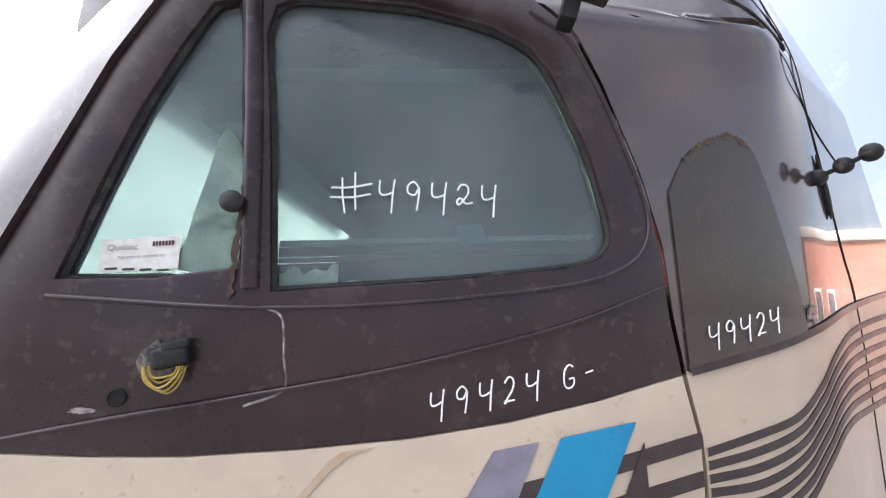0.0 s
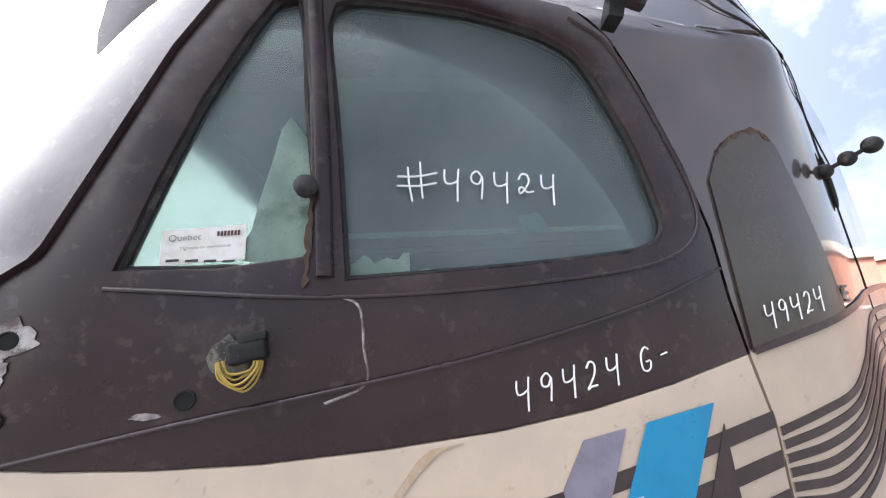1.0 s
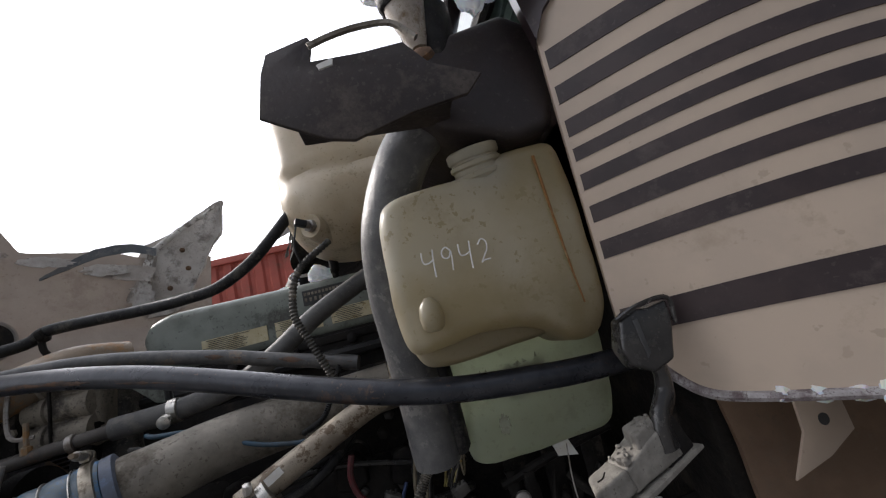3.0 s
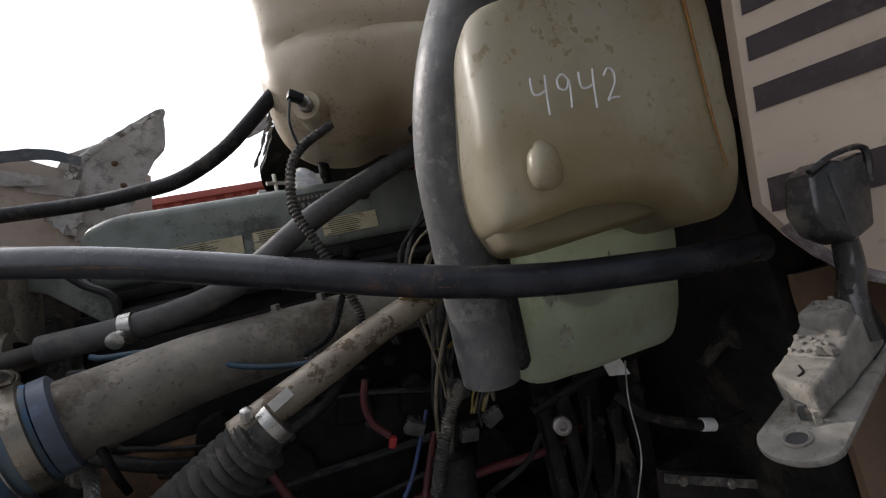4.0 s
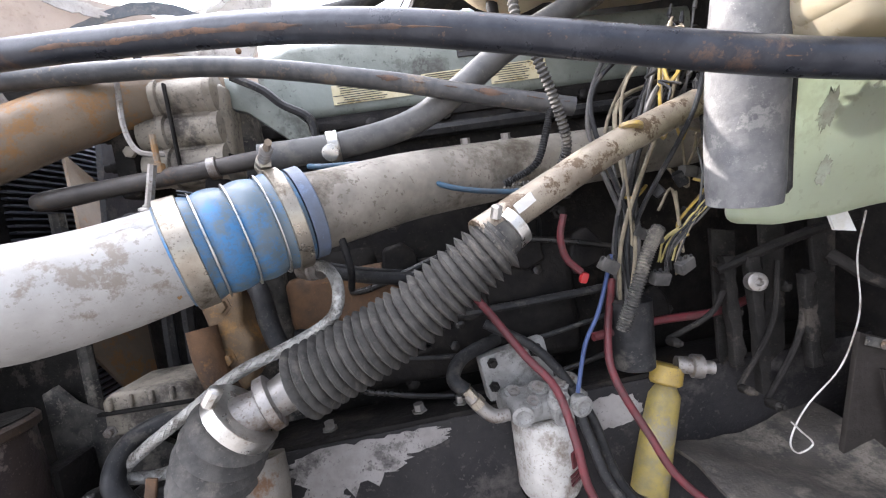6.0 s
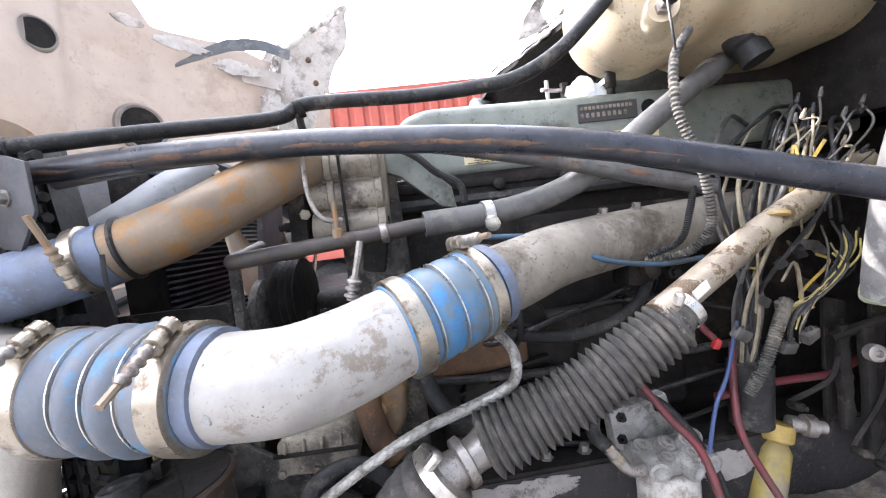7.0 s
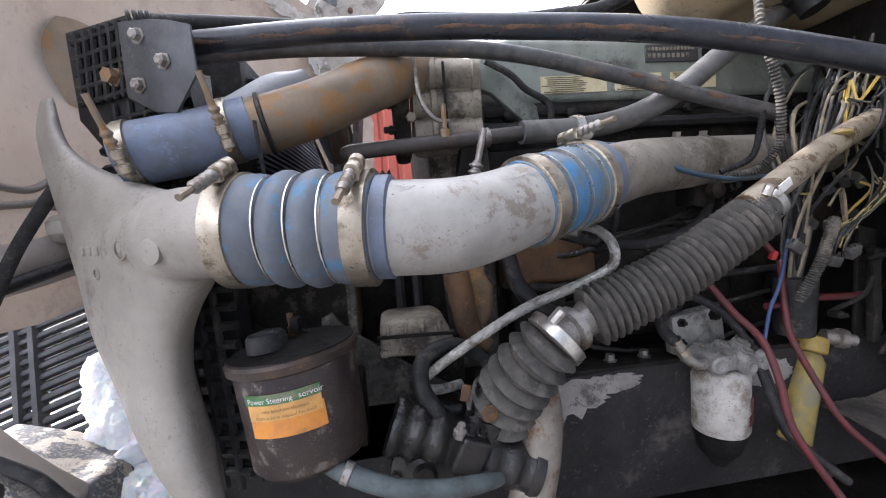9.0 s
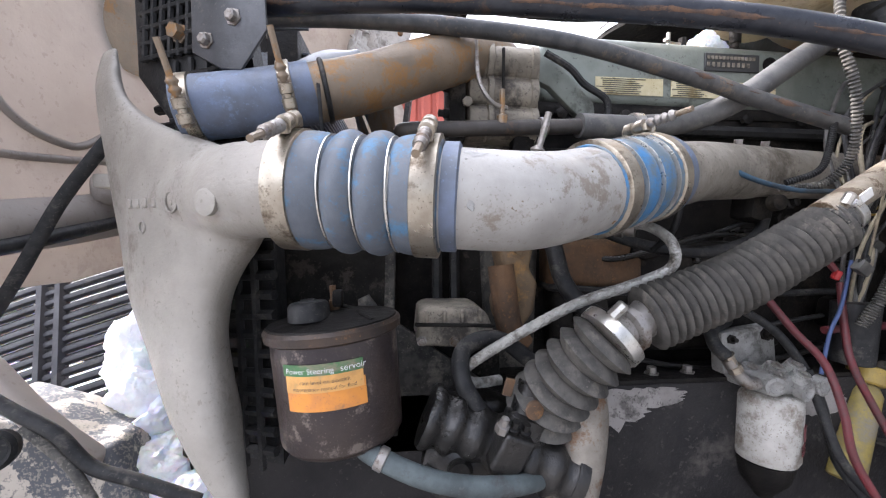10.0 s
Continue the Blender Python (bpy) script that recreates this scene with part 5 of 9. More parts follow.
def hood_latch():
    th = thing("hood_latch", (0.75, 0.50, 1.29), "dirty hood latch bracket with a black rubber catch", "hood latch")
    wet = mat("wet_black_rubber", (0.022, 0.021, 0.021), (0.036, 0.034, 0.032), 0.22, 0, 30, 0.6, (0.10, 0.09, 0.075), 0.30, 22, 0.25)
    catch = part("catch", roughen(bottle([(0.795, 1.450), (0.812, 1.458), (0.824, 1.455), (0.846, 1.458), (0.845, 1.440), (0.832, 1.405), (0.812, 1.398), (0.793, 1.408), (0.788, 1.425)], 0.484, 0.507, 0.004), 0.0012, 70), wet, th, "wet black rubber catch")
    # a dark inlay gives the catch's slot its shade
    part("slot", bottle([(0.806, 1.447), (0.811, 1.448), (0.812, 1.416), (0.808, 1.412)], 0.4825, 0.486, 0.0006), FLATDARK, catch)
    part("catch_lip", tube([(0.792, 0.485, 1.451), (0.815, 0.482, 1.459), (0.847, 0.485, 1.459), (0.848, 0.488, 1.435)], 0.0022, 18, 6), wet, catch)
    mud = mat("muddy_plastic", (0.25, 0.235, 0.205), (0.15, 0.138, 0.12), 0.7, 0, 40, 0.7, (0.09, 0.08, 0.065), 0.36, 22, 0.5)

    # l runs along the base plate, w across it, n up from it
    root, el, ew, en = Vector((0.706, 0.475, 1.303)), Vector((0.827, 0.227, 0.197)), Vector((0.222, -0.820, 0.014)), Vector((-0.194, -0.038, 0.858))

    def at(l, w, n):
        return root + el * l + ew * w + en * n

    def casting(low, high, bevel, rough_by, seed):
        """A cast block between a lower and an upper ring of (l, w, n), worn and uneven."""
        bm = bmesh.new()
        a, b = [[bm.verts.new(at(*p)) for p in ring] for ring in (low, high)]
        bm.faces.new(a[::-1])
        bm.faces.new(b)
        for k in range(len(a)):
            bm.faces.new((a[k], a[(k + 1) % len(a)], b[(k + 1) % len(a)], b[k]))
        bmesh.ops.recalc_face_normals(bm, faces=bm.faces)
        bmesh.ops.bevel(bm, geom=list(bm.edges), offset=bevel, segments=3, affect="EDGES", profile=0.5)
        bmesh.ops.triangulate(bm, faces=[f for f in bm.faces if len(f.verts) > 4])
        bmesh.ops.subdivide_edges(bm, edges=[e for e in bm.edges if e.calc_length() > 0.006], cuts=3, use_grid_fill=True)
        return roughen(bm, rough_by, 110, seed)

    def ring(pts, n):
        return [(l, w, n) for l, w in pts]
    front = [(0.034, -0.019), (0.0165, 0.013), (0.058, 0.015), (0.064, -0.020)]
    lower = part("lower_block", casting(ring([(0.031, -0.016), (0.017, 0.011), (0.060, 0.016), (0.064, -0.019)], 0.004), ring(front, 0.026), 0.003, 0.0008, 1.0), mud, th, "mud-caked latch body")
    upper = part("upper_block", casting(ring([(0.056, -0.019), (0.055, 0.015), (0.122, 0.020), (0.122, -0.016)], 0.002), [(0.060, -0.018, 0.026), (0.058, 0.013, 0.025), (0.120, 0.019, 0.036), (0.120, -0.015, 0.040)], 0.003, 0.0009, 2.0), mud, th, "mud-caked latch block")
    part("step", casting(ring([(0.090, -0.017), (0.080, 0.014), (0.120, 0.017), (0.122, -0.013)], 0.026), ring([(0.095, -0.016), (0.084, 0.012), (0.118, 0.015), (0.120, -0.012)], 0.043), 0.003, 0.0009, 3.0), mud, upper)
    rng = random.Random(12)
    for k in range(22):
        l, w = 0.062 + 0.020 * rng.random(), -0.015 + 0.026 * rng.random()
        r = 0.0012 + 0.0026 * rng.random() ** 2
        part("clod", roughen(lathe(at(l, w, 0.0275 + 0.12 * (l - 0.06)), en, [(-0.001, r), (r * 0.6, r * 0.85), (r, r * 0.3)], 8), r * 0.5, 260, k), mud, upper)
    for k in range(16):
        l, w = 0.100 + 0.018 * rng.random(), -0.010 + 0.024 * rng.random()
        r = 0.0008 + 0.0014 * rng.random()
        part("clod", roughen(lathe(at(l, w, 0.0432), en, [(-0.001, r), (r * 0.6, r * 0.85), (r, r * 0.3)], 8), r * 0.5, 260, k), mud, upper)
    for k in range(4):
        u = (k + 0.5) / 4
        part("tooth", box(at(0.0315 - 0.0145 * u, -0.014 + 0.024 * u, 0.0035), (0.0030, 0.0045, 0.012), pose(0, 0, 0, 0, -8, 45), 0.0008, 1), mud, lower)
    # the notch is a dark block, its shade painted, not cut
    part("notch", box(at(0.0235, -0.001, 0.006), (0.006, 0.007, 0.010), pose(0, 0, 0, 0, -8, 45), 0.0005, 1), FLATDARK, lower)
    part("scratch", tube([at(0.046, -0.004, 0.0262), at(0.038, 0.001, 0.0262), at(0.032, 0.0, 0.0262)], 0.0007, 8, 6), GRIME, lower)
    # the arm rises behind the blocks to the catch
    arm = tube([at(0.118, 0.010, 0.010), at(0.126, 0.010, 0.036), (0.822, 0.500, 1.380), (0.823, 0.497, 1.412)], lambda t: 0.0165 - 0.004 * t, 24, 14, 0.55)
    part("arm", roughen(arm, 0.0012, 60), wet, th, "wet dirty steel latch arm")
    part("web", casting(ring([(0.100, 0.012), (0.100, 0.018), (0.140, 0.018), (0.140, 0.012)], 0.0), [(0.116, 0.011, 0.050), (0.116, 0.017, 0.050), (0.134, 0.017, 0.052), (0.134, 0.011, 0.052)], 0.002, 0.0008, 4.0), GRIME, th)
    hole = [(0.0065 * math.cos(q * 0.524), 0.0052 * math.sin(q * 0.524)) for q in range(12)]
    nose = [(0.002 + 0.023 * -math.cos(q), 0.0245 * math.sin(q)) for q in [(-1.45 + 2.9 * i / 14) for i in range(15)]]
    plate = prism(nose + [(0.145, 0.0225), (0.145, -0.020)], lambda l, w, d: at(l, w, d), 0.005, 0.0014, [hole])
    foot = part("foot", roughen(plate, 0.0005, 80), mud, th, "mud-caked foot with a bolt hole")
    part("hole_rim", roughen(tube([at(0.0082 * math.cos(q * 0.524), 0.0072 * math.sin(q * 0.524), 0.0004) for q in range(13)], 0.0013, 48, 6), 0.0005, 160), mud, foot)
    # dark plug colours the bolt hole as if deep in shade
    part("hole_plug", lathe(at(0, 0, -0.0008), en, [(0, 0.0058), (0.0012, 0.0058)], 12), FLATDARK, foot)


hood_latch()

def air_canister():
    th = thing("air_canister", (0.34, 1.44, 1.64), "round black air canister behind the rocker cover", "canister")
    part("drum", lathe((0.30, 1.46, 1.70), (0.6, -0.2, 0.5), [(0, 0.05), (0.01, 0.085), (0.05, 0.09), (0.055, 0.094), (0.07, 0.094), (0.075, 0.088), (0.10, 0.06), (0.11, 0.02)], 32), BLACK, th)
    part("crossover_hose", tube([(0.20, 1.48, 1.70), (0.12, 1.46, 1.73), (0.06, 1.44, 1.70), (0.05, 1.42, 1.62)], 0.035, 20, 16), BLACK, th)
    part("linkage_bar", tube([(0.36, 1.10, 1.715), (0.40, 1.12, 1.717), (0.455, 1.10, 1.714)], 0.004, 8, 6), STEEL, th)
    part("linkage_pin", tube([(0.375, 1.11, 1.68), (0.375, 1.11, 1.735)], 0.004, 4, 6), CHROME, th)
    part("linkage_pin", tube([(0.415, 1.12, 1.68), (0.415, 1.12, 1.73)], 0.009, 4, 8), GRIME, th)


air_canister()
snow_lump("snow_lump", (0.44, 1.08, 1.694), (0.034, 0.025, 0.026), 21.0, "clump of snow on the rocker cover", "snow clumps on the rocker cover")
snow_lump("snow_lump", (0.335, 1.12, 1.688), (0.024, 0.02, 0.012), 25.0, "clump of snow on the rocker cover", "snow clumps on the rocker cover")
snow_lump("snow_lump", (0.29, 1.16, 1.686), (0.02, 0.02, 0.010), 29.0, "clump of snow on the rocker cover", "snow clumps on the rocker cover")


# ---- charge air line ----
def clamp(path_point, axis, r, parent, bolt=True, length=0.016, side=(0, -0.4, 1), turn=1, hue=STEEL):
    """A T-bolt band clamp round a hose."""
    axis = Vector(axis).normalized()
    p = Vector(path_point)
    band = part("band_clamp", lathe(p - axis * length / 2, axis, [(0, r), (0.001, r + 0.002), (length - 0.001, r + 0.002), (length, r)], 40), BRASSY, parent, "brassy steel band clamp")
    if bolt:
        s = Vector(side)
        s = (s - axis * s.dot(axis)).normalized()
        c = axis.cross(s) * turn
        q = p + s * (r + 0.010)
        part("trunnion", lathe(q - c * 0.014 - axis * 0, c, [(0, 0.006), (0.001, 0.008), (0.011, 0.008), (0.012, 0.005), (0.016, 0.005), (0.017, 0.008), (0.027, 0.008), (0.028, 0.006)], 12), BRASSY, band)
        for e in (-1, 1):
            part("bridge", box(q - s * 0.004 + c * 0.014 * e, (0.012, 0.010, 0.008), look((0, 0, 0), c).to_3x3().to_4x4(), 0.002), BRASSY, band)
        part("t_bolt", tube([q - c * 0.018, q + c * 0.072], 0.0036, 4, 8), RUST, band)
        part("spring", lathe(q + c * 0.016, c, [(0.0022 * k, 0.0066 if (k // 2) % 2 else 0.0046) for k in range(18 if hue is STEEL else 10)], 14), hue, band)
    return band


def ribbed(pts, r, ribs, depth, n):
    """A convoluted hose: swells between its ribs."""
    return tube(pts, lambda t: r + depth * abs(math.sin(math.pi * ribs * t)) ** 0.7, n, 26)


def convolute(t):
    """Radius along the lower hose: wide end cuffs and two narrow swells."""
    steps = (0.0, 0.31, 0.505, 0.71, 1.0)
    for a, b in zip(steps, steps[1:]):
        if t <= b:
            break
    swell = max(0.0, math.sin(math.pi * (t - a) / (b - a)))
    return 0.0535 + (0.0095 * swell ** 0.6 if 0.3 < a < 0.6 else 0.0070 * swell ** 0.35)


def charge_pipe():
    th = thing("charge_air_pipe", (-0.05, 0.72, 1.30), "white painted charge air elbow with blue silicone hoses", "intake pipe")
    part("elbow", tube([(-0.200, 0.705, 1.354), (-0.128, 0.697, 1.349), (-0.070, 0.698, 1.347), (-0.018, 0.723, 1.353), (0.028, 0.748, 1.3635), (0.055, 0.761, 1.369)], 0.0505, 40, 32), WHITE, th)
    part("lower_hose", tube([(-0.298, 0.7316, 1.3593), (-0.145, 0.7010, 1.3510)], convolute, 160, 32), BLUE, th, "dirty blue convoluted silicone hose")
    for t in (0.31, 0.505, 0.71):
        p = Vector((-0.298, 0.7316, 1.3593)).lerp(Vector((-0.145, 0.7010, 1.3510)), t)
        part("hose_ring", lathe(p - Vector((0.0015, 0, 0)), (0.98, -0.2, 0), [(0, 0.0535), (0.0006, 0.0585), (0.0020, 0.0585), (0.0026, 0.0535)], 40), CHROME, th)
    ax = Vector((0.165, -0.033, -0.008)).normalized()
    clamp((-0.290, 0.730, 1.359), ax, 0.0602, th, True, 0.024, (0, -0.5, 1))
    clamp((-0.158, 0.7037, 1.3517), ax, 0.0602, th, True, 0.024, (0, -0.6, 1))
    part("upper_hose", ribbed([(0.030, 0.750, 1.364), (0.142, 0.801, 1.389)], 0.0522, 4, 0.0035, 96), BLUE2, th, "blue convoluted silicone hose")
    for k in range(1, 4):
        p = Vector((0.030, 0.750, 1.364)).lerp(Vector((0.142, 0.801, 1.389)), k / 4)
        part("hose_ring", lathe(p, (0.892, 0.406, 0.199), [(0, 0.0515), (0.0006, 0.0565), (0.0020, 0.0565), (0.0026, 0.0515)], 40), CHROME, th)
    ax2 = Vector((0.112, 0.051, 0.025)).normalized()
    clamp((0.041, 0.755, 1.3665), ax2, 0.0562, th, False, 0.020)
    part("t_bolt", tube([(-0.017, 0.80, 1.405), (-0.008, 0.80, 1.435), (0.001, 0.80, 1.468)], 0.0045, 8, 8), STEEL, th)
    part("bolt_spring", lathe((-0.019, 0.80, 1.398), (0.28, 0, 1), [(0.0022 * k, 0.0095 if (k // 2) % 2 else 0.006) for k in range(14)], 12), STEEL, th)
    for p, a, r in (((-0.1433, 0.7007, 1.3509), ax, 0.0548), ((0.1432, 0.8016, 1.3893), ax2, 0.0535)):
        part("hose_end", lathe(Vector(p), a, [(0, r), (0.006, r), (0.014, r), (0.016, r - 0.004)], 36), BLUE3, th, "faded blue hose end")
    clamp((0.131, 0.796, 1.3865), ax2, 0.0562, th, True, 0.016, (0, 0.1, 1))
    # worn paint and scars on the elbow
    bend = [(-0.200, 0.705, 1.354), (-0.128, 0.697, 1.349), (-0.070, 0.698, 1.347), (-0.018, 0.723, 1.353), (0.028, 0.748, 1.3635), (0.055, 0.761, 1.369)]
    grey = mat("worn_primer", (0.24, 0.235, 0.225), (0.38, 0.37, 0.35), 0.6, 0.2, 50, 0.9, (0.12, 0.10, 0.08), 0.35, 35, 0.2)
    rub = spline(bend, 60)
    streak(rub[38:50], 0.0505, 0.75, 0.16, 2.0, "worn_patch", th, grey, 40)
    streak(rub[40:52], 0.0505, 0.35, 0.22, 6.5, "worn_patch", th, grey, 40)
    streak(rub[8:20], 0.0505, 0.95, 0.10, 3.3, "worn_patch", th, grey, 40)
    rng = random.Random(9)
    for k in range(16):
        i = rng.randrange(8, 56)
        a = rng.uniform(-0.9, 1.2)
        p, d = rub[i], (rub[i + 1] - rub[i - 1]).normalized()
        f = (Vector((0, -1, 0)) + d * d.y).normalized()
        n = math.cos(a) * f + math.sin(a) * d.cross(f) * (1 if d.cross(f).z > 0 else -1)
        r = 0.0009 + 0.0035 * rng.random() ** 3
        chip = lathe(p + n * 0.0497, n, [(0, r), (0.0011, r * 0.8)], 7)
        roughen(chip, r * 0.9, 300, k)
        part("paint_chip", chip, rng.choice([RUST, grey, grey]), th)


charge_pipe()


def manifold():
    th = thing("intake_manifold", (0.45, 0.95, 1.36), "grey aluminium intake manifold along the engine", "intake manifold")
    part("runner", tube([(0.118, 0.790, 1.384), (0.20, 0.838, 1.398), (0.30, 0.890, 1.412), (0.53, 0.970, 1.422), (0.80, 1.03, 1.428)], lambda t: 0.047 - 0.004 * t, 30, 28), MANI, th)
    for x, y, z in ((0.366, 0.918, 1.462), (0.430, 0.934, 1.464)):
        boss = part("boss", lathe((x, y, z - 0.02), (0, -0.2, 1), [(0, 0.017), (0.012, 0.013), (0.014, 0.012)], 14), MANI, th)
        part("bolt", lathe((x, y - 0.004, z - 0.003), (0, -0.2, 1), [(0, 0.010), (0.002, 0.010), (0.002, 0.007), (0.010, 0.007)], 6), STEEL, boss)
    part("bracket", box((0.42, 0.94, 1.36), (0.055, 0.04, 0.05), pose(0, 0, 0, 0, 10, 15), 0.008), DARK, th)
    part("eye", lathe((0.425, 0.905, 1.365), (0, -1, 0), [(0, 0.014), (0.014, 0.013), (0.016, 0.008)], 14), DARK, th)


manifold()


def upper_pipe():
    th = thing("turbo_outlet_pipe", (-0.25, 0.86, 1.46), "rust-stained steel charge pipe with a blue hose collar", "intake pipe")
    part("pipe", tube([(-0.33, 0.825, 1.482), (-0.232, 0.848, 1.512), (-0.155, 0.885, 1.552), (-0.095, 0.93, 1.586), (-0.035, 0.985, 1.612), (0.02, 1.05, 1.61)], lambda t: 0.0365 + 0.004 * t, 36, 28), RUST, th)
    part("hose_collar", tube([(-0.445, 0.812, 1.460), (-0.36, 0.822, 1.476), (-0.296, 0.832, 1.493)], 0.0385, 20, 28), BLUE3, th, "faded blue silicone hose collar")
    ax = Vector((0.15, 0.02, 0.033)).normalized()
    clamp((-0.432, 0.813, 1.462), ax, 0.0392, th, True, 0.015, (0.3, -0.95, -0.3), -1, RUST)
    clamp((-0.325, 0.828, 1.487), ax, 0.0392, th, True, 0.015, (0.3, -0.95, -0.3), -1, RUST)
    part("cable_tie", lathe((-0.285, 0.834, 1.495), ax, [(0, 0.038), (0.0015, 0.0405), (0.005, 0.0405), (0.0065, 0.038)], 30), BLACK, th)
    part("tie_tail", tube([(-0.283, 0.79, 1.490), (-0.280, 0.785, 1.46), (-0.278, 0.79, 1.42)], 0.0028, 10, 5, 0.4), BLACK, th)


upper_pipe()


def cooler_tank():
    th = thing("charge_cooler_tank", (-0.45, 0.82, 1.03), "cast aluminium end tank of the charge air cooler", "charge air cooler")

    def place(a, b, d):
        return Vector((a, 0.744 + 0.35 * (math.hypot(a + 0.40, 0.04) - (a + 0.40)) - d, b))
    left = [(0.99, -0.392), (1.035, -0.432), (1.11, -0.485), (1.19, -0.53), (1.26, -0.556), (1.34, -0.578), (1.40, -0.590), (1.46, -0.592), (1.52, -0.590), (1.555, -0.580)]
    right = [(0.99, -0.362), (1.06, -0.376), (1.139, -0.392), (1.19, -0.398), (1.24, -0.390), (1.275, -0.372), (1.30, -0.350), (1.33, -0.342), (1.39, -0.342), (1.41, -0.372), (1.422, -0.415), (1.44, -0.455), (1.452, -0.490), (1.475, -0.520), (1.50, -0.538), (1.555, -0.548)]

    def at(rows, z):
        for (z0, a0), (z1, a1) in zip(rows, rows[1:]):
            if z <= z1:
                break
        return a0 + (a1 - a0) * (z - z0) / (z1 - z0)

    bm = bmesh.new()
    rings = []
    n, m = 90, 40
    for i in range(n + 1):
        z = 0.99 + 0.565 * i / n
        zs = [z - 0.012, z - 0.006, z, z + 0.006, z + 0.012]
        xl, xr = sum(at(left, q) for q in zs) / 5, sum(at(right, q) for q in zs) / 5
        c, w = (xl + xr) / 2, (xr - xl) / 2
        end = min(1.0, 4 * i / n + 0.3, 8 * (1 - i / n) + 0.35)
        ring = []
        for k in range(m):
            a = 2 * math.pi * k / m
            x = c + w * math.copysign(abs(math.cos(a)) ** 0.75, math.cos(a))
            s = 0.5 * (1 + math.copysign(abs(math.sin(a)) ** 0.7, math.sin(a)))
            bend = 0.35 * (math.hypot(x + 0.40, 0.04) - (x + 0.40))
            ring.append(bm.verts.new((x, 0.744 + bend + (0.085 - 0.06 * max(0.0, min(1.0, (z - 1.40) / 0.08))) * s * end + 0.02 * (1 - end), z)))
        rings.append(ring)
    for a, b in zip(rings, rings[1:]):
        for k in range(m):
            bm.faces.new((a[k], a[(k + 1) % m], b[(k + 1) % m], b[k])).smooth = True
    bm.faces.new(rings[0][::-1])
    bm.faces.new(rings[-1])
    bmesh.ops.recalc_face_normals(bm, faces=bm.faces)
    roughen(bm, 0.0025, 12)
    tube_end = tube([(-0.480, 0.880, 1.350), (-0.435, 0.842, 1.354), (-0.390, 0.797, 1.359), (-0.345, 0.755, 1.361), (-0.280, 0.728, 1.359)], lambda t: 0.0512 + 0.016 * (1 - t) ** 2, 30, 40)
    casting = part("casting", join(bm, tube_end), ALU, th)
    blend = casting.modifiers.new("blend", "REMESH")
    blend.mode, blend.voxel_size, blend.use_smooth_shade = "VOXEL", 0.0045, True
    soften = casting.modifiers.new("soften", "SMOOTH")
    soften.factor, soften.iterations = 0.5, 14
    # raised casting marks
    def spot(x, y, z, d=0.0):
        return Vector((x, y, z)) + Vector((-0.56, -0.83, 0)) * d
    out = (-0.56, -0.83, 0)
    part("casting_disc", lathe(spot(-0.378, 0.717, 1.345, -0.003), (-0.45, -0.9, 0), [(0, 0.014), (0.0050, 0.014), (0.0058, 0.011)], 20), ALU, th)
    part("casting_ring", tube([spot(-0.436 + 0.0093 * math.cos(q * 0.524), 0.766 - 0.0063 * math.cos(q * 0.524), 1.348 + 0.0112 * math.sin(q * 0.524), 0.0003) for q in range(13)], 0.0014, 48, 6), ALU, th)
    part("casting_ring", tube([spot(-0.492 + 0.0055 * math.cos(q * 0.524), 0.810 - 0.0036 * math.cos(q * 0.524), 1.321 + 0.0066 * math.sin(q * 0.524), 0.0003) for q in range(13)], 0.0013, 48, 6), ALU, th)
    part("casting_mark", lathe(spot(-0.436, 0.766, 1.348, -0.003), out, [(0, 0.004), (0.0040, 0.0034)], 8), ALU, th)
    for x, y in ((-0.511, 0.821), (-0.498, 0.813), (-0.484, 0.804), (-0.468, 0.793)):
        part("casting_mark", box((x, y, 1.349), (0.0075, 0.0040, 0.011), pose(0, 0, 0, 0, 0, -34), 0.001, 1), ALU, th)
    part("lug", box(place(-0.60, 1.42, -0.03), (0.025, 0.03, 0.02), None, 0.004), ALU, th)
    part("lug", box(place(-0.592, 1.385, -0.03), (0.025, 0.03, 0.02), None, 0.004), ALU, th)


cooler_tank()


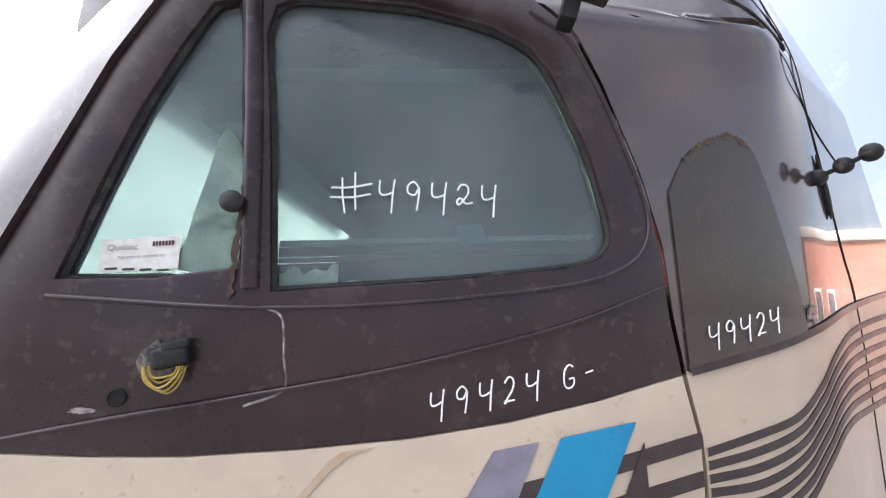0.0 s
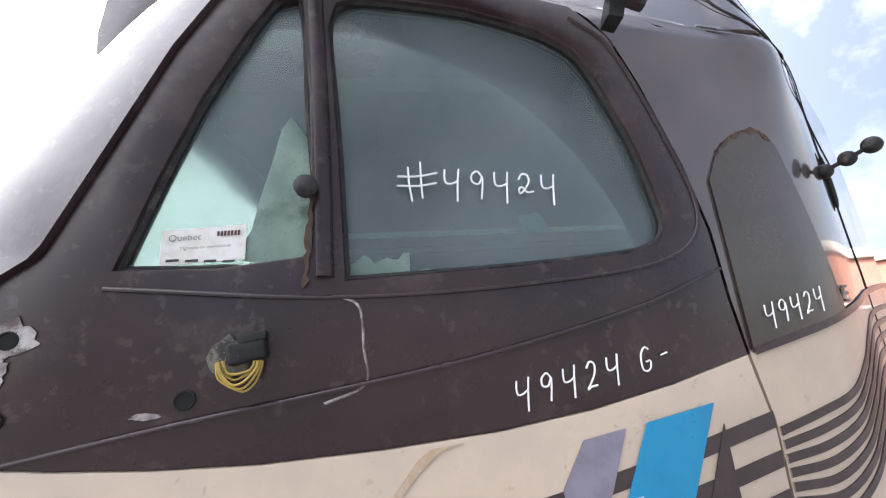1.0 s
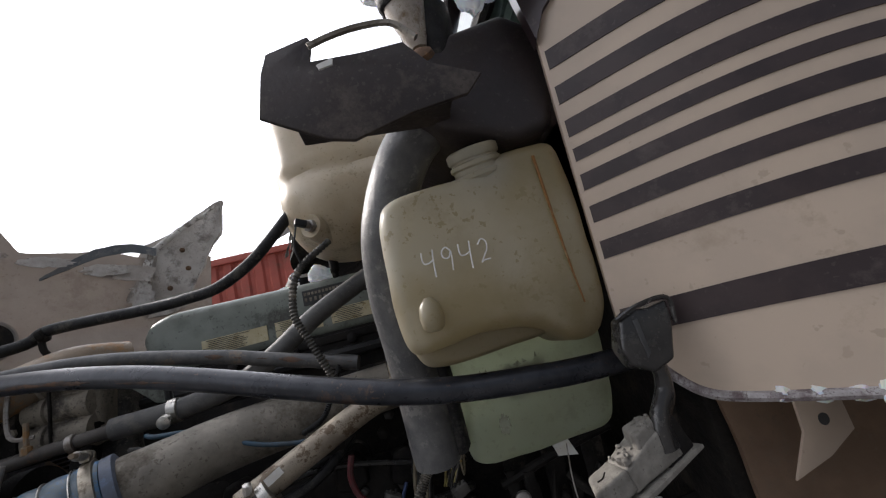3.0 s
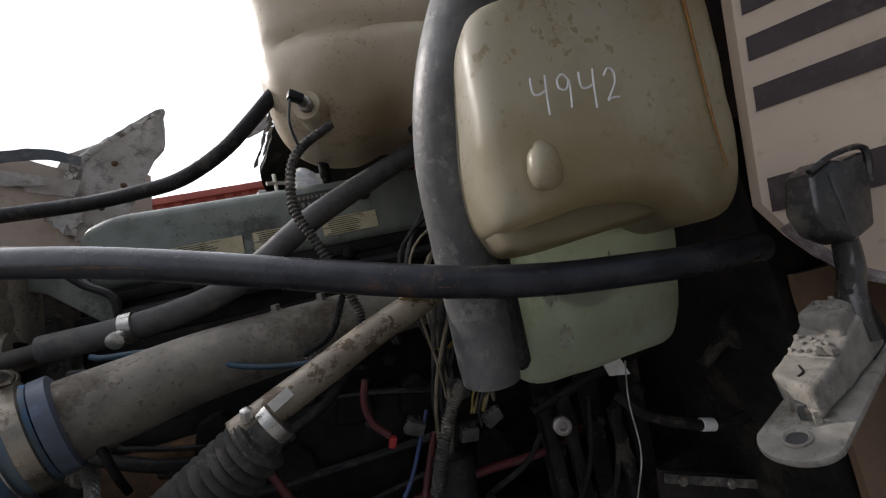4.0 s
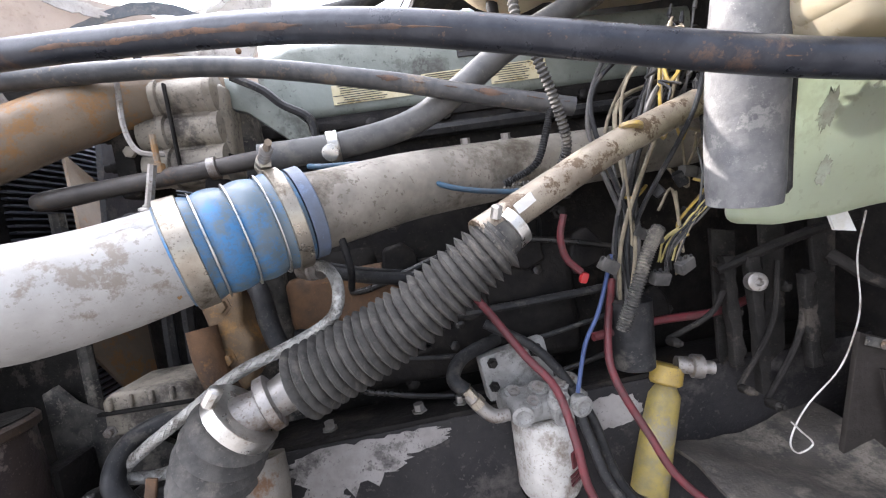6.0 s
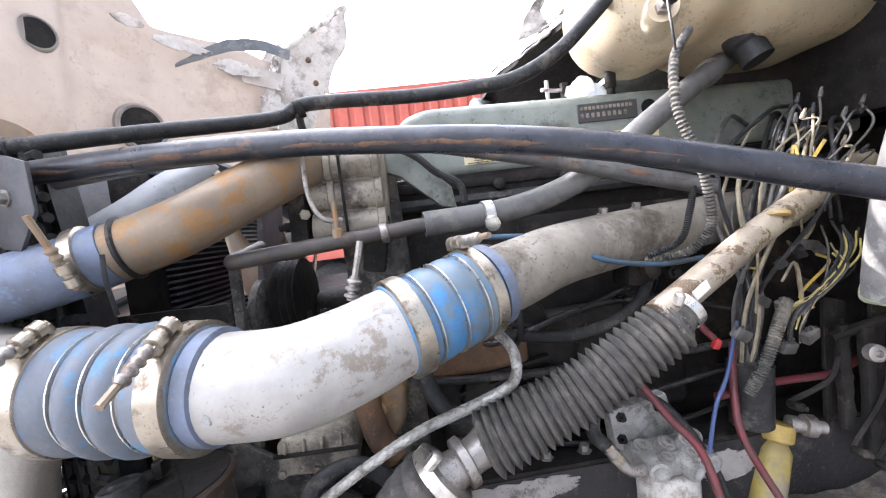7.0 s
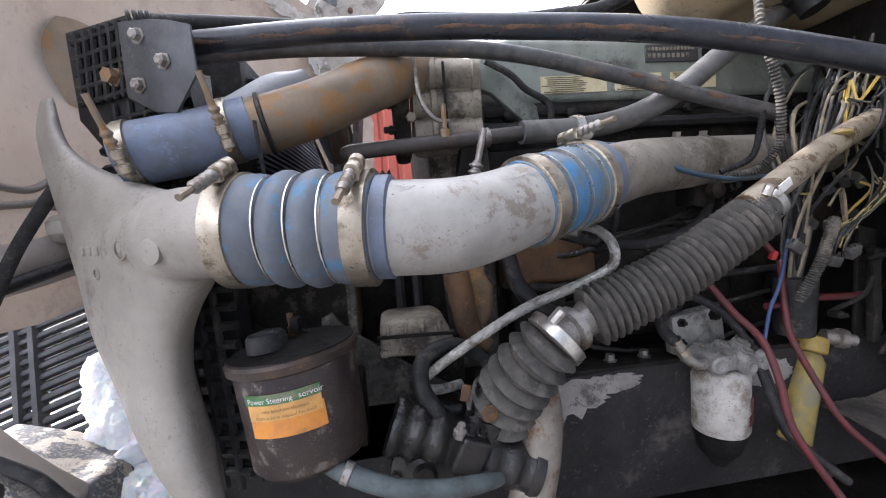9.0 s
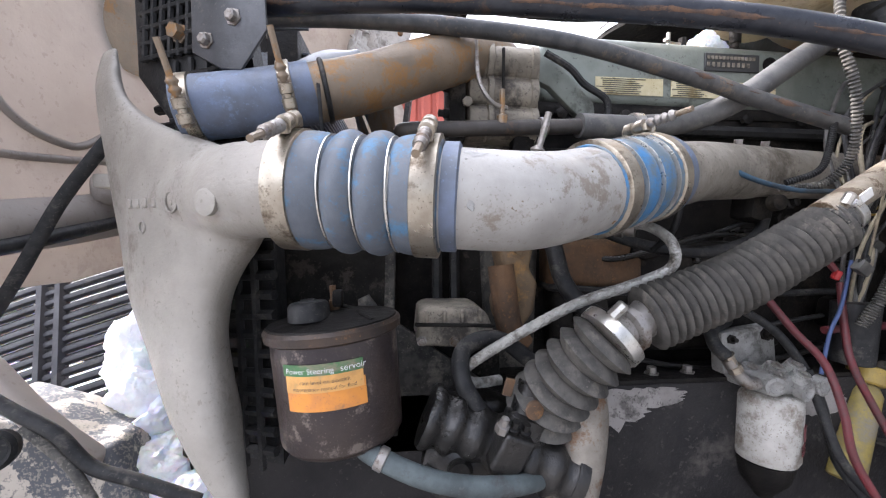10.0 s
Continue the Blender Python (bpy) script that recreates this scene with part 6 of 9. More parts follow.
def radiator_tank():
    th = thing("radiator_tank", (-0.46, 0.90, 1.05), "black ribbed plastic radiator side tank", "radiator")
    def face(a, b, d=0.0):
        return Vector((a, 0.845 + 0.45 * (-0.40 - a) - d, b))
    # back wall and a raised grid of ribs
    part("tank_wall", prism([(-0.56, 1.64), (-0.40, 1.645), (-0.36, 1.42), (-0.345, 1.00), (-0.43, 1.00), (-0.50, 1.42)], lambda a, b, d: face(a, b, d - 0.03), 0.05), BLACK, th)
    for k in range(24):
        z = 1.02 + 0.026 * k
        x0 = -0.44 if z < 1.4 else -0.53
        part("rib", tube([face(x0, z, -0.015), face(-0.35 - 0.03 * (z > 1.42), z + 0.006, -0.015)], 0.0070, 3, 6), BLACK, th)
    for x in (-0.42, -0.395, -0.37):
        part("rib", tube([face(x, 1.0, -0.012), face(x - 0.01, 1.3, -0.012), face(x - 0.03, 1.63, -0.012)], 0.0055, 8, 6), BLACK, th)
    part("tank_head", prism([(-0.552, 1.650), (-0.445, 1.650), (-0.398, 1.61), (-0.392, 1.42), (-0.455, 1.41), (-0.500, 1.47), (-0.548, 1.53)], lambda a, b, d: face(a, b, d + 0.006), 0.06, 0.004), BLACK, th)
    for k in range(6):
        part("rib", tube([face(-0.498 + 0.004 * k, 1.425 + 0.019 * k, 0.010), face(-0.402, 1.428 + 0.019 * k, 0.010)], 0.0036, 3, 6), BLACK, th)
    for k in range(4):
        part("rib", tube([face(-0.478 + 0.024 * k, 1.42, 0.010), face(-0.480 + 0.024 * k, 1.54, 0.010)], 0.0036, 3, 6), BLACK, th)
    # top plate with bolts
    plate = part("mounting_plate", prism([(-0.440, 1.625), (-0.392, 1.618), (-0.370, 1.612), (-0.340, 1.600), (-0.338, 1.545), (-0.372, 1.505), (-0.40, 1.51), (-0.440, 1.535)], lambda a, b, d: face(a, b, d + 0.035), 0.006, 0.001), PLATE, th, "dark grey steel mounting plate")
    for x, z in ((-0.412, 1.602), (-0.418, 1.545), (-0.380, 1.566)):
        part("bolt", lathe(face(x, z, 0.035), (-0.4, -1, 0), [(0, 0.0105), (0.002, 0.0105), (0.002, 0.0072), (0.008, 0.0072), (0.010, 0.005)], 6), STEEL, plate)
    part("bolt", lathe(face(-0.470, 1.572, 0.012), (-0.4, -1, 0), [(0, 0.013), (0.003, 0.013), (0.003, 0.010), (0.014, 0.010)], 6), RUST, th, "rusty hex bolt")
    for k in range(7):
        part("rib", tube([face(-0.53 + 0.014 * k, 1.545, 0.012), face(-0.525 + 0.014 * k, 1.64, 0.012)], 0.0040, 3, 6), BLACK, th)
    for k in range(5):
        part("rib", tube([face(-0.535, 1.548 + 0.02 * k, 0.012), face(-0.44, 1.553 + 0.02 * k, 0.012)], 0.0040, 3, 6), BLACK, th)


radiator_tank()


single("support_sheet", roughen(sheet(lambda u, v: Vector((-0.50 + 0.20 * u, 1.06 - 0.02 * u, 1.555 + 0.085 * v - 0.02 * u * v)), 14, 8, 0.004, (0, 1, 0)), 0.003, 18, 1.0), mat("grey_support_sheet", (0.25, 0.26, 0.275), (0.19, 0.197, 0.21), 0.5, 0.4, 20, 0.7, (0.13, 0.115, 0.10), 0.33, 14, 0.2), "dull grey sheet metal radiator support", "support panel")


def fan_shroud():
    th = thing("fan_shroud", (-0.30, 1.1, 1.0), "grey fan shroud and radiator core behind the cooler pipes", "fan shroud")
    pale = mat("pale_shroud_plastic", (0.25, 0.258, 0.268), (0.195, 0.20, 0.21), 0.5, 0, 14, 0.6, (0.15, 0.145, 0.14), 0.28, 10, 0.12)
    cone = [Vector((-0.455, 0.935, 1.525)), Vector((-0.375, 0.965, 1.572)), Vector((-0.315, 1.0, 1.618)), Vector((-0.272, 1.05, 1.640))]
    rim = [Vector((-0.435, 0.94, 1.490)), Vector((-0.345, 0.955, 1.512)), Vector((-0.290, 0.985, 1.560)), Vector((-0.250, 1.04, 1.625))]
    ca, cb = spline(cone, 20), spline(rim, 20)
    part("shroud_cone", sheet(lambda u, v: ca[int(round(u * 20))].lerp(cb[int(round(u * 20))], v) + Vector((0, -0.012, 0.004)) * math.sin(math.pi * v), 20, 8, 0.006, (0.3, 1, -0.3)), pale, th, "pale grey flared shroud collar")
    part("top_strip", prism([(-0.462, 1.622), (-0.315, 1.622), (-0.318, 1.606), (-0.455, 1.600)], lambda a, b, d: Vector((a, 0.905 - d, b)), 0.006, 0.001), PLATE, th, "grey steel strip with a hole")
    # uncut hole: its shade is this dark disc on the strip
    part("strip_hole", lathe((-0.372, 0.9065, 1.610), (0.1, -1, 0), [(0, 0.004), (0.0035, 0.004)], 12), FLATDARK, th)
    part("shroud_far", sheet(lambda u, v: Vector((-0.30 + 0.10 * v, 1.10 + 0.5 * u, 1.66 - 0.10 * u - 0.05 * v)), 8, 4, 0.006, (0, 0, -1)), pale, th)
    part("shroud_front", sheet(lambda u, v: Vector((-0.40 + 0.19 * u, 0.94 - 0.02 * u, 0.95 + 0.45 * v)), 8, 10, 0.008, (0.2, 1, 0)), GRIME, th)
    part("guard_plate", sheet(lambda u, v: Vector((-0.205 + 0.035 * v, 0.99 + 0.10 * u, 1.33 + 0.27 * v - 0.02 * u)), 4, 12, 0.008, (1, 0.2, 0)), PLATE, th)
    part("shroud_lip", tube([(-0.21, 0.93, 0.95), (-0.205, 0.925, 1.2), (-0.20, 0.925, 1.45)], 0.009, 14, 8), DUSTY, th)
    part("core", box((-0.38, 1.40, 1.28), (0.05, 0.80, 0.75), None, 0.004), DARK, th)
    fin = mat("blue_grey_fin", (0.16, 0.18, 0.21), (0.11, 0.12, 0.14), 0.4, 0.5, 30, 0.6)
    for k in range(64):
        part("fin", box((-0.350, 1.41, 0.93 + 0.011 * k), (0.012, 0.76, 0.0035), None, 0), fin, th)


fan_shroud()


def fan():
    th = thing("cooling_fan", (-0.16, 1.30, 1.30), "bronze-coloured cooling fan standing still", "fan")
    part("hub", lathe((-0.26, 1.30, 1.33), (1, 0, 0), [(0, 0.06), (0.02, 0.09), (0.05, 0.09), (0.06, 0.05)], 24), DARK, th)
    for k in range(8):
        a = k * math.pi / 4 + 0.3
        d = Vector((0, math.cos(a), math.sin(a)))
        c = Vector((0, -math.sin(a), math.cos(a)))
        part("blade", sheet(lambda u, v, d=d, c=c: Vector((-0.25 + 0.06 * v - 0.02 * u, 1.30, 1.33)) + d * (0.08 + 0.25 * u) + c * ((v - 0.5) * (0.09 + 0.09 * u)), 6, 4, 0.005, (1, 0, 0)), RUST, th)


fan()


def pulleys():
    th = thing("belt_pulleys", (-0.10, 1.0, 1.25), "black grooved crank and fan pulleys with belts", "pulley")
    part("pulley", lathe((-0.17, 1.02, 1.385), (1, -0.1, 0), [(0, 0.03), (0.004, 0.062), (0.010, 0.064), (0.016, 0.056), (0.022, 0.064), (0.028, 0.056), (0.034, 0.064), (0.040, 0.056), (0.046, 0.064), (0.05, 0.03)], 30), DARK, th)
    part("pulley", lathe((-0.20, 1.00, 1.37), (1, -0.1, 0), [(0, 0.045), (0.006, 0.055), (0.018, 0.055), (0.022, 0.03)], 30), DUSTY, th)
    for k in range(2):
        part("belt", tube([(-0.125 + 0.03 * k, 1.0, 1.36), (-0.125 + 0.03 * k, 0.98, 1.2), (-0.125 + 0.03 * k, 0.98, 0.95)], 0.009, 10, 6), BLACK, th)


pulleys()

# ---- engine ----
OILBLACK = mat("oily_black_metal", (0.012, 0.0115, 0.011), (0.024, 0.022, 0.02), 0.30, 0.2, 30, 0.7, (0.03, 0.026, 0.022), 0.28, 16, 0.5)


def engine():
    th = thing("diesel_engine", (0.45, 1.3, 0.9), "grimy inline diesel engine with a green rocker cover", "engine")
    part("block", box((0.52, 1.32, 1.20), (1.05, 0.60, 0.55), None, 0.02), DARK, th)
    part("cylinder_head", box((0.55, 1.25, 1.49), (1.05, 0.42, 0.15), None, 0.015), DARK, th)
    cover = part("rocker_cover", bottle([(0.055, 1.640), (0.075, 1.672), (0.12, 1.686), (0.98, 1.672), (1.0, 1.64), (1.0, 1.552), (0.075, 1.560)], 1.035, 1.42, 0.018), GREEN, th, "grey-green painted rocker cover")
    part("cover_flange", box((0.54, 1.06, 1.545), (0.97, 0.05, 0.018), None, 0.004), DARK, th)
    for k in range(8):
        part("flange_bolt", lathe((0.11 + 0.125 * k, 1.032, 1.535), (0, -1, 0.2), [(0, 0.011), (0.008, 0.011), (0.010, 0.007)], 8), DARK, th)
    part("head_rail", tube([(0.05, 1.03, 1.513), (0.9, 1.03, 1.508)], 0.012, 8, 8), BLACK, th)
    plate = part("maker_plate", box((0.455, 1.0335, 1.645), (0.115, 0.004, 0.034), None, 0.001, 1), FLATDARK, cover, "black maker's plate with raised bars")
    for r, n, h in ((1.653, 13, 0.006), (1.640, 9, 0.008)):
        for k in range(n):
            part("letter_bar", box((0.404 + k * 0.0079 * (13 / n) ** 0.75, 1.0305, r), (0.005, 0.002, h), None, 0), DUSTCAST, plate)
    part("maker_badge", lathe((0.535, 1.034, 1.645), (0, -1, 0), [(0, 0.014), (0.003, 0.014), (0.0035, 0.010)], 20), DARK, cover)
    for x0, w in ((0.178, 0.135), (0.33, 0.10), (0.45, 0.10)):
        lab = part("data_label", box((x0 + w / 2, 1.0335, 1.592), (w, 0.002, 0.032), None, 0), LABEL, cover, "yellowed printed data label")
        for r in range(8):
            part("print_line", box((x0 + w * (0.40 - 0.03 * ((r * 5) % 3)), 1.0320, 1.6052 - 0.0038 * r), (w * (0.66 - 0.06 * ((r * 7) % 4)), 0.0012, 0.0011), None, 0), FLATDARK, lab)
    # gear case and front accessories
    part("gear_case", bottle([(-0.055, 1.60), (0.05, 1.605), (0.06, 1.40), (0.05, 1.0), (-0.03, 1.0), (-0.05, 1.35)], 0.985, 1.5, 0.02), DUSTY, th)
    lug = mat("rust_stained_casting", (0.24, 0.16, 0.085), (0.15, 0.105, 0.065), 0.7, 0.15, 26, 0.9, (0.36, 0.20, 0.07), 0.36, 20, 0.4)
    pump = part("pump_bracket", roughen(bottle([(-0.035, 1.38), (0.018, 1.38), (0.022, 1.30), (0.012, 1.255), (0.028, 1.235), (0.022, 1.19), (0.002, 1.165), (-0.03, 1.17), (-0.042, 1.20), (-0.026, 1.24), (-0.038, 1.30)], 0.905, 0.97, 0.010), 0.003, 40), lug, th, "orange rust-stained pump bracket")
    for x, z in ((-0.012, 1.352), (-0.006, 1.29), (-0.012, 1.215), (-0.020, 1.185)):
        part("bolt", lathe((x, 0.906, z), (0, -1, 0.05), [(0, 0.013), (0.002, 0.013), (0.002, 0.009), (0.010, 0.009), (0.012, 0.005)], 6), lug, pump)
    part("foil_tag", box((-0.012, 0.9025, 1.325), (0.016, 0.002, 0.024), pose(0, 0, 0, 0, 4, 0), 0), PAPER, pump, "small pale foil tag")
    part("rear_rusty_casting", roughen(box((0.150, 0.995, 1.262), (0.17, 0.07, 0.085), None, 0.015, 3), 0.004, 30), RUSTY, th, "rust-streaked side casting")
    part("rusty_elbow", tube([(-0.035, 0.90, 1.265), (-0.03, 0.895, 1.22), (-0.02, 0.90, 1.17), (0.0, 0.90, 1.14)], 0.02, 14, 12), RUSTY, th)
    gear = part("gear_housing", roughen(bottle([(-0.165, 1.150), (-0.162, 1.200), (-0.150, 1.206), (-0.075, 1.204), (-0.060, 1.196), (-0.050, 1.170), (-0.052, 1.152), (-0.08, 1.146)], 0.875, 0.97, 0.006), 0.0015, 60), DUSTCAST, th, "dusty aluminium gear pump housing")
    part("seam", box((-0.108, 0.8735, 1.1805), (0.118, 0.006, 0.005), pose(0, 0, 0, 0, 2, 0), 0.001, 1), GRIME, gear)
    for k in range(4):
        part("rib", box((-0.150 + 0.026 * k, 0.8725, 1.194), (0.006, 0.008, 0.018), None, 0.002, 1), DUSTCAST, gear)
    for x, z in ((-0.157, 1.158), (-0.110, 1.156), (-0.064, 1.162)):
        part("bolt", lathe((x, 0.876, z), (0, -1, 0), [(0, 0.008), (0.002, 0.008), (0.002, 0.006), (0.008, 0.006)], 6), STEEL, gear)
    # pipework and bolts on the side of the block
    rng = random.Random(12)
    for k in range(5):
        z = 1.12 + 0.05 * k
        x0, x1 = 0.06 + 0.10 * rng.random(), 0.42 + 0.25 * rng.random()
        part("block_pipe", tube([(x0, 1.0, z + 0.03 * rng.random()), (x0 + 0.03, 0.955, z), ((x0 + x1) / 2, 0.945 + 0.02 * rng.random(), z + 0.09 * (rng.random() - 0.5)), (x1, 0.955, z + 0.12 * (rng.random() - 0.5)), (x1 + 0.03, 1.0, z - 0.02)], 0.0035 + 0.004 * rng.random(), 26, 8), rng.choice([BLACK, OILBLACK, OILBLACK]), th)
    for k in range(22):
        x, z = 0.08 + 0.62 * rng.random(), 1.10 + 0.28 * rng.random()
        part("block_bolt", lathe((x, 0.985, z), (0.1, -1, 0.1), [(0, 0.012), (0.012, 0.012), (0.014, 0.008), (0.022, 0.008), (0.024, 0.004)], 6), rng.choice([GRIME, OILBLACK, OILBLACK]), th)
    for k in range(6):
        x, z = 0.14 + 0.10 * k, 1.14 + 0.16 * rng.random()
        part("block_casting", roughen(bottle([(x - 0.03, z - 0.02), (x - 0.02, z + 0.03), (x + 0.01, z + 0.038), (x + 0.03, z + 0.015), (x + 0.035, z - 0.02), (x, z - 0.032)], 0.955, 1.0, 0.006), 0.003, 40, k), rng.choice([GRIME, OILBLACK, DARK]), th)
    part("oil_cooler", box((0.30, 1.0, 1.20), (0.45, 0.06, 0.20), None, 0.02, 3), DARK, th)
    for k in range(5):
        part("cooling_fin", box((0.19, 0.965, 1.15 + 0.018 * k), (0.16, 0.02, 0.005), pose(0, 0, 0, 0, -8, 0), 0), DARK, th)
    # dark box added to block bright ground showing under the pipe
    part("gap_block", box((-0.10, 1.25, 1.14), (0.20, 0.42, 0.48), None, 0.03, 3), DARK, th)
    part("front_lower_case", box((0.06, 1.12, 1.16), (0.30, 0.22, 0.36), None, 0.03, 3), GRIME, th)
    for k in range(10):
        part("case_bolt", lathe((-0.06 + 0.085 * (k % 5), 1.008, 1.05 + 0.15 * (k // 5)), (0, -1, 0), [(0, 0.010), (0.006, 0.010), (0.008, 0.006)], 6), GRIME, th)
    part("sump", box((0.5, 1.35, 0.83), (0.9, 0.4, 0.25), None, 0.03, 3), DARK, th)
    return th


engine()


def alternator():
    th = thing("alternator", (0.0, 0.93, 1.43), "dusty brown-grey alternator on the engine front", "alternator")
    part("housing", roughen(box((-0.02, 0.985, 1.535), (0.115, 0.10, 0.14), pose(0, 0, 0, 0, 3, 0), 0.018, 3), 0.003, 40), DUSTCAST, th)
    for k, (z, r) in enumerate(((1.588, 0.026), (1.540, 0.024), (1.492, 0.026))):
        part("barrel", lathe((-0.082, 0.945, z), (1, 0.0, -0.03), [(0, r * 0.6), (0.003, r), (0.03, r), (0.032, r + 0.004), (0.04, r + 0.004), (0.042, r), (0.10, r), (0.102, r + 0.003), (0.112, r + 0.003), (0.115, r * 0.5)], 22), DUSTCAST, th)
    part("flange", roughen(box((-0.098, 0.965, 1.535), (0.028, 0.09, 0.16), None, 0.008), 0.003, 30), GRIME, th)
    part("seam", box((-0.028, 0.9185, 1.54), (0.004, 0.006, 0.12), None, 0.001, 1), GRIME, th)
    for k, (y, z, n) in enumerate(((0.93, 1.572, 0.030), (0.935, 1.556, 0.045), (0.93, 1.540, 0.050), (0.93, 1.50, 0.02), (0.925, 1.605, 0.015))):
        part("stud", lathe((-0.108, y, z), (-1, -0.1, 0.02), [(0, 0.0075), (0.012, 0.0075), (0.013, 0.0055), (n, 0.0055), (n + 0.001, 0.003)], 10), GRIME, th)
    for y, z in ((0.918, 1.612), (0.917, 1.565), (0.917, 1.515), (0.918, 1.47)):
        part("flange_bolt", lathe((-0.085, y, z), (0, -1, 0), [(0, 0.008), (0.006, 0.008), (0.008, 0.005)], 6), DUSTCAST, th)
    part("arm", prism([(0.035, 1.615), (0.075, 1.60), (0.14, 1.535), (0.145, 1.50), (0.12, 1.505), (0.06, 1.56), (0.035, 1.57)], lambda a, b, d: Vector((a, 0.96 - d, b)), 0.02, 0.004), GREEN, th, "grey-green bracket arm")
    part("loom", tube([(0.05, 0.95, 1.61), (0.09, 0.945, 1.585), (0.115, 0.945, 1.56), (0.15, 0.94, 1.535), (0.155, 0.94, 1.505)], 0.006, 24, 8), BLACK, th)
    part("bracket", box((0.01, 0.945, 1.46), (0.035, 0.03, 0.09), pose(0, 0, 0, 0, 12, 0), 0.006), DARK, th)
    part("sense_line", tube([(-0.075, 0.90, 1.60), (-0.072, 0.89, 1.54), (-0.055, 0.88, 1.505), (-0.03, 0.89, 1.50)], 0.0035, 16, 6), STEEL, th)
    part("stud", lathe((-0.038, 0.885, 1.475), (0, 0, 1), [(0, 0.008), (0.012, 0.008), (0.014, 0.004), (0.05, 0.004)], 8), RUST, th)


alternator()


HOSE = mat("dusty_grey_hose", (0.075, 0.074, 0.073), (0.11, 0.107, 0.102), 0.6, 0, 40, 0.7, (0.15, 0.14, 0.125), 0.30, 22, 0.2)


def coolant_hose():
    th = thing("coolant_hose", (0.2, 0.9, 1.45), "black coolant hose with a bright clamp running to the tank", "hose")
    part("steel_tube", tube([(-0.165, 0.95, 1.475), (-0.185, 0.90, 1.462), (-0.174, 0.88, 1.461), (-0.10, 0.885, 1.466), (0.10, 0.898, 1.479)], 0.0115, 30, 14), mat("brown_grey_tube", (0.075, 0.066, 0.058), (0.05, 0.044, 0.04), 0.5, 0.3, 30, 0.8, (0.14, 0.085, 0.05), 0.26, 22, 0.2), th, "brown-grey steel tube")
    part("rubber_hose", tube([(0.085, 0.897, 1.479), (0.194, 0.908, 1.483), (0.287, 0.918, 1.500), (0.36, 0.908, 1.532), (0.446, 0.915, 1.587), (0.56, 0.96, 1.650), (0.70, 1.01, 1.722)], 0.0185, 50, 16), HOSE, th)
    part("band_clamp", lathe((0.174, 0.905, 1.482), (1, 0.1, 0.05), [(0, 0.019), (0.001, 0.021), (0.015, 0.021), (0.016, 0.019)], 24), CHROME, th)
    part("clamp_screw", lathe((0.181, 0.878, 1.470), (0, -1, -0.3), [(0, 0.011), (0.010, 0.011), (0.012, 0.006)], 12), CHROME, th)
    part("support_clip", lathe((0.02, 0.892, 1.473), (1, 0.1, 0.1), [(0, 0.0125), (0.001, 0.015), (0.011, 0.015), (0.012, 0.0125)], 16), STEEL, th)
    part("tank_clamp", lathe((0.615, 0.985, 1.678), (0.85, 0.3, 0.5), [(0, 0.019), (0.001, 0.022), (0.007, 0.022), (0.008, 0.019), (0.012, 0.019), (0.013, 0.022), (0.019, 0.022), (0.02, 0.019)], 20), STEEL, th)


coolant_hose()


def braided_hose():
    th = thing("braided_hose", (0.05, 0.78, 1.11), "grey steel-braided hose looping under the elbow", "hose")
    pts = [(0.128, 0.86, 1.322), (0.154, 0.832, 1.326), (0.172, 0.800, 1.304), (0.164, 0.785, 1.272), (0.122, 0.792, 1.250), (0.045, 0.798, 1.224), (-0.022, 0.812, 1.186), (-0.080, 0.815, 1.152), (-0.108, 0.815, 1.130), (-0.09, 0.82, 1.115), (-0.05, 0.84, 1.11)]
    wire = mat("steel_braid", (0.40, 0.39, 0.36), (0.26, 0.25, 0.23), 0.45, 0.5, 60, 0.8, (0.13, 0.115, 0.095), 0.33, 30, 0.2)
    hose = part("hose", tube(pts, 0.0066, 80, 12), wire, th)
    n = 300
    line = spline(pts, n)
    ups, up = [], None
    for k in range(n + 1):
        d = (line[min(k + 1, n)] - line[max(k - 1, 0)]).normalized()
        up = d.orthogonal().normalized() if up is None else (up - d * up.dot(d)).normalized()
        ups.append((up, d.cross(up)))
    for way in (-1, 1):
        for strand in range(7):
            coil = []
            for k in range(n + 1):
                a = way * k * 0.20 + strand * 2 * math.pi / 7
                coil.append(line[k] + 0.0063 * (math.cos(a) * ups[k][0] + math.sin(a) * ups[k][1]))
            part("strand", tube(coil, 0.0009, n, 4), wire, hose)
    part("end_fitting", lathe((0.118, 0.87, 1.324), (0.7, -0.6, -0.1), [(0, 0.012), (0.012, 0.012), (0.014, 0.0135), (0.024, 0.0135), (0.026, 0.011), (0.04, 0.011)], 12), STEEL, th, "steel hose fitting")


braided_hose()
single("black_hose", tube([(0.03, 0.93, 1.32), (0.048, 0.905, 1.298), (0.060, 0.89, 1.243), (0.085, 0.87, 1.205), (0.13, 0.86, 1.18)], 0.0135, 24, 12), BLACK, "black rubber hose beside the oil cooler", "hose")
return_hose = thing("return_hose", (-0.10, 0.74, 1.0), "faded teal-grey power steering return hose", "hose")
part("hose", tube([(-0.235, 0.75, 1.082), (-0.219, 0.742, 1.068), (-0.168, 0.73, 1.047), (-0.115, 0.73, 1.032), (-0.051, 0.742, 1.022), (0.0, 0.78, 1.012), (0.03, 0.83, 1.03)], 0.0118, 40, 14), mat("faded_teal_hose", (0.050, 0.062, 0.064), (0.085, 0.105, 0.108), 0.6, 0, 30, 0.7, (0.05, 0.05, 0.05), 0.4, 18, 0.2), return_hose)
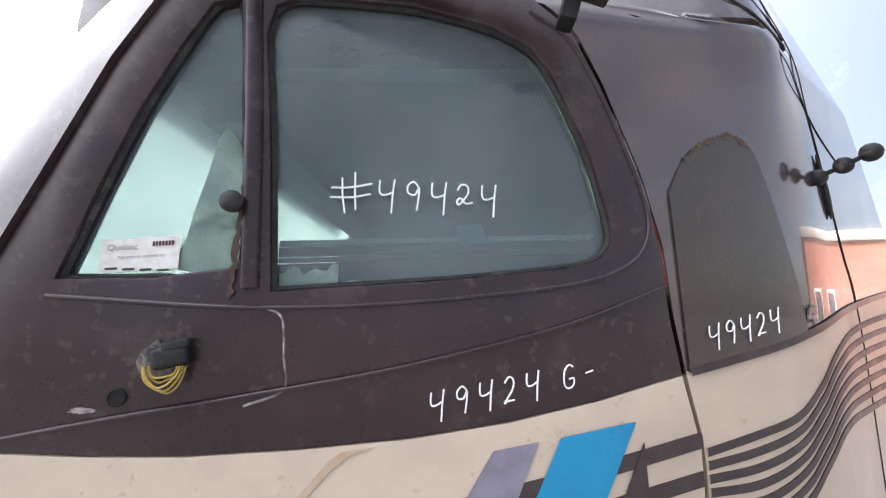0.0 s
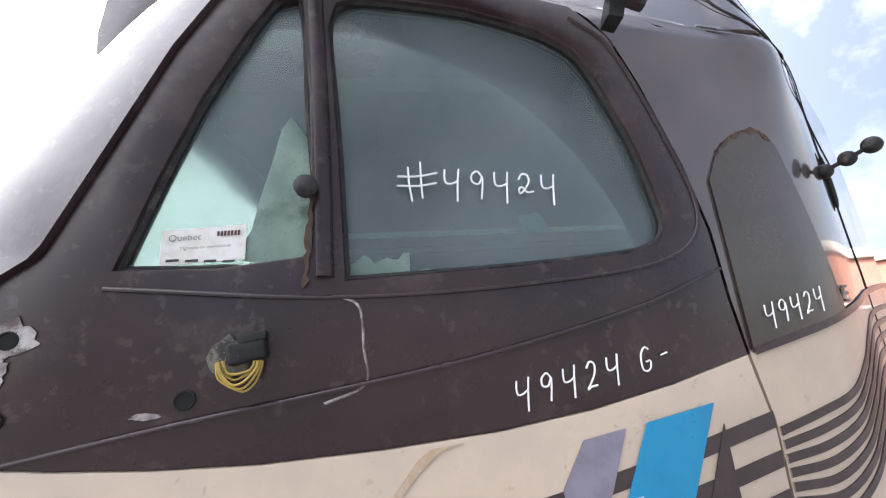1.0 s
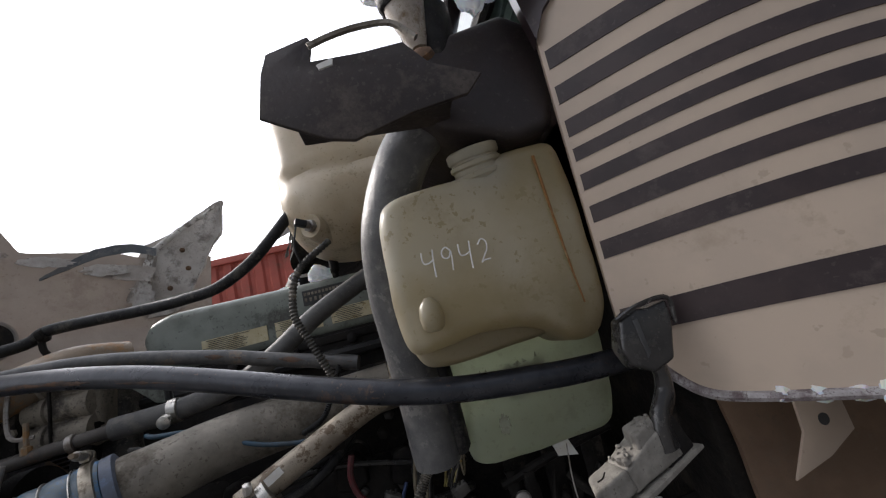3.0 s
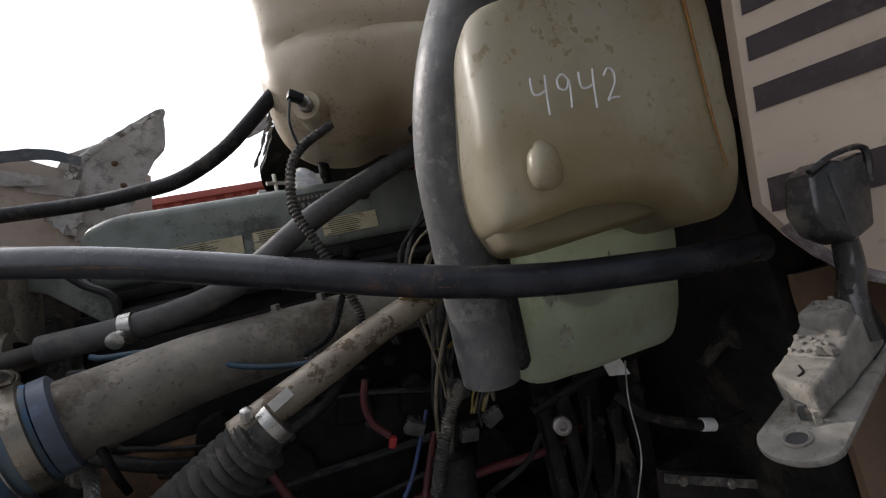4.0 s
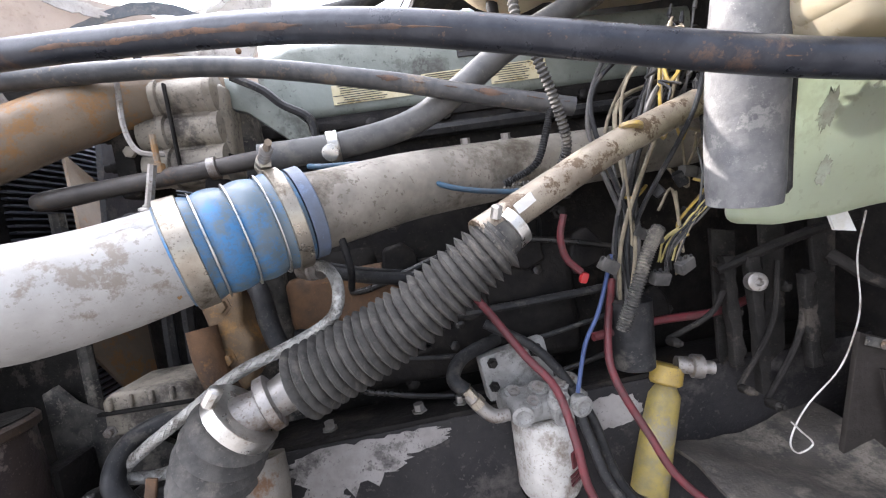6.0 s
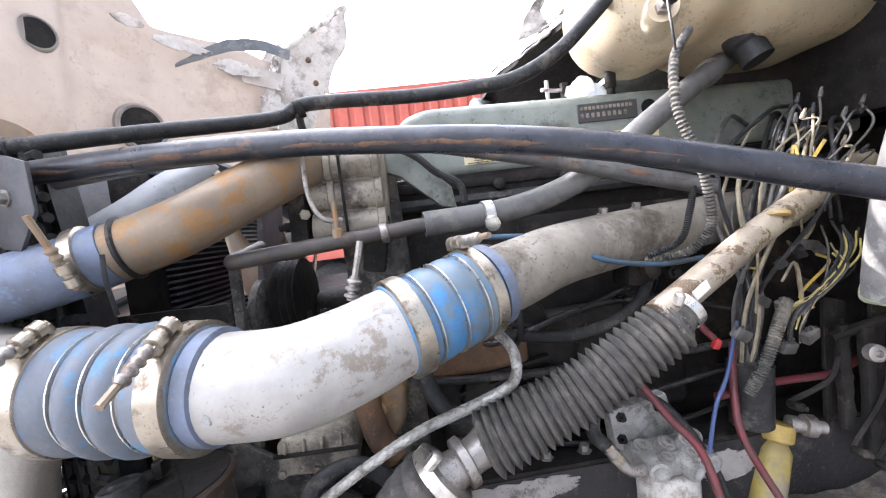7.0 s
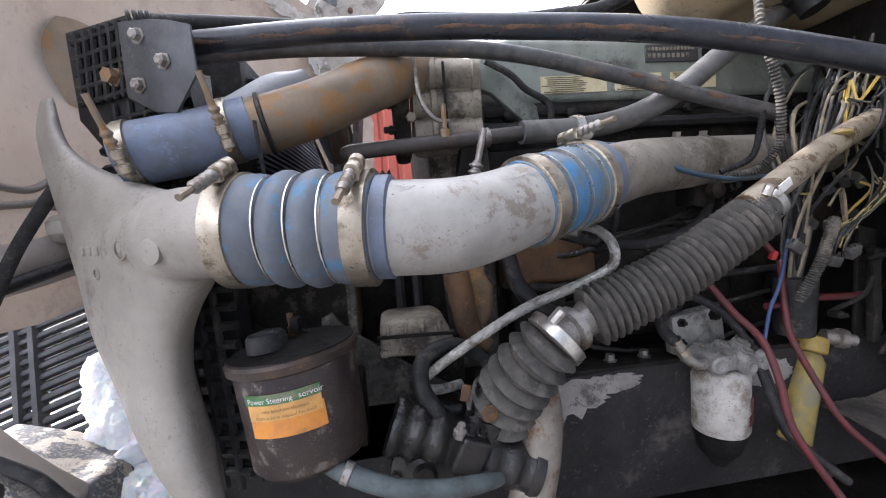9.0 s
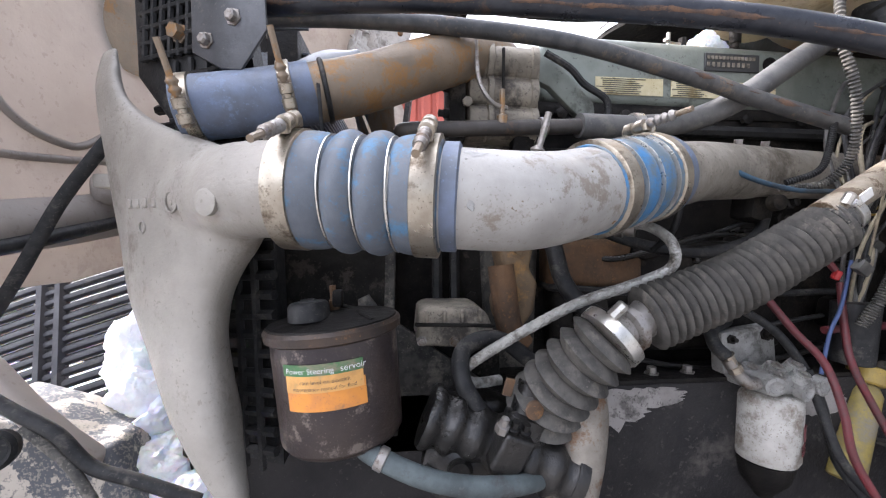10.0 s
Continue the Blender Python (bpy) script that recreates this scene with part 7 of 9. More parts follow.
part("band_clamp", lathe((-0.214, 0.7405, 1.066), (0.85, -0.2, -0.4), [(0, 0.0120), (0.001, 0.0138), (0.010, 0.0138), (0.011, 0.0120)], 18), STEEL, return_hose, "dull steel band clamp")


# ---- steering shaft, reservoir, filters ----
def bellows(pts, r0, r1, ribs, depth, n):
    """A pleated boot with evenly spaced sharp pleats."""
    fine = spline(pts, 240)
    run = [0.0]
    for p, q in zip(fine, fine[1:]):
        run.append(run[-1] + (q - p).length)
    even = [fine[min(range(241), key=lambda i: abs(run[i] - run[-1] * k / 30))] for k in range(31)]
    return tube(even, lambda t: r0 + (r1 - r0) * t + depth * (1 - abs(2 * ((t * ribs) % 1) - 1)) ** 0.8, n, 28)


def steering_shaft():
    th = thing("steering_shaft", (0.35, 0.78, 1.07), "steering shaft with grey ribbed rubber boots", "steering shaft")
    part("upper_shaft", tube([(0.335, 0.748, 1.336), (0.430, 0.775, 1.375), (0.51, 0.80, 1.407), (0.62, 0.835, 1.443), (0.78, 0.88, 1.49)], 0.0185, 20, 20), mat("scuffed_shaft", (0.36, 0.31, 0.24), (0.20, 0.165, 0.125), 0.45, 0.3, 22, 1.0, (0.11, 0.075, 0.045), 0.36, 34, 0.2, edge=0.03), th, "scuffed steel shaft tube with rusty bands")
    part("upper_boot", bellows([(0.118, 0.772, 1.206), (0.18, 0.768, 1.230), (0.247, 0.762, 1.260), (0.359, 0.752, 1.327)], 0.033, 0.025, 25, 0.0095, 300), BOOT, th, "long dusty grey ribbed boot")
    part("boot_collar", lathe((0.345, 0.753, 1.322), (0.85, 0.05, 0.5), [(0, 0.029), (0.002, 0.031), (0.012, 0.031), (0.014, 0.026), (0.03, 0.022)], 24), DUSTY, th)
    part("band_clamp", lathe((0.366, 0.752, 1.335), (0.85, 0.15, 0.5), [(0, 0.022), (0.001, 0.024), (0.013, 0.024), (0.014, 0.022)], 24), CHROME, th)
    part("clamp_screw", lathe((0.352, 0.735, 1.352), (0.2, -0.4, 1), [(0, 0.006), (0.012, 0.006), (0.014, 0.003)], 8), CHROME, th)
    tag = part("barcode_label", box((0.386, 0.7395, 1.362), (0.024, 0.002, 0.011), pose(0, 0, 0, 0, -27, 12), 0), PAPER, th, "small white barcode label")
    for k in range(6):
        part("code_bar", box((0.3775 + 0.0034 * k, 0.7375 + 0.0007 * k, 1.3578 + 0.0017 * k), (0.0014, 0.0012, 0.008), pose(0, 0, 0, 0, -27, 12), 0), FLATDARK, tag)
    part("yoke", tube([(0.128, 0.772, 1.212), (0.095, 0.76, 1.20), (0.06, 0.748, 1.188)], lambda t: 0.027 - 0.006 * math.sin(math.pi * t), 14, 18), STEEL, th)
    part("yoke_collar", lathe((0.083, 0.757, 1.196), (0.9, 0.25, 0.3), [(0, 0.026), (0.002, 0.030), (0.012, 0.030), (0.014, 0.026)], 20), STEEL, th)
    part("band_clamp", lathe((0.056, 0.748, 1.187), (0.75, 0.05, 0.6), [(0, 0.039), (0.001, 0.041), (0.015, 0.041), (0.016, 0.039)], 28), CHROME, th, "bright slotted hose clamp")
    part("clamp_screw", lathe((0.048, 0.722, 1.222), (0.6, -0.2, 0.7), [(0, 0.007), (0.018, 0.007), (0.02, 0.004)], 8), CHROME, th)
    part("lower_boot", bellows([(0.058, 0.748, 1.190), (0.030, 0.762, 1.155), (0.005, 0.785, 1.11), (-0.005, 0.805, 1.075)], 0.031, 0.037, 7, 0.013, 168), BOOT, th, "short grey ribbed boot")
    part("lower_tube", tube([(0.047, 0.80, 1.12), (0.050, 0.79, 1.08), (0.040, 0.78, 1.02), (0.018, 0.77, 0.95), (0.0, 0.765, 0.88)], 0.030, 20, 20), mat("rust_flecked_tube", (0.25, 0.225, 0.19), (0.17, 0.15, 0.125), 0.55, 0.3, 30, 0.8, (0.15, 0.08, 0.04), 0.36, 40, 0.25), th, "rust-flecked grey lower steering tube")


steering_shaft()


def reservoir():
    th = thing("steering_fluid_reservoir", (-0.272, 0.80, 1.04), "dirty black power steering fluid reservoir can", "fluid reservoir")
    base, ax = Vector((-0.256, 0.792, 1.066)), Vector((-0.09, 0.02, 1)).normalized()
    can = part("can", lathe(base, ax, [(0, 0.055), (0.004, 0.066), (0.012, 0.072), (0.12, 0.074), (0.135, 0.074)], 40), mat("grimy_black_can", (0.030, 0.023, 0.025), (0.060, 0.045, 0.038), 0.36, 0.2, 12, 0.9, (0.17, 0.14, 0.12), 0.30, 26, 0.25, edge=0.05), th)
    part("rim", lathe(base + ax * 0.128, ax, [(0, 0.075), (0.003, 0.080), (0.012, 0.081), (0.016, 0.078), (0.017, 0.07)], 40), mat("rust_flecked_rim", (0.030, 0.023, 0.020), (0.060, 0.040, 0.028), 0.5, 0.2, 30, 0.8, (0.22, 0.115, 0.045), 0.28, 16, 0.3, edge=0.06), th, "rusty rolled rim")
    lid = part("lid", lathe(base + ax * 0.143, ax, [(0, 0.077), (0.003, 0.076), (0.007, 0.045), (0.012, 0.03)], 40), DARK, th)
    part("lid_ridge", tube([base + ax * 0.156 + Vector((0.01, 0.02, 0)), base + ax * 0.153 + Vector((0.035, -0.02, 0)), base + ax * 0.150 + Vector((0.05, -0.045, 0))], 0.004, 8, 8), DARK, lid)
    cap = base + ax * 0.148 + Vector((-0.022, -0.025, 0))
    part("filler_cap", lathe(cap, ax, [(0, 0.020), (0.002, 0.024), (0.018, 0.023), (0.022, 0.020), (0.023, 0.010), (0.025, 0.008)], 24), BLACK, lid, "black dipstick cap")
    part("wing_nut", box(base + ax * 0.170 + Vector((0.008, 0.0, 0)), (0.012, 0.02, 0.02), None, 0.004), DARK, lid)
    part("stud", lathe(base + ax * 0.155 + Vector((0.002, 0.005, 0)), ax, [(0, 0.006), (0.012, 0.006), (0.014, 0.004), (0.03, 0.004)], 8), RUSTY, lid)
    # wrapped label
    u = Vector((1, 0, 0)) - ax * ax.x
    u.normalize()
    w = ax.cross(u)

    def wrap(a, h, d=0.0):
        """The point at a radians round the can and h up it."""
        return base + ax * h + (0.0742 + d) * (math.sin(a) * u - math.cos(a) * w)

    def band(a0, a1, h0, h1, d, material, name, parent, label=""):
        bm = bmesh.new()
        n = 14
        r = [[bm.verts.new(wrap(a0 + (a1 - a0) * i / n, h, d + e)) for i in range(n + 1)] for h, e in ((h0, 0), (h1, 0), (h1, -0.001), (h0, -0.001))]
        for a, b in zip(r, r[1:]):
            for i in range(n):
                bm.faces.new((a[i], a[i + 1], b[i + 1], b[i])).smooth = True
        return part(name, bm, material, parent, label)
    orange = mat("label_orange", (0.62, 0.24, 0.04), (0.52, 0.20, 0.05), 0.6, 0, 50, 0.6, (0.25, 0.14, 0.07), 0.25, 30, 0.05)
    cream = mat("label_cream", (0.62, 0.33, 0.10), None, 0.6, 0, 50, 0.5, (0.35, 0.25, 0.12), 0.25, 30, 0.05)
    green = mat("label_green", (0.06, 0.16, 0.06), None, 0.6, 0, 50, 0.5, (0.20, 0.18, 0.12), 0.3, 30, 0.05)
    lab = band(-0.62, 0.55, 0.062, 0.092, 0.0006, orange, "service_label", can, "orange, cream and green service label")
    band(-0.62, 0.52, 0.082, 0.100, 0.0012, cream, "label_stripe", lab)
    band(-0.66, 0.53, 0.100, 0.112, 0.0012, green, "label_head", lab)
    for text, a0, h, size in (("Power Steering", -0.60, 0.1025, 0.0085), ("servoir", 0.20, 0.1025, 0.0095), ("rate level on dipstick", -0.38, 0.0915, 0.0062), ("maintenance manual for fluid", -0.50, 0.0845, 0.0058)):
        writing("lettering", text, lambda x, y, d, a0=a0, h=h: wrap(a0 + x / 0.074, h + y, 0.0018), size, lab, CHALK if h > 0.1 else FLATDARK)
    part("mount_bracket", box((-0.205, 0.86, 1.09), (0.03, 0.06, 0.10), None, 0.006), DARK, th)


reservoir()


def fuel_filter():
    th = thing("fuel_filter", (0.405, 0.885, 0.94), "white spin-on fuel filter under a grey cast head", "fuel filter")
    part("canister", lathe((0.408, 0.885, 0.945), (0.02, 0.0, 1), [(0, 0.030), (0.004, 0.042), (0.012, 0.0455), (0.105, 0.0455), (0.112, 0.043), (0.116, 0.036)], 32), DIRTYWHITE, th)
    part("drain_bowl", lathe((0.405, 0.885, 0.885), (0.02, 0, 1), [(0, 0.012), (0.01, 0.018), (0.03, 0.034), (0.055, 0.040), (0.062, 0.042)], 28), DARK, th)
    part("red_print", box((0.437, 0.8475, 1.005), (0.016, 0.002, 0.022), pose(0, 0, 0, 0, 0, 38), 0), RED, th)
    for k in range(3):
        part("print_line", box((0.434, 0.8465, 0.985 - 0.006 * k), (0.022, 0.002, 0.003), pose(0, 0, 0, 0, 0, 36), 0), RED, th)
    cast = mat("oxidised_casting", (0.30, 0.295, 0.28), (0.20, 0.195, 0.185), 0.65, 0.2, 40, 0.8, (0.10, 0.095, 0.085), 0.42, 24, 0.4)
    head = part("head", roughen(box((0.412, 0.885, 1.080), (0.115, 0.075, 0.030), pose(0, 0, 0, 0, 4, 10), 0.009, 3), 0.002, 50), cast, th, "oxidised grey cast filter head")
    part("rear_plate", roughen(box((0.388, 0.915, 1.122), (0.105, 0.025, 0.070), pose(0, 0, 0, 0, -6, 5), 0.006), 0.0015, 50), cast, th)
    for x, z in ((0.352, 1.140), (0.420, 1.146), (0.350, 1.105)):
        part("stud_nut", lathe((x, 0.905, z), (0, -1, 0.1), [(0, 0.011), (0.003, 0.011), (0.003, 0.008), (0.010, 0.008), (0.010, 0.004), (0.018, 0.004)], 6), DARK, th)
    for x, y, z in ((0.372, 0.885, 1.090), (0.405, 0.875, 1.094), (0.435, 0.870, 1.096), (0.455, 0.885, 1.094), (0.39, 0.855, 1.085), (0.425, 0.850, 1.088)):
        boss = part("boss", lathe((x, y, z), (0.1, -0.45, 1), [(0, 0.016), (0.008, 0.014), (0.012, 0.013)], 16), cast, head)
        part("plug", lathe((x + 0.001, y - 0.005, z + 0.010), (0.1, -0.45, 1), [(0, 0.009), (0.004, 0.009), (0.004, 0.005), (0.001, 0.004)], 6), STEEL, boss)
    for x, z, d in ((0.375, 1.085, -1), (0.452, 1.082, 1), (0.425, 1.075, 1)):
        part("port", lathe((x, 0.850, z), (0.2 * d, -1, -0.1), [(0, 0.015), (0.014, 0.015), (0.015, 0.010), (0.012, 0.006)], 14), cast, head)
    part("elbow_fitting", tube([(0.355, 0.852, 1.085), (0.335, 0.848, 1.088), (0.318, 0.85, 1.105), (0.305, 0.852, 1.125)], 0.0095, 12, 10), STEEL, th)
    part("brass_fitting", lathe((0.318, 0.850, 1.106), (-0.5, 0, 0.85), [(0, 0.011), (0.010, 0.011), (0.011, 0.008), (0.028, 0.008), (0.030, 0.010)], 8), BRASSY, th, "brass hose fitting")
    part("supply_hose", tube([(0.303, 0.852, 1.128), (0.290, 0.86, 1.145), (0.31, 0.89, 1.16), (0.37, 0.93, 1.165)], 0.010, 20, 10), BLACK, th)


fuel_filter()


def yellow_cylinder():
    th = thing("yellow_cylinder", (0.57, 0.90, 0.90), "scratched yellow air dryer cartridge with a brass end", "cartridge")
    part("body", lathe((0.555, 0.885, 0.90), (0.28, 0.10, 0.75), [(0, 0.020), (0.004, 0.026), (0.15, 0.026), (0.156, 0.023), (0.165, 0.018)], 24), mat("worn_yellow_print", (0.29, 0.22, 0.055), (0.20, 0.16, 0.065), 0.55, 0, 40, 0.7, (0.20, 0.175, 0.13), 0.40, 20, 0.2), th)
    part("collar", lathe((0.611, 0.905, 1.055), (0.28, 0.10, 0.75), [(0, 0.024), (0.003, 0.027), (0.028, 0.027), (0.031, 0.021)], 24), mat("chipped_yellow", (0.42, 0.29, 0.05), (0.30, 0.21, 0.06), 0.5, 0, 30, 0.8, (0.13, 0.11, 0.085), 0.42, 26, 0.3), th)
    part("valve", lathe((0.63, 0.895, 1.085), (1, -0.3, -0.2), [(0, 0.013), (0.02, 0.013), (0.022, 0.018), (0.036, 0.018), (0.038, 0.010), (0.052, 0.010)], 10), STEEL, th)


yellow_cylinder()


def frame_rail():
    th = thing("frame_rail", (0.5, 0.92, 0.80), "black truck chassis rail with flaking paint", "chassis rail")
    part("web", box((0.55, 0.905, 0.95), (2.1, 0.010, 0.24), None, 0.002), mat("flaking_frame_paint", (0.018, 0.017, 0.018), (0.030, 0.028, 0.028), 0.5, 0.2, 10, 0.7, (0.075, 0.068, 0.062), 0.32, 9, 0.5, spec=0.2), th)
    part("top_flange", box((0.55, 0.945, 1.072), (2.1, 0.085, 0.010), None, 0.002), DARK, th)
    part("bottom_flange", box((0.55, 0.945, 0.832), (2.1, 0.085, 0.010), None, 0.002), DARK, th)
    bare = mat("bare_flaking_primer", (0.30, 0.28, 0.265), (0.20, 0.185, 0.175), 0.7, 0.1, 22, 0.8, (0.06, 0.055, 0.052), 0.34, 18, 0.4)
    for x0, z0, rx, rz, sd in ((0.125, 1.035, 0.085, 0.036, 1.0), (0.215, 1.050, 0.060, 0.018, 2.0), (0.08, 0.985, 0.035, 0.03, 3.0), (0.52, 1.03, 0.05, 0.025, 4.0)):
        loop = [(x0 + rx * math.cos(q * 0.131) * (1 + 0.5 * noise.noise((q * 0.6, sd, 0)) + 0.25 * noise.noise((q * 1.9, sd, 3))), min(1.066, z0 + rz * math.sin(q * 0.131) * (1 + 0.5 * noise.noise((q * 0.6, sd, 7)) + 0.25 * noise.noise((q * 1.9, sd, 5))))) for q in range(48)]
        part("bare_patch", prism(loop, lambda a, b, d, sd=sd: Vector((a, 0.8992 - 0.0001 * sd - d, b)), 0.0008), bare, th, "flaked patch of bare primer")
    for x in (0.10, 0.235, 0.30):
        part("bolt", lathe((x, 0.93, 1.077), (0, 0, 1), [(0, 0.012), (0.002, 0.012), (0.002, 0.008), (0.012, 0.008)], 6), STEEL, th)


frame_rail()
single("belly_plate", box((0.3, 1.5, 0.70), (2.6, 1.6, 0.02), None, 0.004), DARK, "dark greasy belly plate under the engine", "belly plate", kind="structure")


def steering_gear():
    th = thing("steering_gear", (-0.08, 0.82, 0.95), "oily black steering gear box", "steering gear")
    part("housing", roughen(bottle([(-0.15, 1.075), (-0.10, 1.095), (-0.05, 1.085), (0.0, 1.06), (0.02, 1.0), (-0.02, 0.94), (-0.12, 0.94), (-0.16, 1.0)], 0.825, 0.89, 0.02), 0.004, 26), OILBLACK, th)
    cyl = part("piston_housing", roughen(tube([(-0.155, 0.80, 1.085), (-0.10, 0.795, 1.062), (-0.03, 0.785, 1.032), (0.030, 0.775, 1.005)], lambda t: 0.040 - 0.008 * t + 0.003 * math.sin(t * 40), 60, 26), 0.002, 40), OILBLACK, th, "oily cylindrical gear housing")
    part("end_cover", lathe((0.022, 0.778, 1.010), (0.85, -0.12, -0.40), [(0, 0.036), (0.006, 0.038), (0.014, 0.037), (0.018, 0.028), (0.020, 0.012), (0.030, 0.010)], 24), OILBLACK, cyl)
    side = part("side_cover", roughen(lathe((-0.115, 0.785, 1.025), (-0.1, -1, 0.15), [(-0.03, 0.048), (0.0, 0.048), (0.010, 0.045), (0.016, 0.032), (0.020, 0.016), (0.030, 0.013)], 28), 0.0012, 60), OILBLACK, th, "round side cover")
    for k in range(6):
        a = k * 1.047
        part("cover_bolt", lathe((-0.116 + 0.038 * math.cos(a), 0.777, 1.026 + 0.038 * math.sin(a)), (-0.1, -1, 0.15), [(0, 0.008), (0.002, 0.008), (0.002, 0.006), (0.009, 0.006)], 6), OILBLACK, side)
    valve = part("valve_body", roughen(box((-0.060, 0.758, 1.058), (0.040, 0.040, 0.050), pose(0, 0, 0, 10, 25, 8), 0.006, 3), 0.0012, 60), OILBLACK, th, "valve body with hose ports")
    for k in range(3):
        part("port_nut", lathe((-0.072 + 0.014 * k, 0.745 + 0.004 * k, 1.085 - 0.006 * k), (0.2, -0.4, 1), [(0, 0.008), (0.010, 0.008), (0.011, 0.005), (0.020, 0.005)], 6), OILBLACK if k else STEEL, valve)
    part("input_neck", lathe((-0.035, 0.785, 1.055), (0.25, 0.05, 1), [(0, 0.030), (0.03, 0.028), (0.034, 0.022), (0.07, 0.020)], 22), OILBLACK, th)
    part("backing_web", box((-0.15, 0.925, 1.06), (0.24, 0.012, 0.20), None, 0.003), GRIME, th, "oily frame bracket")
    part("orange_mark", lathe((-0.030, 0.752, 1.105), (0.2, -1, 0.1), [(0, 0.012), (0.003, 0.011), (0.004, 0.004)], 14), RUSTY, th, "orange paint mark")
    part("pressure_line", tube([(-0.09, 0.79, 1.09), (-0.11, 0.80, 1.13), (-0.10, 0.83, 1.16), (-0.05, 0.85, 1.165), (0.0, 0.85, 1.13)], 0.012, 24, 10), BLACK, th)
    part("orange_tag", box((-0.055, 0.775, 1.125), (0.012, 0.004, 0.022), pose(0, 0, 0, 0, 15, 0), 0.001, 1), RUSTY, th, "orange painted fitting")
    part("bracket", prism([(-0.250, 1.215), (-0.235, 1.222), (-0.215, 1.195), (-0.06, 1.085), (-0.05, 1.03), (-0.16, 0.98), (-0.25, 0.98)], lambda a, b, d: Vector((a, 0.90 - d, b)), 0.012, 0.002), DUSTY, th)


steering_gear()



def chassis():
    th = thing("truck_chassis", (1.9, 1.36, 0.0), "black steel truck chassis on four wheels standing on snow", "chassis")
    part("far_rail", box((0.95, 1.82, 0.95), (5.2, 0.08, 0.24), None, 0.006), GRIME, th)
    part("near_rail", box((2.60, 0.93, 0.95), (1.95, 0.08, 0.24), None, 0.006), GRIME, th)
    for x in (1.50, 3.30):
        part("axle", tube([(x, 0.70, 0.51), (x, 2.0, 0.51)], 0.06, 6, 14), GRIME, th)
        for y in (0.93, 1.82):
            part("spring_pack", box((x, y, 0.68), (0.9, 0.08, 0.30), None, 0.02), GRIME, th)
        for y, d in ((0.48, 1), (2.27, -1)):
            wheel = part("wheel", lathe((x, y, 0.51), (0, d, 0), [(0.0, 0.30), (0.01, 0.40), (0.03, 0.48), (0.06, 0.51), (0.24, 0.51), (0.27, 0.48), (0.29, 0.40), (0.30, 0.30)], 40), BLACK, th, "black truck tyre")
            rim = lathe((x, y + 0.02 * d, 0.51), (0, d, 0), [(0.0, 0.29), (0.02, 0.30), (0.10, 0.20), (0.12, 0.11), (0.26, 0.11)], 32)
            for k in range(10):
                a = k * math.pi / 5
                lathe((x + 0.15 * math.cos(a), y + 0.075 * d, 0.51 + 0.15 * math.sin(a)), (0, -d, 0), [(0, 0.014), (0.03, 0.014), (0.035, 0.008)], 6, rim)
            part("rim", rim, STEEL, wheel, "dull steel rim with nuts")
    part("cab_mount", box((1.75, 1.40, 1.06), (1.1, 1.6, 0.05), None, 0.01), GRIME, th)


chassis()


# ---- cables and wires at the firewall ----
def cable(name, pts, r, material, label, n=30):
    return single(name, tube(pts, r, n, 10), material, label, "cable", "red battery cables" if name == "battery_cable" else "")


cable("battery_cable", [(0.33, 0.86, 1.26), (0.357, 0.84, 1.216), (0.382, 0.82, 1.172), (0.410, 0.80, 1.130), (0.418, 0.78, 1.070), (0.423, 0.77, 1.014), (0.449, 0.76, 0.959), (0.50, 0.75, 0.88)], 0.0054, RED, "dirty red battery cable")
cable("battery_cable", [(0.55, 0.90, 1.23), (0.513, 0.86, 1.163), (0.505, 0.84, 1.111), (0.532, 0.82, 1.034), (0.559, 0.80, 0.973), (0.64, 0.78, 0.89)], 0.0054, RED, "dirty red battery cable")
cable("battery_cable", [(0.50, 0.88, 1.157), (0.605, 0.89, 1.159), (0.713, 0.90, 1.152), (0.80, 0.92, 1.16)], 0.0065, RED, "short red starter cable")
cable("blue_wire", [(0.451, 0.84, 1.10), (0.475, 0.85, 1.16), (0.505, 0.86, 1.20), (0.544, 0.88, 1.27)], 0.003, mat("blue_wire", (0.035, 0.06, 0.15), None, 0.5, bump=0), "thin blue wire beside the filter")
cable("black_cable", [(0.45, 0.86, 1.10), (0.46, 0.84, 1.03), (0.48, 0.82, 0.96), (0.56, 0.80, 0.88)], 0.007, BLACK, "black cable behind the filter")
cable("black_cable", [(0.35, 0.90, 1.20), (0.42, 0.88, 1.15), (0.47, 0.86, 1.06), (0.50, 0.85, 0.95), (0.56, 0.83, 0.87)], 0.007, BLACK, "black cable behind the filter")
cable("thin_cable", [(0.150, 0.875, 1.455), (0.17, 0.862, 1.450), (0.222, 0.855, 1.444), (0.265, 0.852, 1.430), (0.329, 0.848, 1.397), (0.409, 0.85, 1.380), (0.482, 0.857, 1.380)], 0.0038, mat("teal_cable", (0.03, 0.09, 0.15), (0.03, 0.04, 0.05), 0.5, 0, 12, 0.8, bump=0), "thin teal and black cable over the manifold")
cable("dangling_lead", [(0.14, 0.85, 1.44), (0.169, 0.83, 1.432), (0.181, 0.80, 1.384), (0.188, 0.815, 1.324), (0.18, 0.85, 1.29)], 0.0045, BLACK, "black lead hanging beside the manifold")
cable("long_hose", [(0.10, 0.92, 1.33), (0.20, 0.90, 1.295), (0.30, 0.89, 1.285), (0.40, 0.91, 1.31), (0.46, 0.95, 1.36)], 0.009, BLACK, "black hose under the manifold", 30)
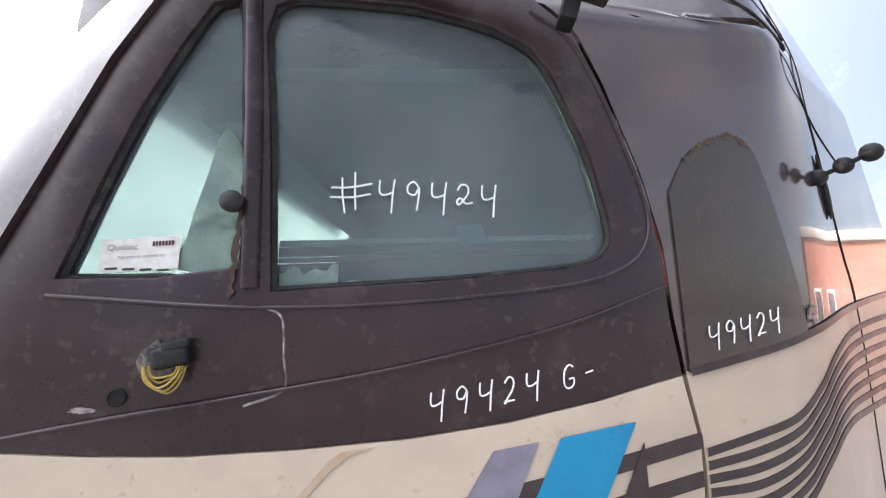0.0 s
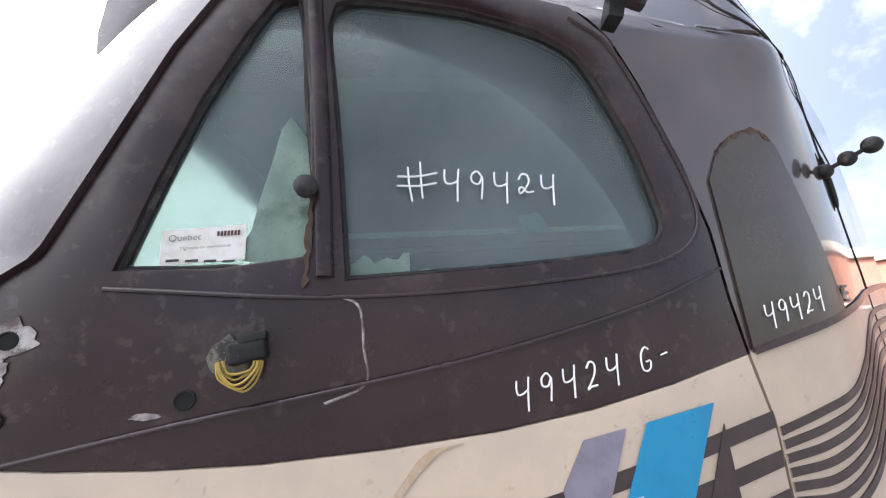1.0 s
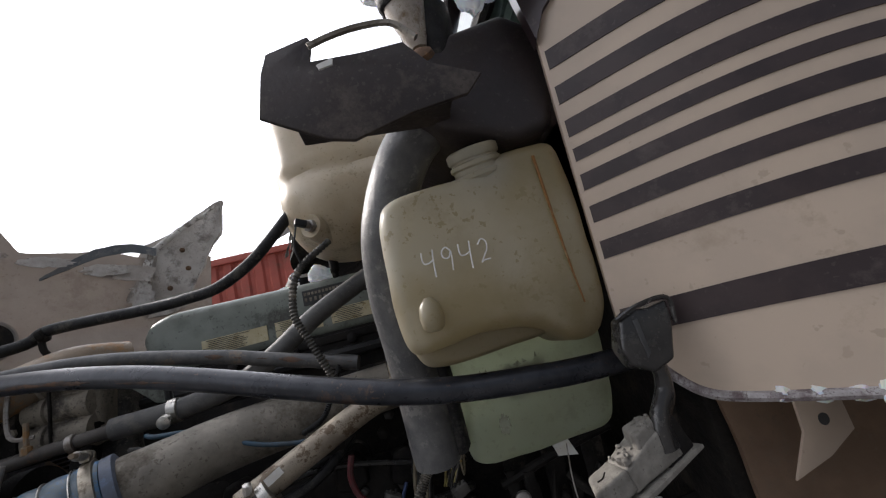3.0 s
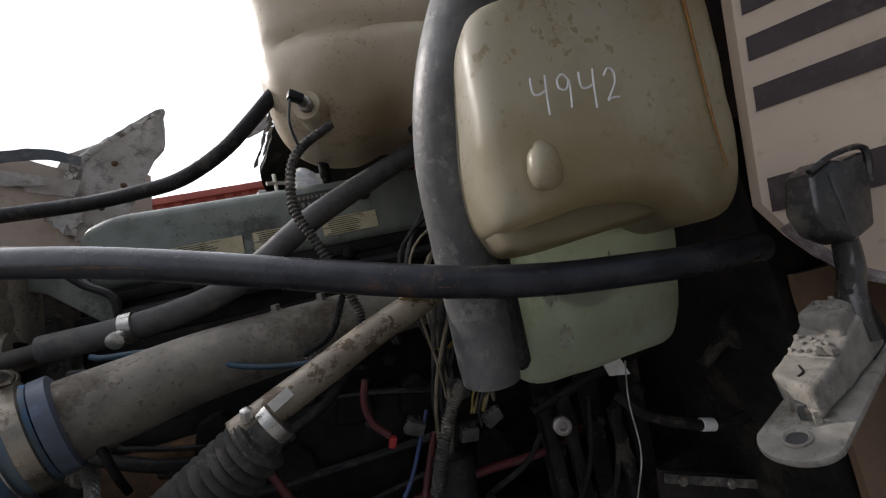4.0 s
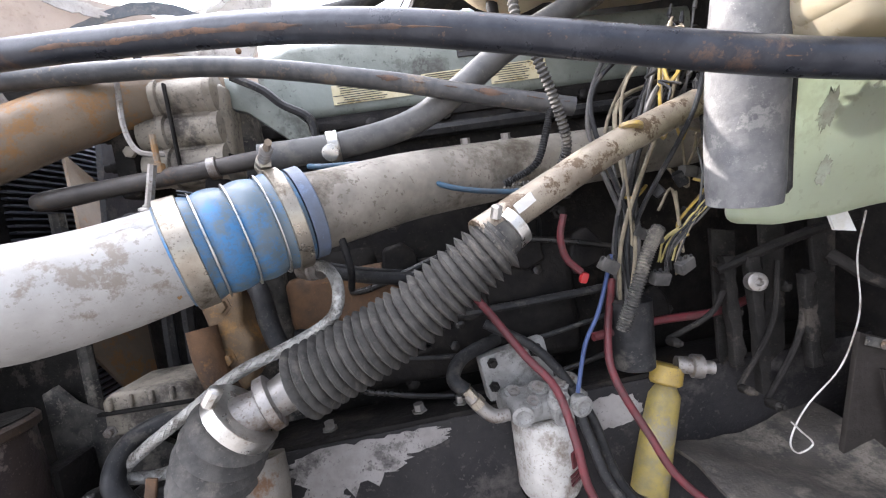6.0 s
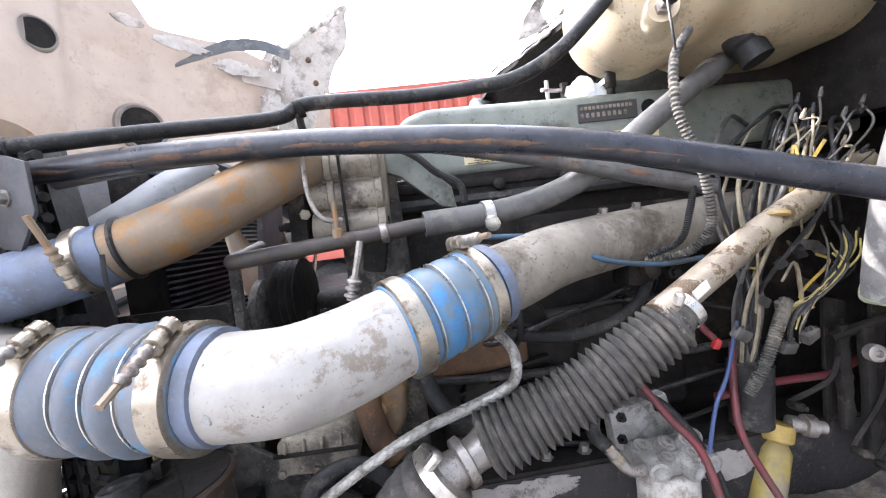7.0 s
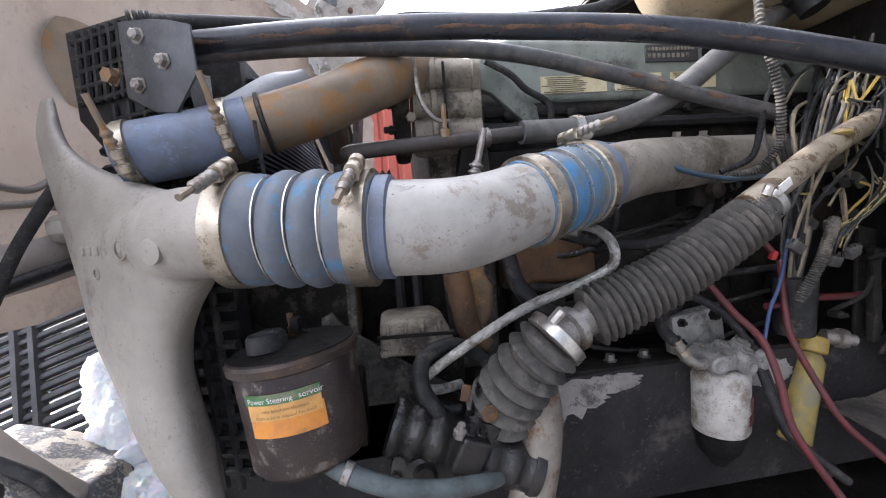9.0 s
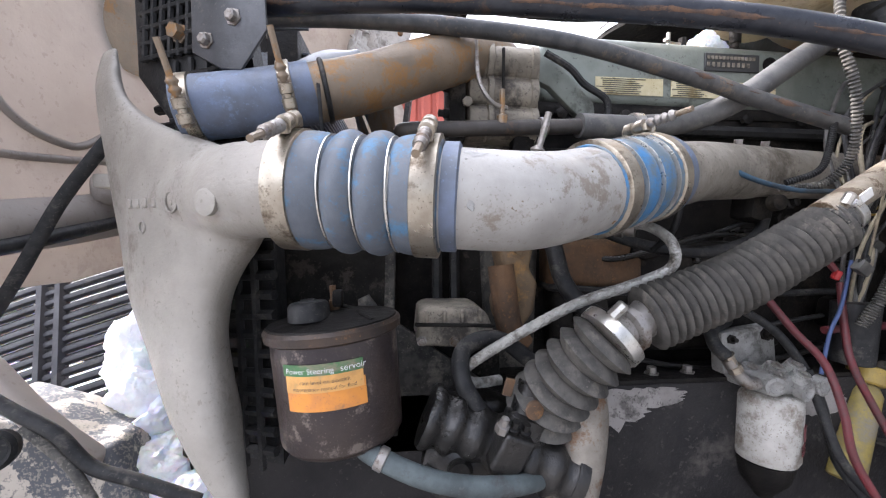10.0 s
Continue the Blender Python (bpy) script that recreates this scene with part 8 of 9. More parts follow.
single("corrugated_conduit", tube([(0.50, 0.87, 1.71), (0.445, 0.83, 1.655), (0.430, 0.812, 1.585), (0.449, 0.81, 1.528), (0.469, 0.82, 1.472), (0.482, 0.84, 1.422), (0.46, 0.86, 1.39), (0.40, 0.87, 1.385)], lambda t: 0.0060 + 0.0011 * math.sin(t * 470), 460, 10), DUSTY, "dusty corrugated wiring conduit", "conduit")
single("corrugated_conduit", tube([(0.48, 0.86, 1.49), (0.462, 0.85, 1.45), (0.44, 0.845, 1.41), (0.40, 0.86, 1.392)], lambda t: 0.0046 + 0.0008 * math.sin(t * 260), 260, 8), BLACK, "thin corrugated wiring conduit", "conduit")


def harness():
    th = thing("wiring_harness", (0.58, 0.86, 1.1), "loose bundle of cut wires hanging from the firewall", "wires")
    rng = random.Random(4)
    grey = mat("grey_wire", (0.085, 0.080, 0.073), (0.04, 0.038, 0.036), 0.6, 0, 40, 0.6, bump=0)
    worn_yellow = mat("yellow_wire", (0.40, 0.33, 0.10), (0.28, 0.23, 0.09), 0.55, 0, 60, 0.6, bump=0)
    tan = mat("tan_wire", (0.26, 0.22, 0.15), (0.15, 0.125, 0.085), 0.6, 0, 40, 0.6, bump=0)
    for k in range(18):
        m = rng.choice([BLACK, BLACK, BLACK, grey, grey, grey, tan, tan])
        x = 0.575 + 0.10 * rng.random()
        y = 0.84 + 0.12 * rng.random()
        top = Vector((x + 0.06 + 0.07 * rng.random(), y + 0.04, 1.50 + 0.10 * rng.random()))
        behind = top + Vector((0.05 + 0.06 * rng.random(), 0.05, 0.03 * rng.random() - 0.01))
        mid = (x + 0.05 * rng.random() - 0.02, y - 0.02 + 0.03 * rng.random(), 1.43 + 0.07 * rng.random())
        low = (0.575 + 0.03 * (rng.random() - 0.5), 0.875 + 0.03 * rng.random(), 1.30)
        end = (0.56 + 0.03 * (rng.random() - 0.5), 0.88 + 0.02 * rng.random(), 1.17)
        part("wire", tube([behind, top, mid, low, end], 0.0018 + 0.0024 * rng.random(), 28, 7), m, th)
    for k in range(14):
        m = rng.choice([YELLOW, tan, tan, grey, BLACK])
        c = Vector((0.60 + 0.12 * rng.random(), 0.84 + 0.08 * rng.random(), 1.30 + 0.22 * rng.random()))
        pts = [c + Vector((0.05 * (rng.random() - 0.5), 0.03 * (rng.random() - 0.5), 0.10 * (rng.random() - 0.5))) for _ in range(4)]
        part("wire_tail", tube(pts, 0.0016 + 0.001 * rng.random(), 18, 5), m, th)
    for k in range(7):
        c = Vector((0.59 + 0.13 * rng.random(), 0.85 + 0.06 * rng.random(), 1.27 + 0.12 * rng.random()))
        part("plug", box(c, (0.022, 0.016, 0.016), pose(0, 0, 0, 60 * rng.random(), 60 * rng.random(), 60 * rng.random()), 0.003), rng.choice([BLACK, grey]), th)
    for k in range(20):
        p = Vector((0.61 + 0.10 * rng.random(), 0.82 + 0.10 * rng.random(), 1.44 + 0.08 * rng.random()))
        q = p + Vector((0.01 + 0.06 * rng.random(), 0.02 * rng.random(), 0.03 + 0.07 * rng.random()))
        m = rng.choice([grey, BLACK, tan, BLACK])
        part("lead", tube([p, p.lerp(q, 0.5) + Vector((0.05 * (rng.random() - 0.5), -0.015, 0.03 * rng.random())), q], 0.0013 + 0.002 * rng.random() ** 2, 12, 7), m, th)
        part("terminal", lathe(q, q - p, [(0, 0.002), (0.001, 0.0032), (0.010, 0.0032), (0.011, 0.0022), (0.017, 0.002)], 8), rng.choice([grey, tan, BLACK]), th)
    for k in range(16):
        root = Vector((0.615 + 0.02 * rng.random(), 0.85 + 0.02 * rng.random(), 1.255 + 0.03 * rng.random()))
        knot = Vector((0.640 + 0.015 * rng.random(), 0.845, 1.300 + 0.015 * rng.random()))
        tip = knot + Vector((0.03 + 0.06 * rng.random(), 0.02 * rng.random(), 0.02 + 0.09 * rng.random()))
        part("thin_wire", tube([root + Vector((-0.02 * rng.random(), 0, -0.03)), root, knot, knot.lerp(tip, 0.6) + Vector((0.02 * rng.random(), -0.01, 0)), tip], 0.0012 + 0.0006 * rng.random(), 24, 5), rng.choice([worn_yellow, tan, grey, BLACK]), th)
    for x, z, r in ((0.590, 1.232, 12), (0.628, 1.244, -20), (0.520, 1.262, 30)):
        plug = part("plug", box((x, 0.845, z), (0.026, 0.014, 0.018), pose(0, 0, 0, 15, r, 10), 0.003), grey, th, "dirty grey plug")
        for q in range(3):
            part("pin_boot", lathe((x - 0.008 + 0.008 * q, 0.843, z + 0.008), (0.1, -0.2, 1), [(0, 0.0022), (0.005, 0.0022), (0.006, 0.0012)], 8), BLACK, plug)
    part("red_plug", box((0.488, 0.855, 1.250), (0.011, 0.010, 0.016), pose(0, 0, 0, 10, 20, 0), 0.004), mat("red_plastic_plug", (0.42, 0.02, 0.02), (0.32, 0.02, 0.02), 0.4, 0, 40, 0.6, (0.1, 0.03, 0.03), 0.3, 30, 0.1), th, "bright red plastic plug")
    part("red_lead", tube([(0.47, 0.85, 1.34), (0.462, 0.852, 1.31), (0.468, 0.856, 1.28), (0.486, 0.856, 1.258)], 0.005, 18, 8), RED, th, "red lead")
    part("conduit_tail", tube([(0.600, 0.85, 1.30), (0.575, 0.838, 1.275), (0.548, 0.835, 1.225), (0.530, 0.85, 1.17)], lambda t: 0.0085 + 0.0012 * math.sin(t * 260), 240, 8), DUSTY, th, "corrugated conduit end")
    part("loom_sleeve", lathe((0.558, 0.885, 1.10), (0.05, 0, 1), [(0, 0.028), (0.002, 0.030), (0.10, 0.032), (0.102, 0.024)], 20), BLACK, th)
    part("yellow_tie", lathe((0.548, 0.80, 1.43), (0.2, 0.2, 1), [(0, 0.012), (0.001, 0.014), (0.005, 0.014), (0.006, 0.012)], 14), YELLOW, th)


harness()
single("string", tube([(0.79, 0.75, 1.29), (0.786, 0.76, 1.237), (0.784, 0.76, 1.178), (0.768, 0.757, 1.142), (0.744, 0.757, 1.104), (0.700, 0.76, 1.065), (0.678, 0.763, 1.026), (0.688, 0.765, 1.006), (0.704, 0.76, 1.017), (0.685, 0.755, 1.04), (0.671, 0.752, 1.056)], 0.0010, 90, 6), DIRTYWHITE, "dirty white string hanging below the bottle", "string")


def linkage():
    th = thing("pedal_linkage", (0.76, 0.92, 1.1), "grey pedal linkage brackets on the firewall", "linkage")
    for k in range(3):
        x = 0.715 + 0.068 * k
        part("bracket", prism([(x, 1.28), (x + 0.04, 1.27), (x + 0.03, 1.18), (x + 0.02, 1.08), (x - 0.01, 1.06), (x - 0.005, 1.18)], lambda a, b, d, k=k: Vector((a, 0.90 - 0.015 * k - d, b)), 0.008, 0.002), GRIME, th)
        part("bolt", lathe((x + 0.015, 0.89 - 0.015 * k, 1.15 + 0.03 * k), (0, -1, 0), [(0, 0.009), (0.008, 0.009), (0.012, 0.005)], 6), GRIME, th)
    for x0, z0, x1, z1, r in ((0.79, 1.22, 0.70, 1.05, 0.004), (0.83, 1.20, 0.74, 1.02, 0.0045), (0.70, 1.19, 0.60, 1.14, 0.004)):
        part("rod", tube([(x0, 0.87, z0), ((x0 + x1) / 2 + 0.012, 0.855, (z0 + z1) / 2), (x1, 0.86, z1)], r, 14, 8), GRIME, th)
        part("rod_end", lathe((x1, 0.845, z1), (0, -1, 0.1), [(-0.014, r * 1.3), (-0.012, r * 1.6), (0.006, r * 1.6), (0.008, r), (0.014, r * 0.8)], 12), GRIME, th)
    for k, (x, z0, z1) in enumerate(((0.716, 1.07, 1.24), (0.744, 1.03, 1.235), (0.815, 1.06, 1.20))):
        side = [(x + 0.010 + 0.007 * noise.noise((q * 1.7, k, 0)), z0 + (z1 - z0) * q / 14) for q in range(15)]
        back = [(x - 0.008 + 0.005 * noise.noise((q * 1.9, k, 8)), z0 + (z1 - z0) * q / 14) for q in range(14, -1, -1)]
        part("ribbed_web", roughen(prism(side + back, lambda a, b, d, k=k: Vector((a, 0.872 - 0.012 * k - d, b)), 0.014, 0.002), 0.0015, 60, k), GRIME, th, "caked ribbed web")
    part("pivot_bolt", lathe((0.722, 0.842, 1.205), (-0.2, -1, 0.1), [(0, 0.013), (0.012, 0.013), (0.014, 0.010), (0.014, 0.006), (0.008, 0.005)], 14), STEEL, th, "dull steel pivot end")
    part("link", tube([(0.70, 0.88, 1.22), (0.80, 0.86, 1.25), (0.90, 0.85, 1.27)], 0.008, 10, 8), DARK, th)
    part("brake_pipe", tube([(0.795, 0.80, 1.235), (0.806, 0.785, 1.218), (0.826, 0.782, 1.200), (0.866, 0.78, 1.180), (0.91, 0.78, 1.164), (0.95, 0.78, 1.157), (0.99, 0.78, 1.165), (1.03, 0.79, 1.195), (1.055, 0.80, 1.24), (1.06, 0.82, 1.32)], 0.0075, 20, 8), GRIME, th)
    part("valve_disc", join(lathe((0.980, 0.765, 1.284), (-0.1, -1, 0), [(0, 0.026), (0.002, 0.030), (0.010, 0.030), (0.013, 0.024), (0.014, 0.010), (0.019, 0.008)], 22), tube([(0.962, 0.77, 1.268), (0.944, 0.772, 1.262), (0.920, 0.775, 1.244)], 0.009, 8, 8)), GRIME, th)


linkage()
single("pipe_marker", lathe((0.894, 0.780, 1.1695), (1, 0, -0.30), [(0, 0.0077), (0.001, 0.0088), (0.020, 0.0088), (0.021, 0.0077)], 14), PAPER, "white tape band round the brake pipe", "tape")
shield = thing("splash_shield", (0.92, 0.80, 0.85), "dull black rubber splash shield", "splash shield")
shield_rubber = mat("black_shield", (0.018, 0.015, 0.013), (0.028, 0.024, 0.021), 0.7, 0, 14, 0.7, (0.060, 0.050, 0.042), 0.32, 9, 0.4, spec=0.15)


def on_shield(a, b, d):
    return Vector((a, 0.80 - d + 0.1 * (1.1 - b), b))


part("shield_panel", prism([(0.826, 1.124), (0.95, 1.074), (1.12, 1.005), (1.12, 0.82), (0.80, 0.82), (0.805, 0.95)], on_shield, 0.008, 0.002), shield_rubber, shield)
part("retaining_strip", prism([(0.828, 1.121), (1.12, 1.003), (1.12, 0.990), (0.826, 1.108)], lambda a, b, d: on_shield(a, b, d + 0.0082), 0.004, 0.001), DUSTY, shield, "dusty steel retaining strip")
for k in range(4):
    part("rivet", lathe(on_shield(0.848 + 0.075 * k, 1.106 - 0.0303 * k, 0.0122), (0, -1, 0), [(0, 0.007), (0.003, 0.006), (0.004, 0.002)], 12), STEEL, shield)
for k in range(3):
    part("crease", tube([on_shield(0.85 + 0.07 * k, 1.07 - 0.03 * k, 0.0085), on_shield(0.87 + 0.06 * k, 0.97, 0.0095), on_shield(0.88 + 0.07 * k, 0.88, 0.0085)], 0.003, 14, 6), shield_rubber, shield)
single("floor_plate", roughen(sheet(lambda u, v: Vector((0.60 + 0.25 * u, 0.73 + 0.165 * v, 0.948 + 0.012 * math.sin(5 * u + 3 * v) + 0.02 * v)), 24, 18, 0.006, (0, 0, -1)), 0.004, 26, 5.0), mat("oily_caked_dirt", (0.055, 0.047, 0.039), (0.028, 0.025, 0.022), 0.75, 0.1, 24, 0.8, (0.12, 0.105, 0.085), 0.38, 16, 0.6), "bent steel plate caked in oily dirt", "steel plate")


# ---- tilted hood, grille and snow at the front ----
def hood_x(y):
    rows = [(0.60, -0.84), (0.80, -0.775), (1.0, -0.715), (1.20, -0.675), (1.30, -0.645), (1.45, -0.56), (1.65, -0.40), (1.85, -0.20), (2.0, -0.10)]
    for (y0, x0), (y1, x1) in zip(rows, rows[1:]):
        if y <= y1:
            break
    return x0 + (x1 - x0) * (y - y0) / (y1 - y0)


def hood():
    th = thing("hood", (-0.7, 1.2, 1.2), "tan fibreglass truck hood tilted forward, seen from inside, torn edge", "truck hood")

    def wall(y, z, d=0.0):
        lean = 0.10 * (z - 1.7) * max(0.0, min(1.0, (y - 1.0) * 2))
        return Vector((hood_x(y) + lean + d * 0.85, y - d * 0.5, z))

    def top(y):
        k = max(0.0, min(1.0, (y - 1.36) / 0.10))
        return (2.35 - 0.26 * max(0.0, y - 1.10)) * (1 - k) + 2.10 * k

    def skin(u, v):
        y = 0.55 + 1.35 * u
        z0 = 1.235 + 0.14 * max(0.0, (y - 1.0)) + 0.25 * max(0.0, y - 1.3)
        z1 = top(y) + 0.03 * noise.noise((y * 9, 0, 0)) * (y > 1.3)
        z = z0 + (z1 - z0) * v
        return wall(y, z, -dent(y, z))

    def dent(y, z):
        step = max(0.0, min(1.0, (y - 1.275) / 0.03)) * max(0.0, min(1.0, (z - 1.74) / 0.08))
        pocket = max(0.0, min(1.0, (y - 1.33) / 0.015, (1.45 - y) / 0.015, (z - 1.90) / 0.015, (2.03 - z) / 0.015))
        return 0.030 * step + 0.012 * pocket + 0.018 * noise.noise((y * 3, z * 3, 1.0)) + 0.05 * math.exp(-((y - 1.16) / 0.10) ** 2 - ((z - 1.72) / 0.09) ** 2)
    part("inner_skin", sheet(skin, 150, 100, 0.012, (-1, 0.3, 0)), TAN, th)
    # moulded ribs
    for pts in ([(0.80, 1.75), (0.815, 1.50), (0.83, 1.44), (0.90, 1.425), (1.0, 1.43), (1.07, 1.44)], [(0.86, 1.75), (0.885, 1.60), (0.93, 1.49), (1.02, 1.455), (1.10, 1.50)]):
        part("moulded_rib", tube([wall(p.x, p.y, 0.001 - dent(p.x, p.y)) for p in spline([(y, z, 0) for y, z in pts], 24)], 0.0062, 60, 10), TAN, th)
    # peeling edges round the lamp pocket
    for y0, z0, ry, rz, sd in ((1.50, 2.055, 0.05, 0.018, 1.0), (1.62, 2.03, 0.05, 0.022, 2.0), (1.70, 1.93, 0.03, 0.05, 3.0), (1.40, 2.075, 0.03, 0.012, 4.0)):
        flake = [(y0 + ry * math.cos(q * 0.209) * (1 + 0.6 * noise.noise((q * 0.8, sd, 0))), z0 + rz * math.sin(q * 0.209) * (1 + 0.6 * noise.noise((q * 0.8, sd, 6)))) for q in range(30)]
        part("bare_flake", roughen(prism(flake, lambda a, b, d, sd=sd: wall(a, b, 0.004 + 0.001 * sd + d), 0.004), 0.003, 40, sd), mat("bare_fibre", (0.60, 0.585, 0.56), (0.46, 0.43, 0.40), 0.8, 0, 30, 0.9, (0.26, 0.23, 0.20), 0.36, 22, 0.5), th, "pale patch of bare fibreglass")
    # round openings: rings round dark discs that stand for the shade inside
    for y, z, r in ((1.238, 1.975, 0.030), (1.41, 1.815, 0.050)):
        c = wall(y, z, 0.012)
        part("opening_ring", lathe(c - Vector((0.85, -0.5, 0)) * 0.012, (0.85, -0.5, 0), [(0, r * 1.25), (0.010, r * 1.22), (0.013, r * 1.1), (0.010, r)], 30), TAN, th)
        part("opening", lathe(c - Vector((0.85, -0.5, 0)) * 0.008, (0.85, -0.5, 0), [(0, r), (0.007, r)], 30), DARK, th, "dark disc painted as a shaded round opening")
    # the recess's depth is shown by a darker disc in its hollow
    part("lamp_recess", lathe(wall(1.15, 1.70, -0.035), (0.85, -0.5, 0), [(0, 0.060), (0.02, 0.075), (0.03, 0.085)], 30), RUST, th, "dark disc painted as a shaded headlamp recess")
    # torn corner
    torn = mat("torn_fibreglass", (0.58, 0.55, 0.51), (0.42, 0.38, 0.34), 0.8, 0, 14, 0.9, (0.22, 0.195, 0.17), 0.36, 11, 0.7, 60)
    flap = prism([(-0.345, 1.855), (-0.375, 1.92), (-0.35, 2.03), (-0.345, 2.09), (-0.325, 2.15), (-0.25, 2.185), (-0.20, 2.215), (-0.152, 2.265), (-0.11, 2.29), (-0.055, 2.31), (-0.062, 2.25), (-0.084, 2.17), (-0.125, 2.09), (-0.152, 2.035), (-0.19, 1.95), (-0.213, 1.885), (-0.28, 1.86)], lambda a, b, d: Vector((a, 1.78 + 0.4 * (a + 0.25) - d, b)), 0.015)
    bmesh.ops.subdivide_edges(flap, edges=flap.edges[:], cuts=3, use_grid_fill=True)
    part("torn_corner", roughen(flap, 0.018, 14, 2.0), torn, th, "ragged torn fibreglass corner")
    ribbon = spline([(-0.512, 1.505, 2.004), (-0.462, 1.542, 2.042), (-0.395, 1.590, 2.086), (-0.305, 1.640, 2.098), (-0.235, 1.655, 2.070)], 30)
    ridge = [(-0.335, 1.87, 1.733), (-0.325, 2.0, 1.735), (-0.30, 2.10, 1.745), (-0.235, 2.165, 1.77), (-0.15, 2.225, 1.805), (-0.075, 2.285, 1.835)]
    part("torn_ridge", roughen(tube([(x, y, z) for x, z, y in ridge], lambda t: 0.016 - 0.009 * t, 60, 10, 0.6), 0.010, 26, 5.0), mat("bare_laminate", (0.66, 0.65, 0.62), (0.50, 0.47, 0.43), 0.8, 0, 26, 0.9, (0.16, 0.14, 0.12), 0.36, 20, 0.5, edge=0.05), th, "white bare laminate along the tear")
    for x, z, y in ((-0.20, 2.10, 1.775), (-0.185, 2.02, 1.775), (-0.25, 1.95, 1.755)):
        part("rivet", lathe((x, y, z), (0.2, -1, 0), [(0, 0.010), (0.006, 0.009), (0.009, 0.004)], 12), RUSTY, th)
    part("torn_strip", roughen(sheet(lambda u, v: ribbon[int(round(u * 30))] + Vector((0.2, -0.1, 1)) * (v - 0.5) * (0.006 + 0.034 * min(1.0, 2.2 * u) * (1 - 0.35 * u)), 30, 4, 0.004, (-0.3, 1, 0)), 0.003, 30), mat("blue_grey_strip", (0.11, 0.125, 0.14), (0.17, 0.18, 0.19), 0.6, 0, 20, 0.8, (0.28, 0.27, 0.26), 0.3, 24, 0.2), th, "blue-grey peeled strip")
    part("torn_patch", roughen(prism([(-0.455, 2.07), (-0.36, 2.055), (-0.27, 2.03), (-0.29, 1.975), (-0.40, 2.005), (-0.46, 2.035)], lambda a, b, d: Vector((a, 1.66 + 0.35 * (a + 0.4) - d, b)), 0.006), 0.006, 30), torn, th)
    # lower lip and rubber strip
    part("lower_lip", sheet(lambda u, v: wall(0.60 + 0.75 * u, 1.235 + 0.115 * u + 0.075 * v, 0.03 + 0.02 * math.sin(math.pi * v)), 20, 6, 0.02, (-1, 0.3, 0)), TAN, th)
    part("rubber_strip", tube([wall(y, z, 0.045) for y, z in ((0.60, 1.255), (0.85, 1.285), (1.0, 1.318), (1.15, 1.352), (1.35, 1.40))], 0.011, 30, 10), BLACK, th, "dusty black rubber strip")
    part("hinge_boss", roughen(box(wall(1.07, 1.385, 0.03), (0.05, 0.09, 0.05), pose(0, 0, 0, 0, 0, 20), 0.018, 3), 0.003, 30), TAN, th)
    return th


hood()


def grille():
    th = thing("front_grille", (-0.85, 1.15, 1.0), "black slatted grille lying open with snow behind it", "grille")
    a0, a1, b0, b1 = Vector((-1.10, 1.20, 1.150)), Vector((-0.66, 1.17, 1.300)), Vector((-0.98, 1.03, 0.870)), Vector((-0.58, 1.03, 1.010))
    slat_black = mat("black_grille_plastic", (0.010, 0.010, 0.013), (0.016, 0.016, 0.020), 0.55, 0, 30, 0.6, (0.04, 0.038, 0.037), 0.26, 18, 0.1, spec=0.2)
    for k in range(17):
        t = k / 16
        p, q = a0.lerp(b0, t), a1.lerp(b1, t)
        part("slat", tube([p, p.lerp(q, 0.5) + Vector((0, 0, 0.004)), q], 0.0088, 8, 8, 0.9), slat_black, th)
    for s in (0.46, 0.54):
        part("cross_bar", tube([a0.lerp(a1, s) + Vector((0, 0, 0.006)), b0.lerp(b1, s) + Vector((0, 0, 0.006))], 0.012, 8, 6), slat_black, th)
    for k in range(22):
        t = k / 21
        part("tooth", box(a0.lerp(a1, 0.50).lerp(b0.lerp(b1, 0.50), t) + Vector((0, 0, 0.004)), (0.03, 0.006, 0.008), None, 0), BLACK, th)
    part("frame_edge", tube([a0, a1, b1 + Vector((0.02, 0, 0))], 0.010, 20, 8), BLACK, th)


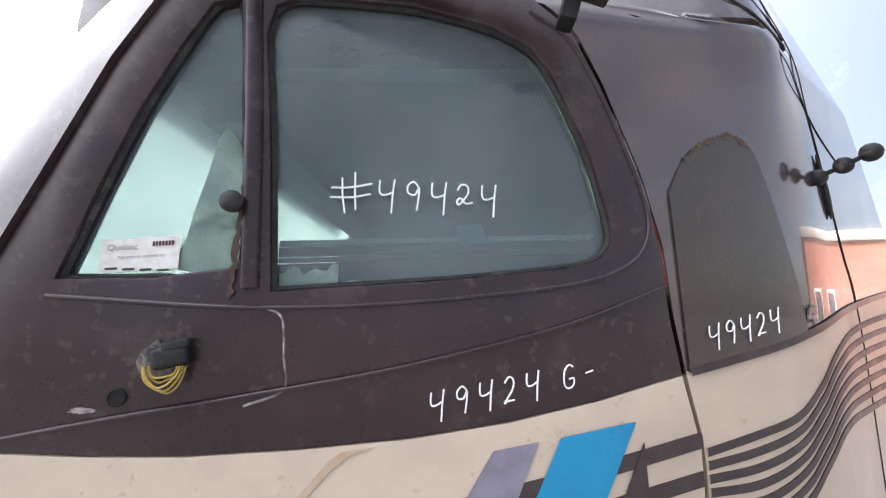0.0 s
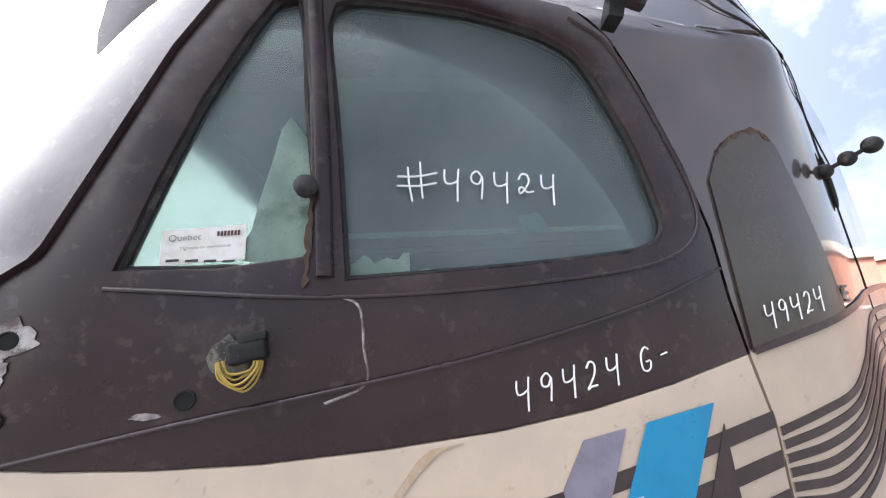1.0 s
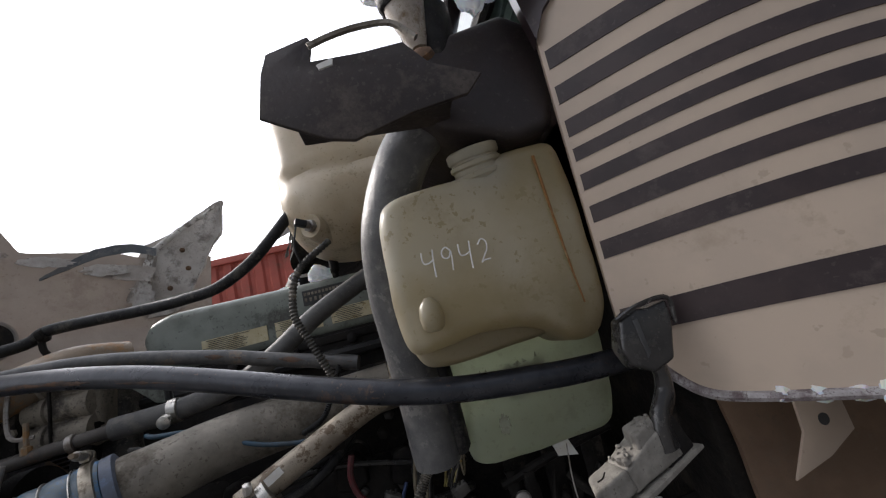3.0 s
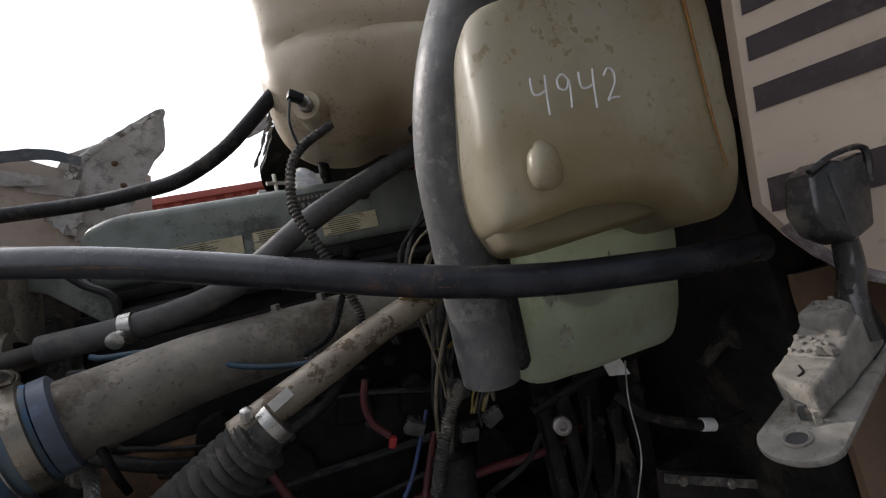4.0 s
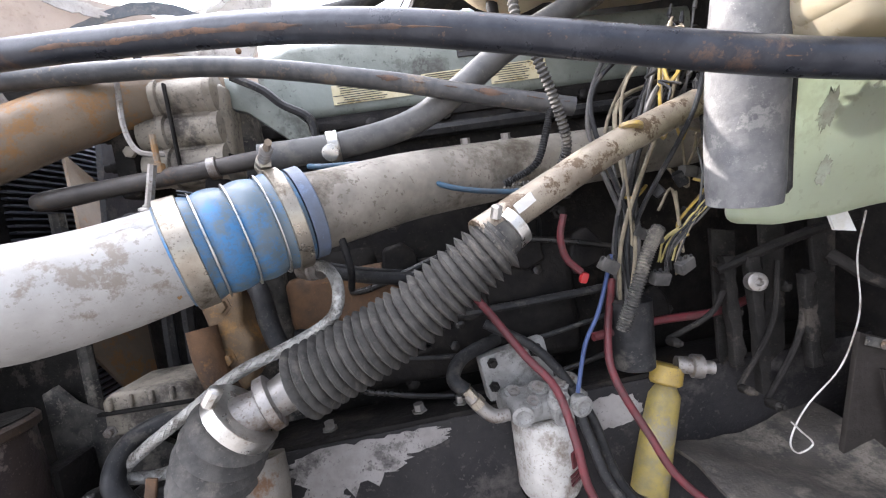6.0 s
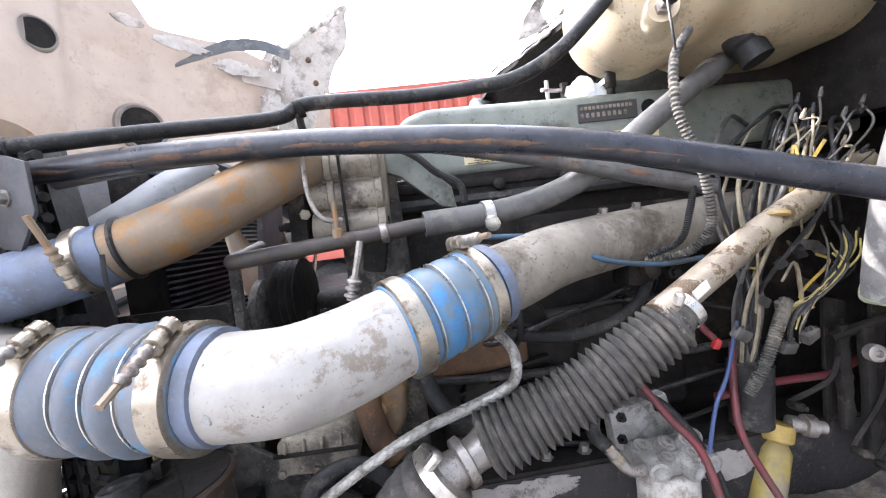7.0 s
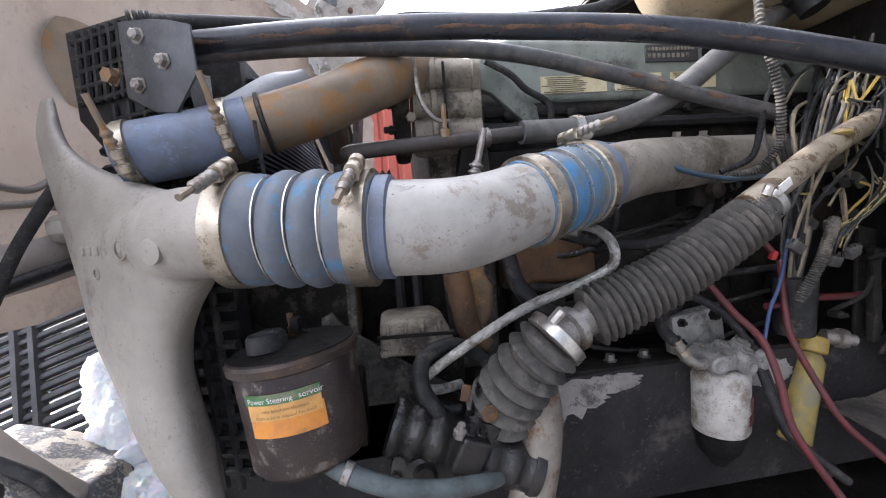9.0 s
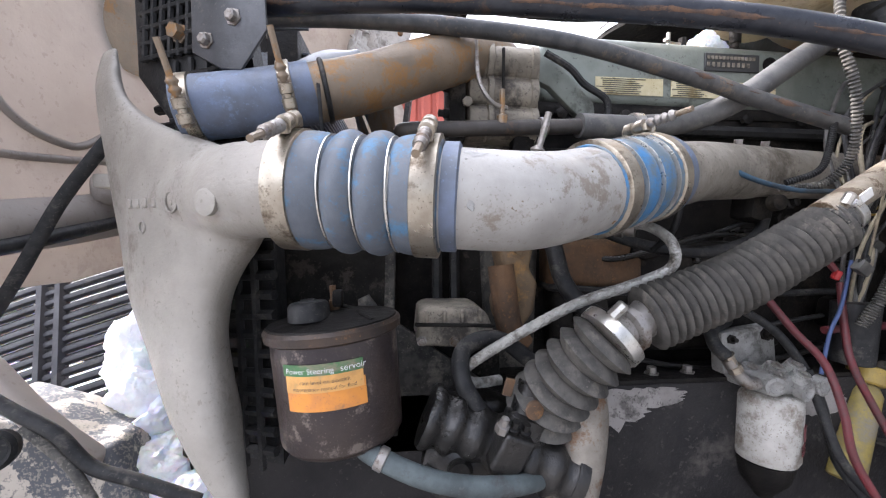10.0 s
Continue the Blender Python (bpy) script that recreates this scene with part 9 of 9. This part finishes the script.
grille()
single("snow_bank", roughen(sheet(lambda u, v: Vector((-2.2 + 1.70 * u, 0.95 + 2.0 * v, (0.84 + 0.12 * v + 0.02 * math.sin(9 * u)) * min(1.0, u / 0.30) ** 0.6 * min(1.0, (1.01 - v) / 0.35) ** 0.6)), 40, 40, 0.90, (0, 0, -1)), 0.012, 18), SNOW, "packed snow pile under the grille", "snow", kind="structure")
for k, (c, s) in enumerate((((-0.655, 1.05, 1.125), (0.03, 0.03, 0.045)), ((-0.640, 1.02, 1.085), (0.04, 0.03, 0.045)), ((-0.60, 0.99, 1.045), (0.045, 0.04, 0.05)), ((-0.575, 0.965, 1.005), (0.05, 0.04, 0.05)), ((-0.615, 0.96, 0.99), (0.045, 0.04, 0.04)), ((-0.54, 0.925, 0.965), (0.05, 0.05, 0.05)), ((-0.48, 0.89, 0.93), (0.055, 0.05, 0.05)))):
    snow_lump("snow_lump", c, s, 11.0 + k * 3, "lump of melting snow beside the cooler tank", "snow lumps by the cooler tank")
peel = mat("peeling_tan_paint", (0.36, 0.32, 0.27), (0.30, 0.265, 0.22), 0.6, 0, 20, 0.6, (0.060, 0.064, 0.072), 0.50, 17, 0.3, edge=0.008)


def body_corner():
    th = thing("body_corner", (-0.64, 0.9, 0.86), "tan body corner with peeling paint and dark patches", "bumper")
    part("upper_lip", roughen(bottle([(-0.76, 1.215), (-0.695, 1.150), (-0.650, 1.098), (-0.612, 1.058), (-0.572, 1.026), (-0.580, 1.006), (-0.626, 1.030), (-0.696, 1.106), (-0.76, 1.165)], 0.84, 0.87, 0.006), 0.003, 20), TAN, th)
    part("lower_corner", roughen(bottle([(-0.75, 1.09), (-0.66, 1.06), (-0.61, 1.035), (-0.570, 1.030), (-0.548, 0.995), (-0.53, 0.95), (-0.53, 0.86), (-0.75, 0.86)], 0.855, 0.98, 0.012), 0.004, 14), peel, th)


body_corner()
cable("front_harness", [(-0.66, 0.81, 1.12), (-0.631, 0.805, 1.105), (-0.585, 0.80, 1.08), (-0.55, 0.80, 1.04), (-0.501, 0.80, 1.02), (-0.43, 0.80, 0.99)], 0.008, BLACK, "black wiring over the peeling corner")
cable("front_harness", [(-0.62, 0.80, 1.09), (-0.57, 0.795, 1.045), (-0.54, 0.79, 1.0), (-0.52, 0.79, 0.96)], 0.006, DUSTY, "grey wiring over the peeling corner")
single("lamp_socket", lathe((-0.66, 0.815, 1.06), (0.3, -1, 0.2), [(0, 0.022), (0.015, 0.024), (0.02, 0.02), (0.012, 0.014)], 20), BLACK, "black lamp socket at the corner", "socket")
single("hood_strap", tube([(-0.575, 0.90, 1.452), (-0.59, 0.89, 1.424), (-0.637, 0.885, 1.354), (-0.680, 0.88, 1.27), (-0.722, 0.88, 1.201), (-0.79, 0.88, 1.10)], 0.0085, 24, 8, 0.4), BLACK, "black webbing strap holding the hood", "strap")
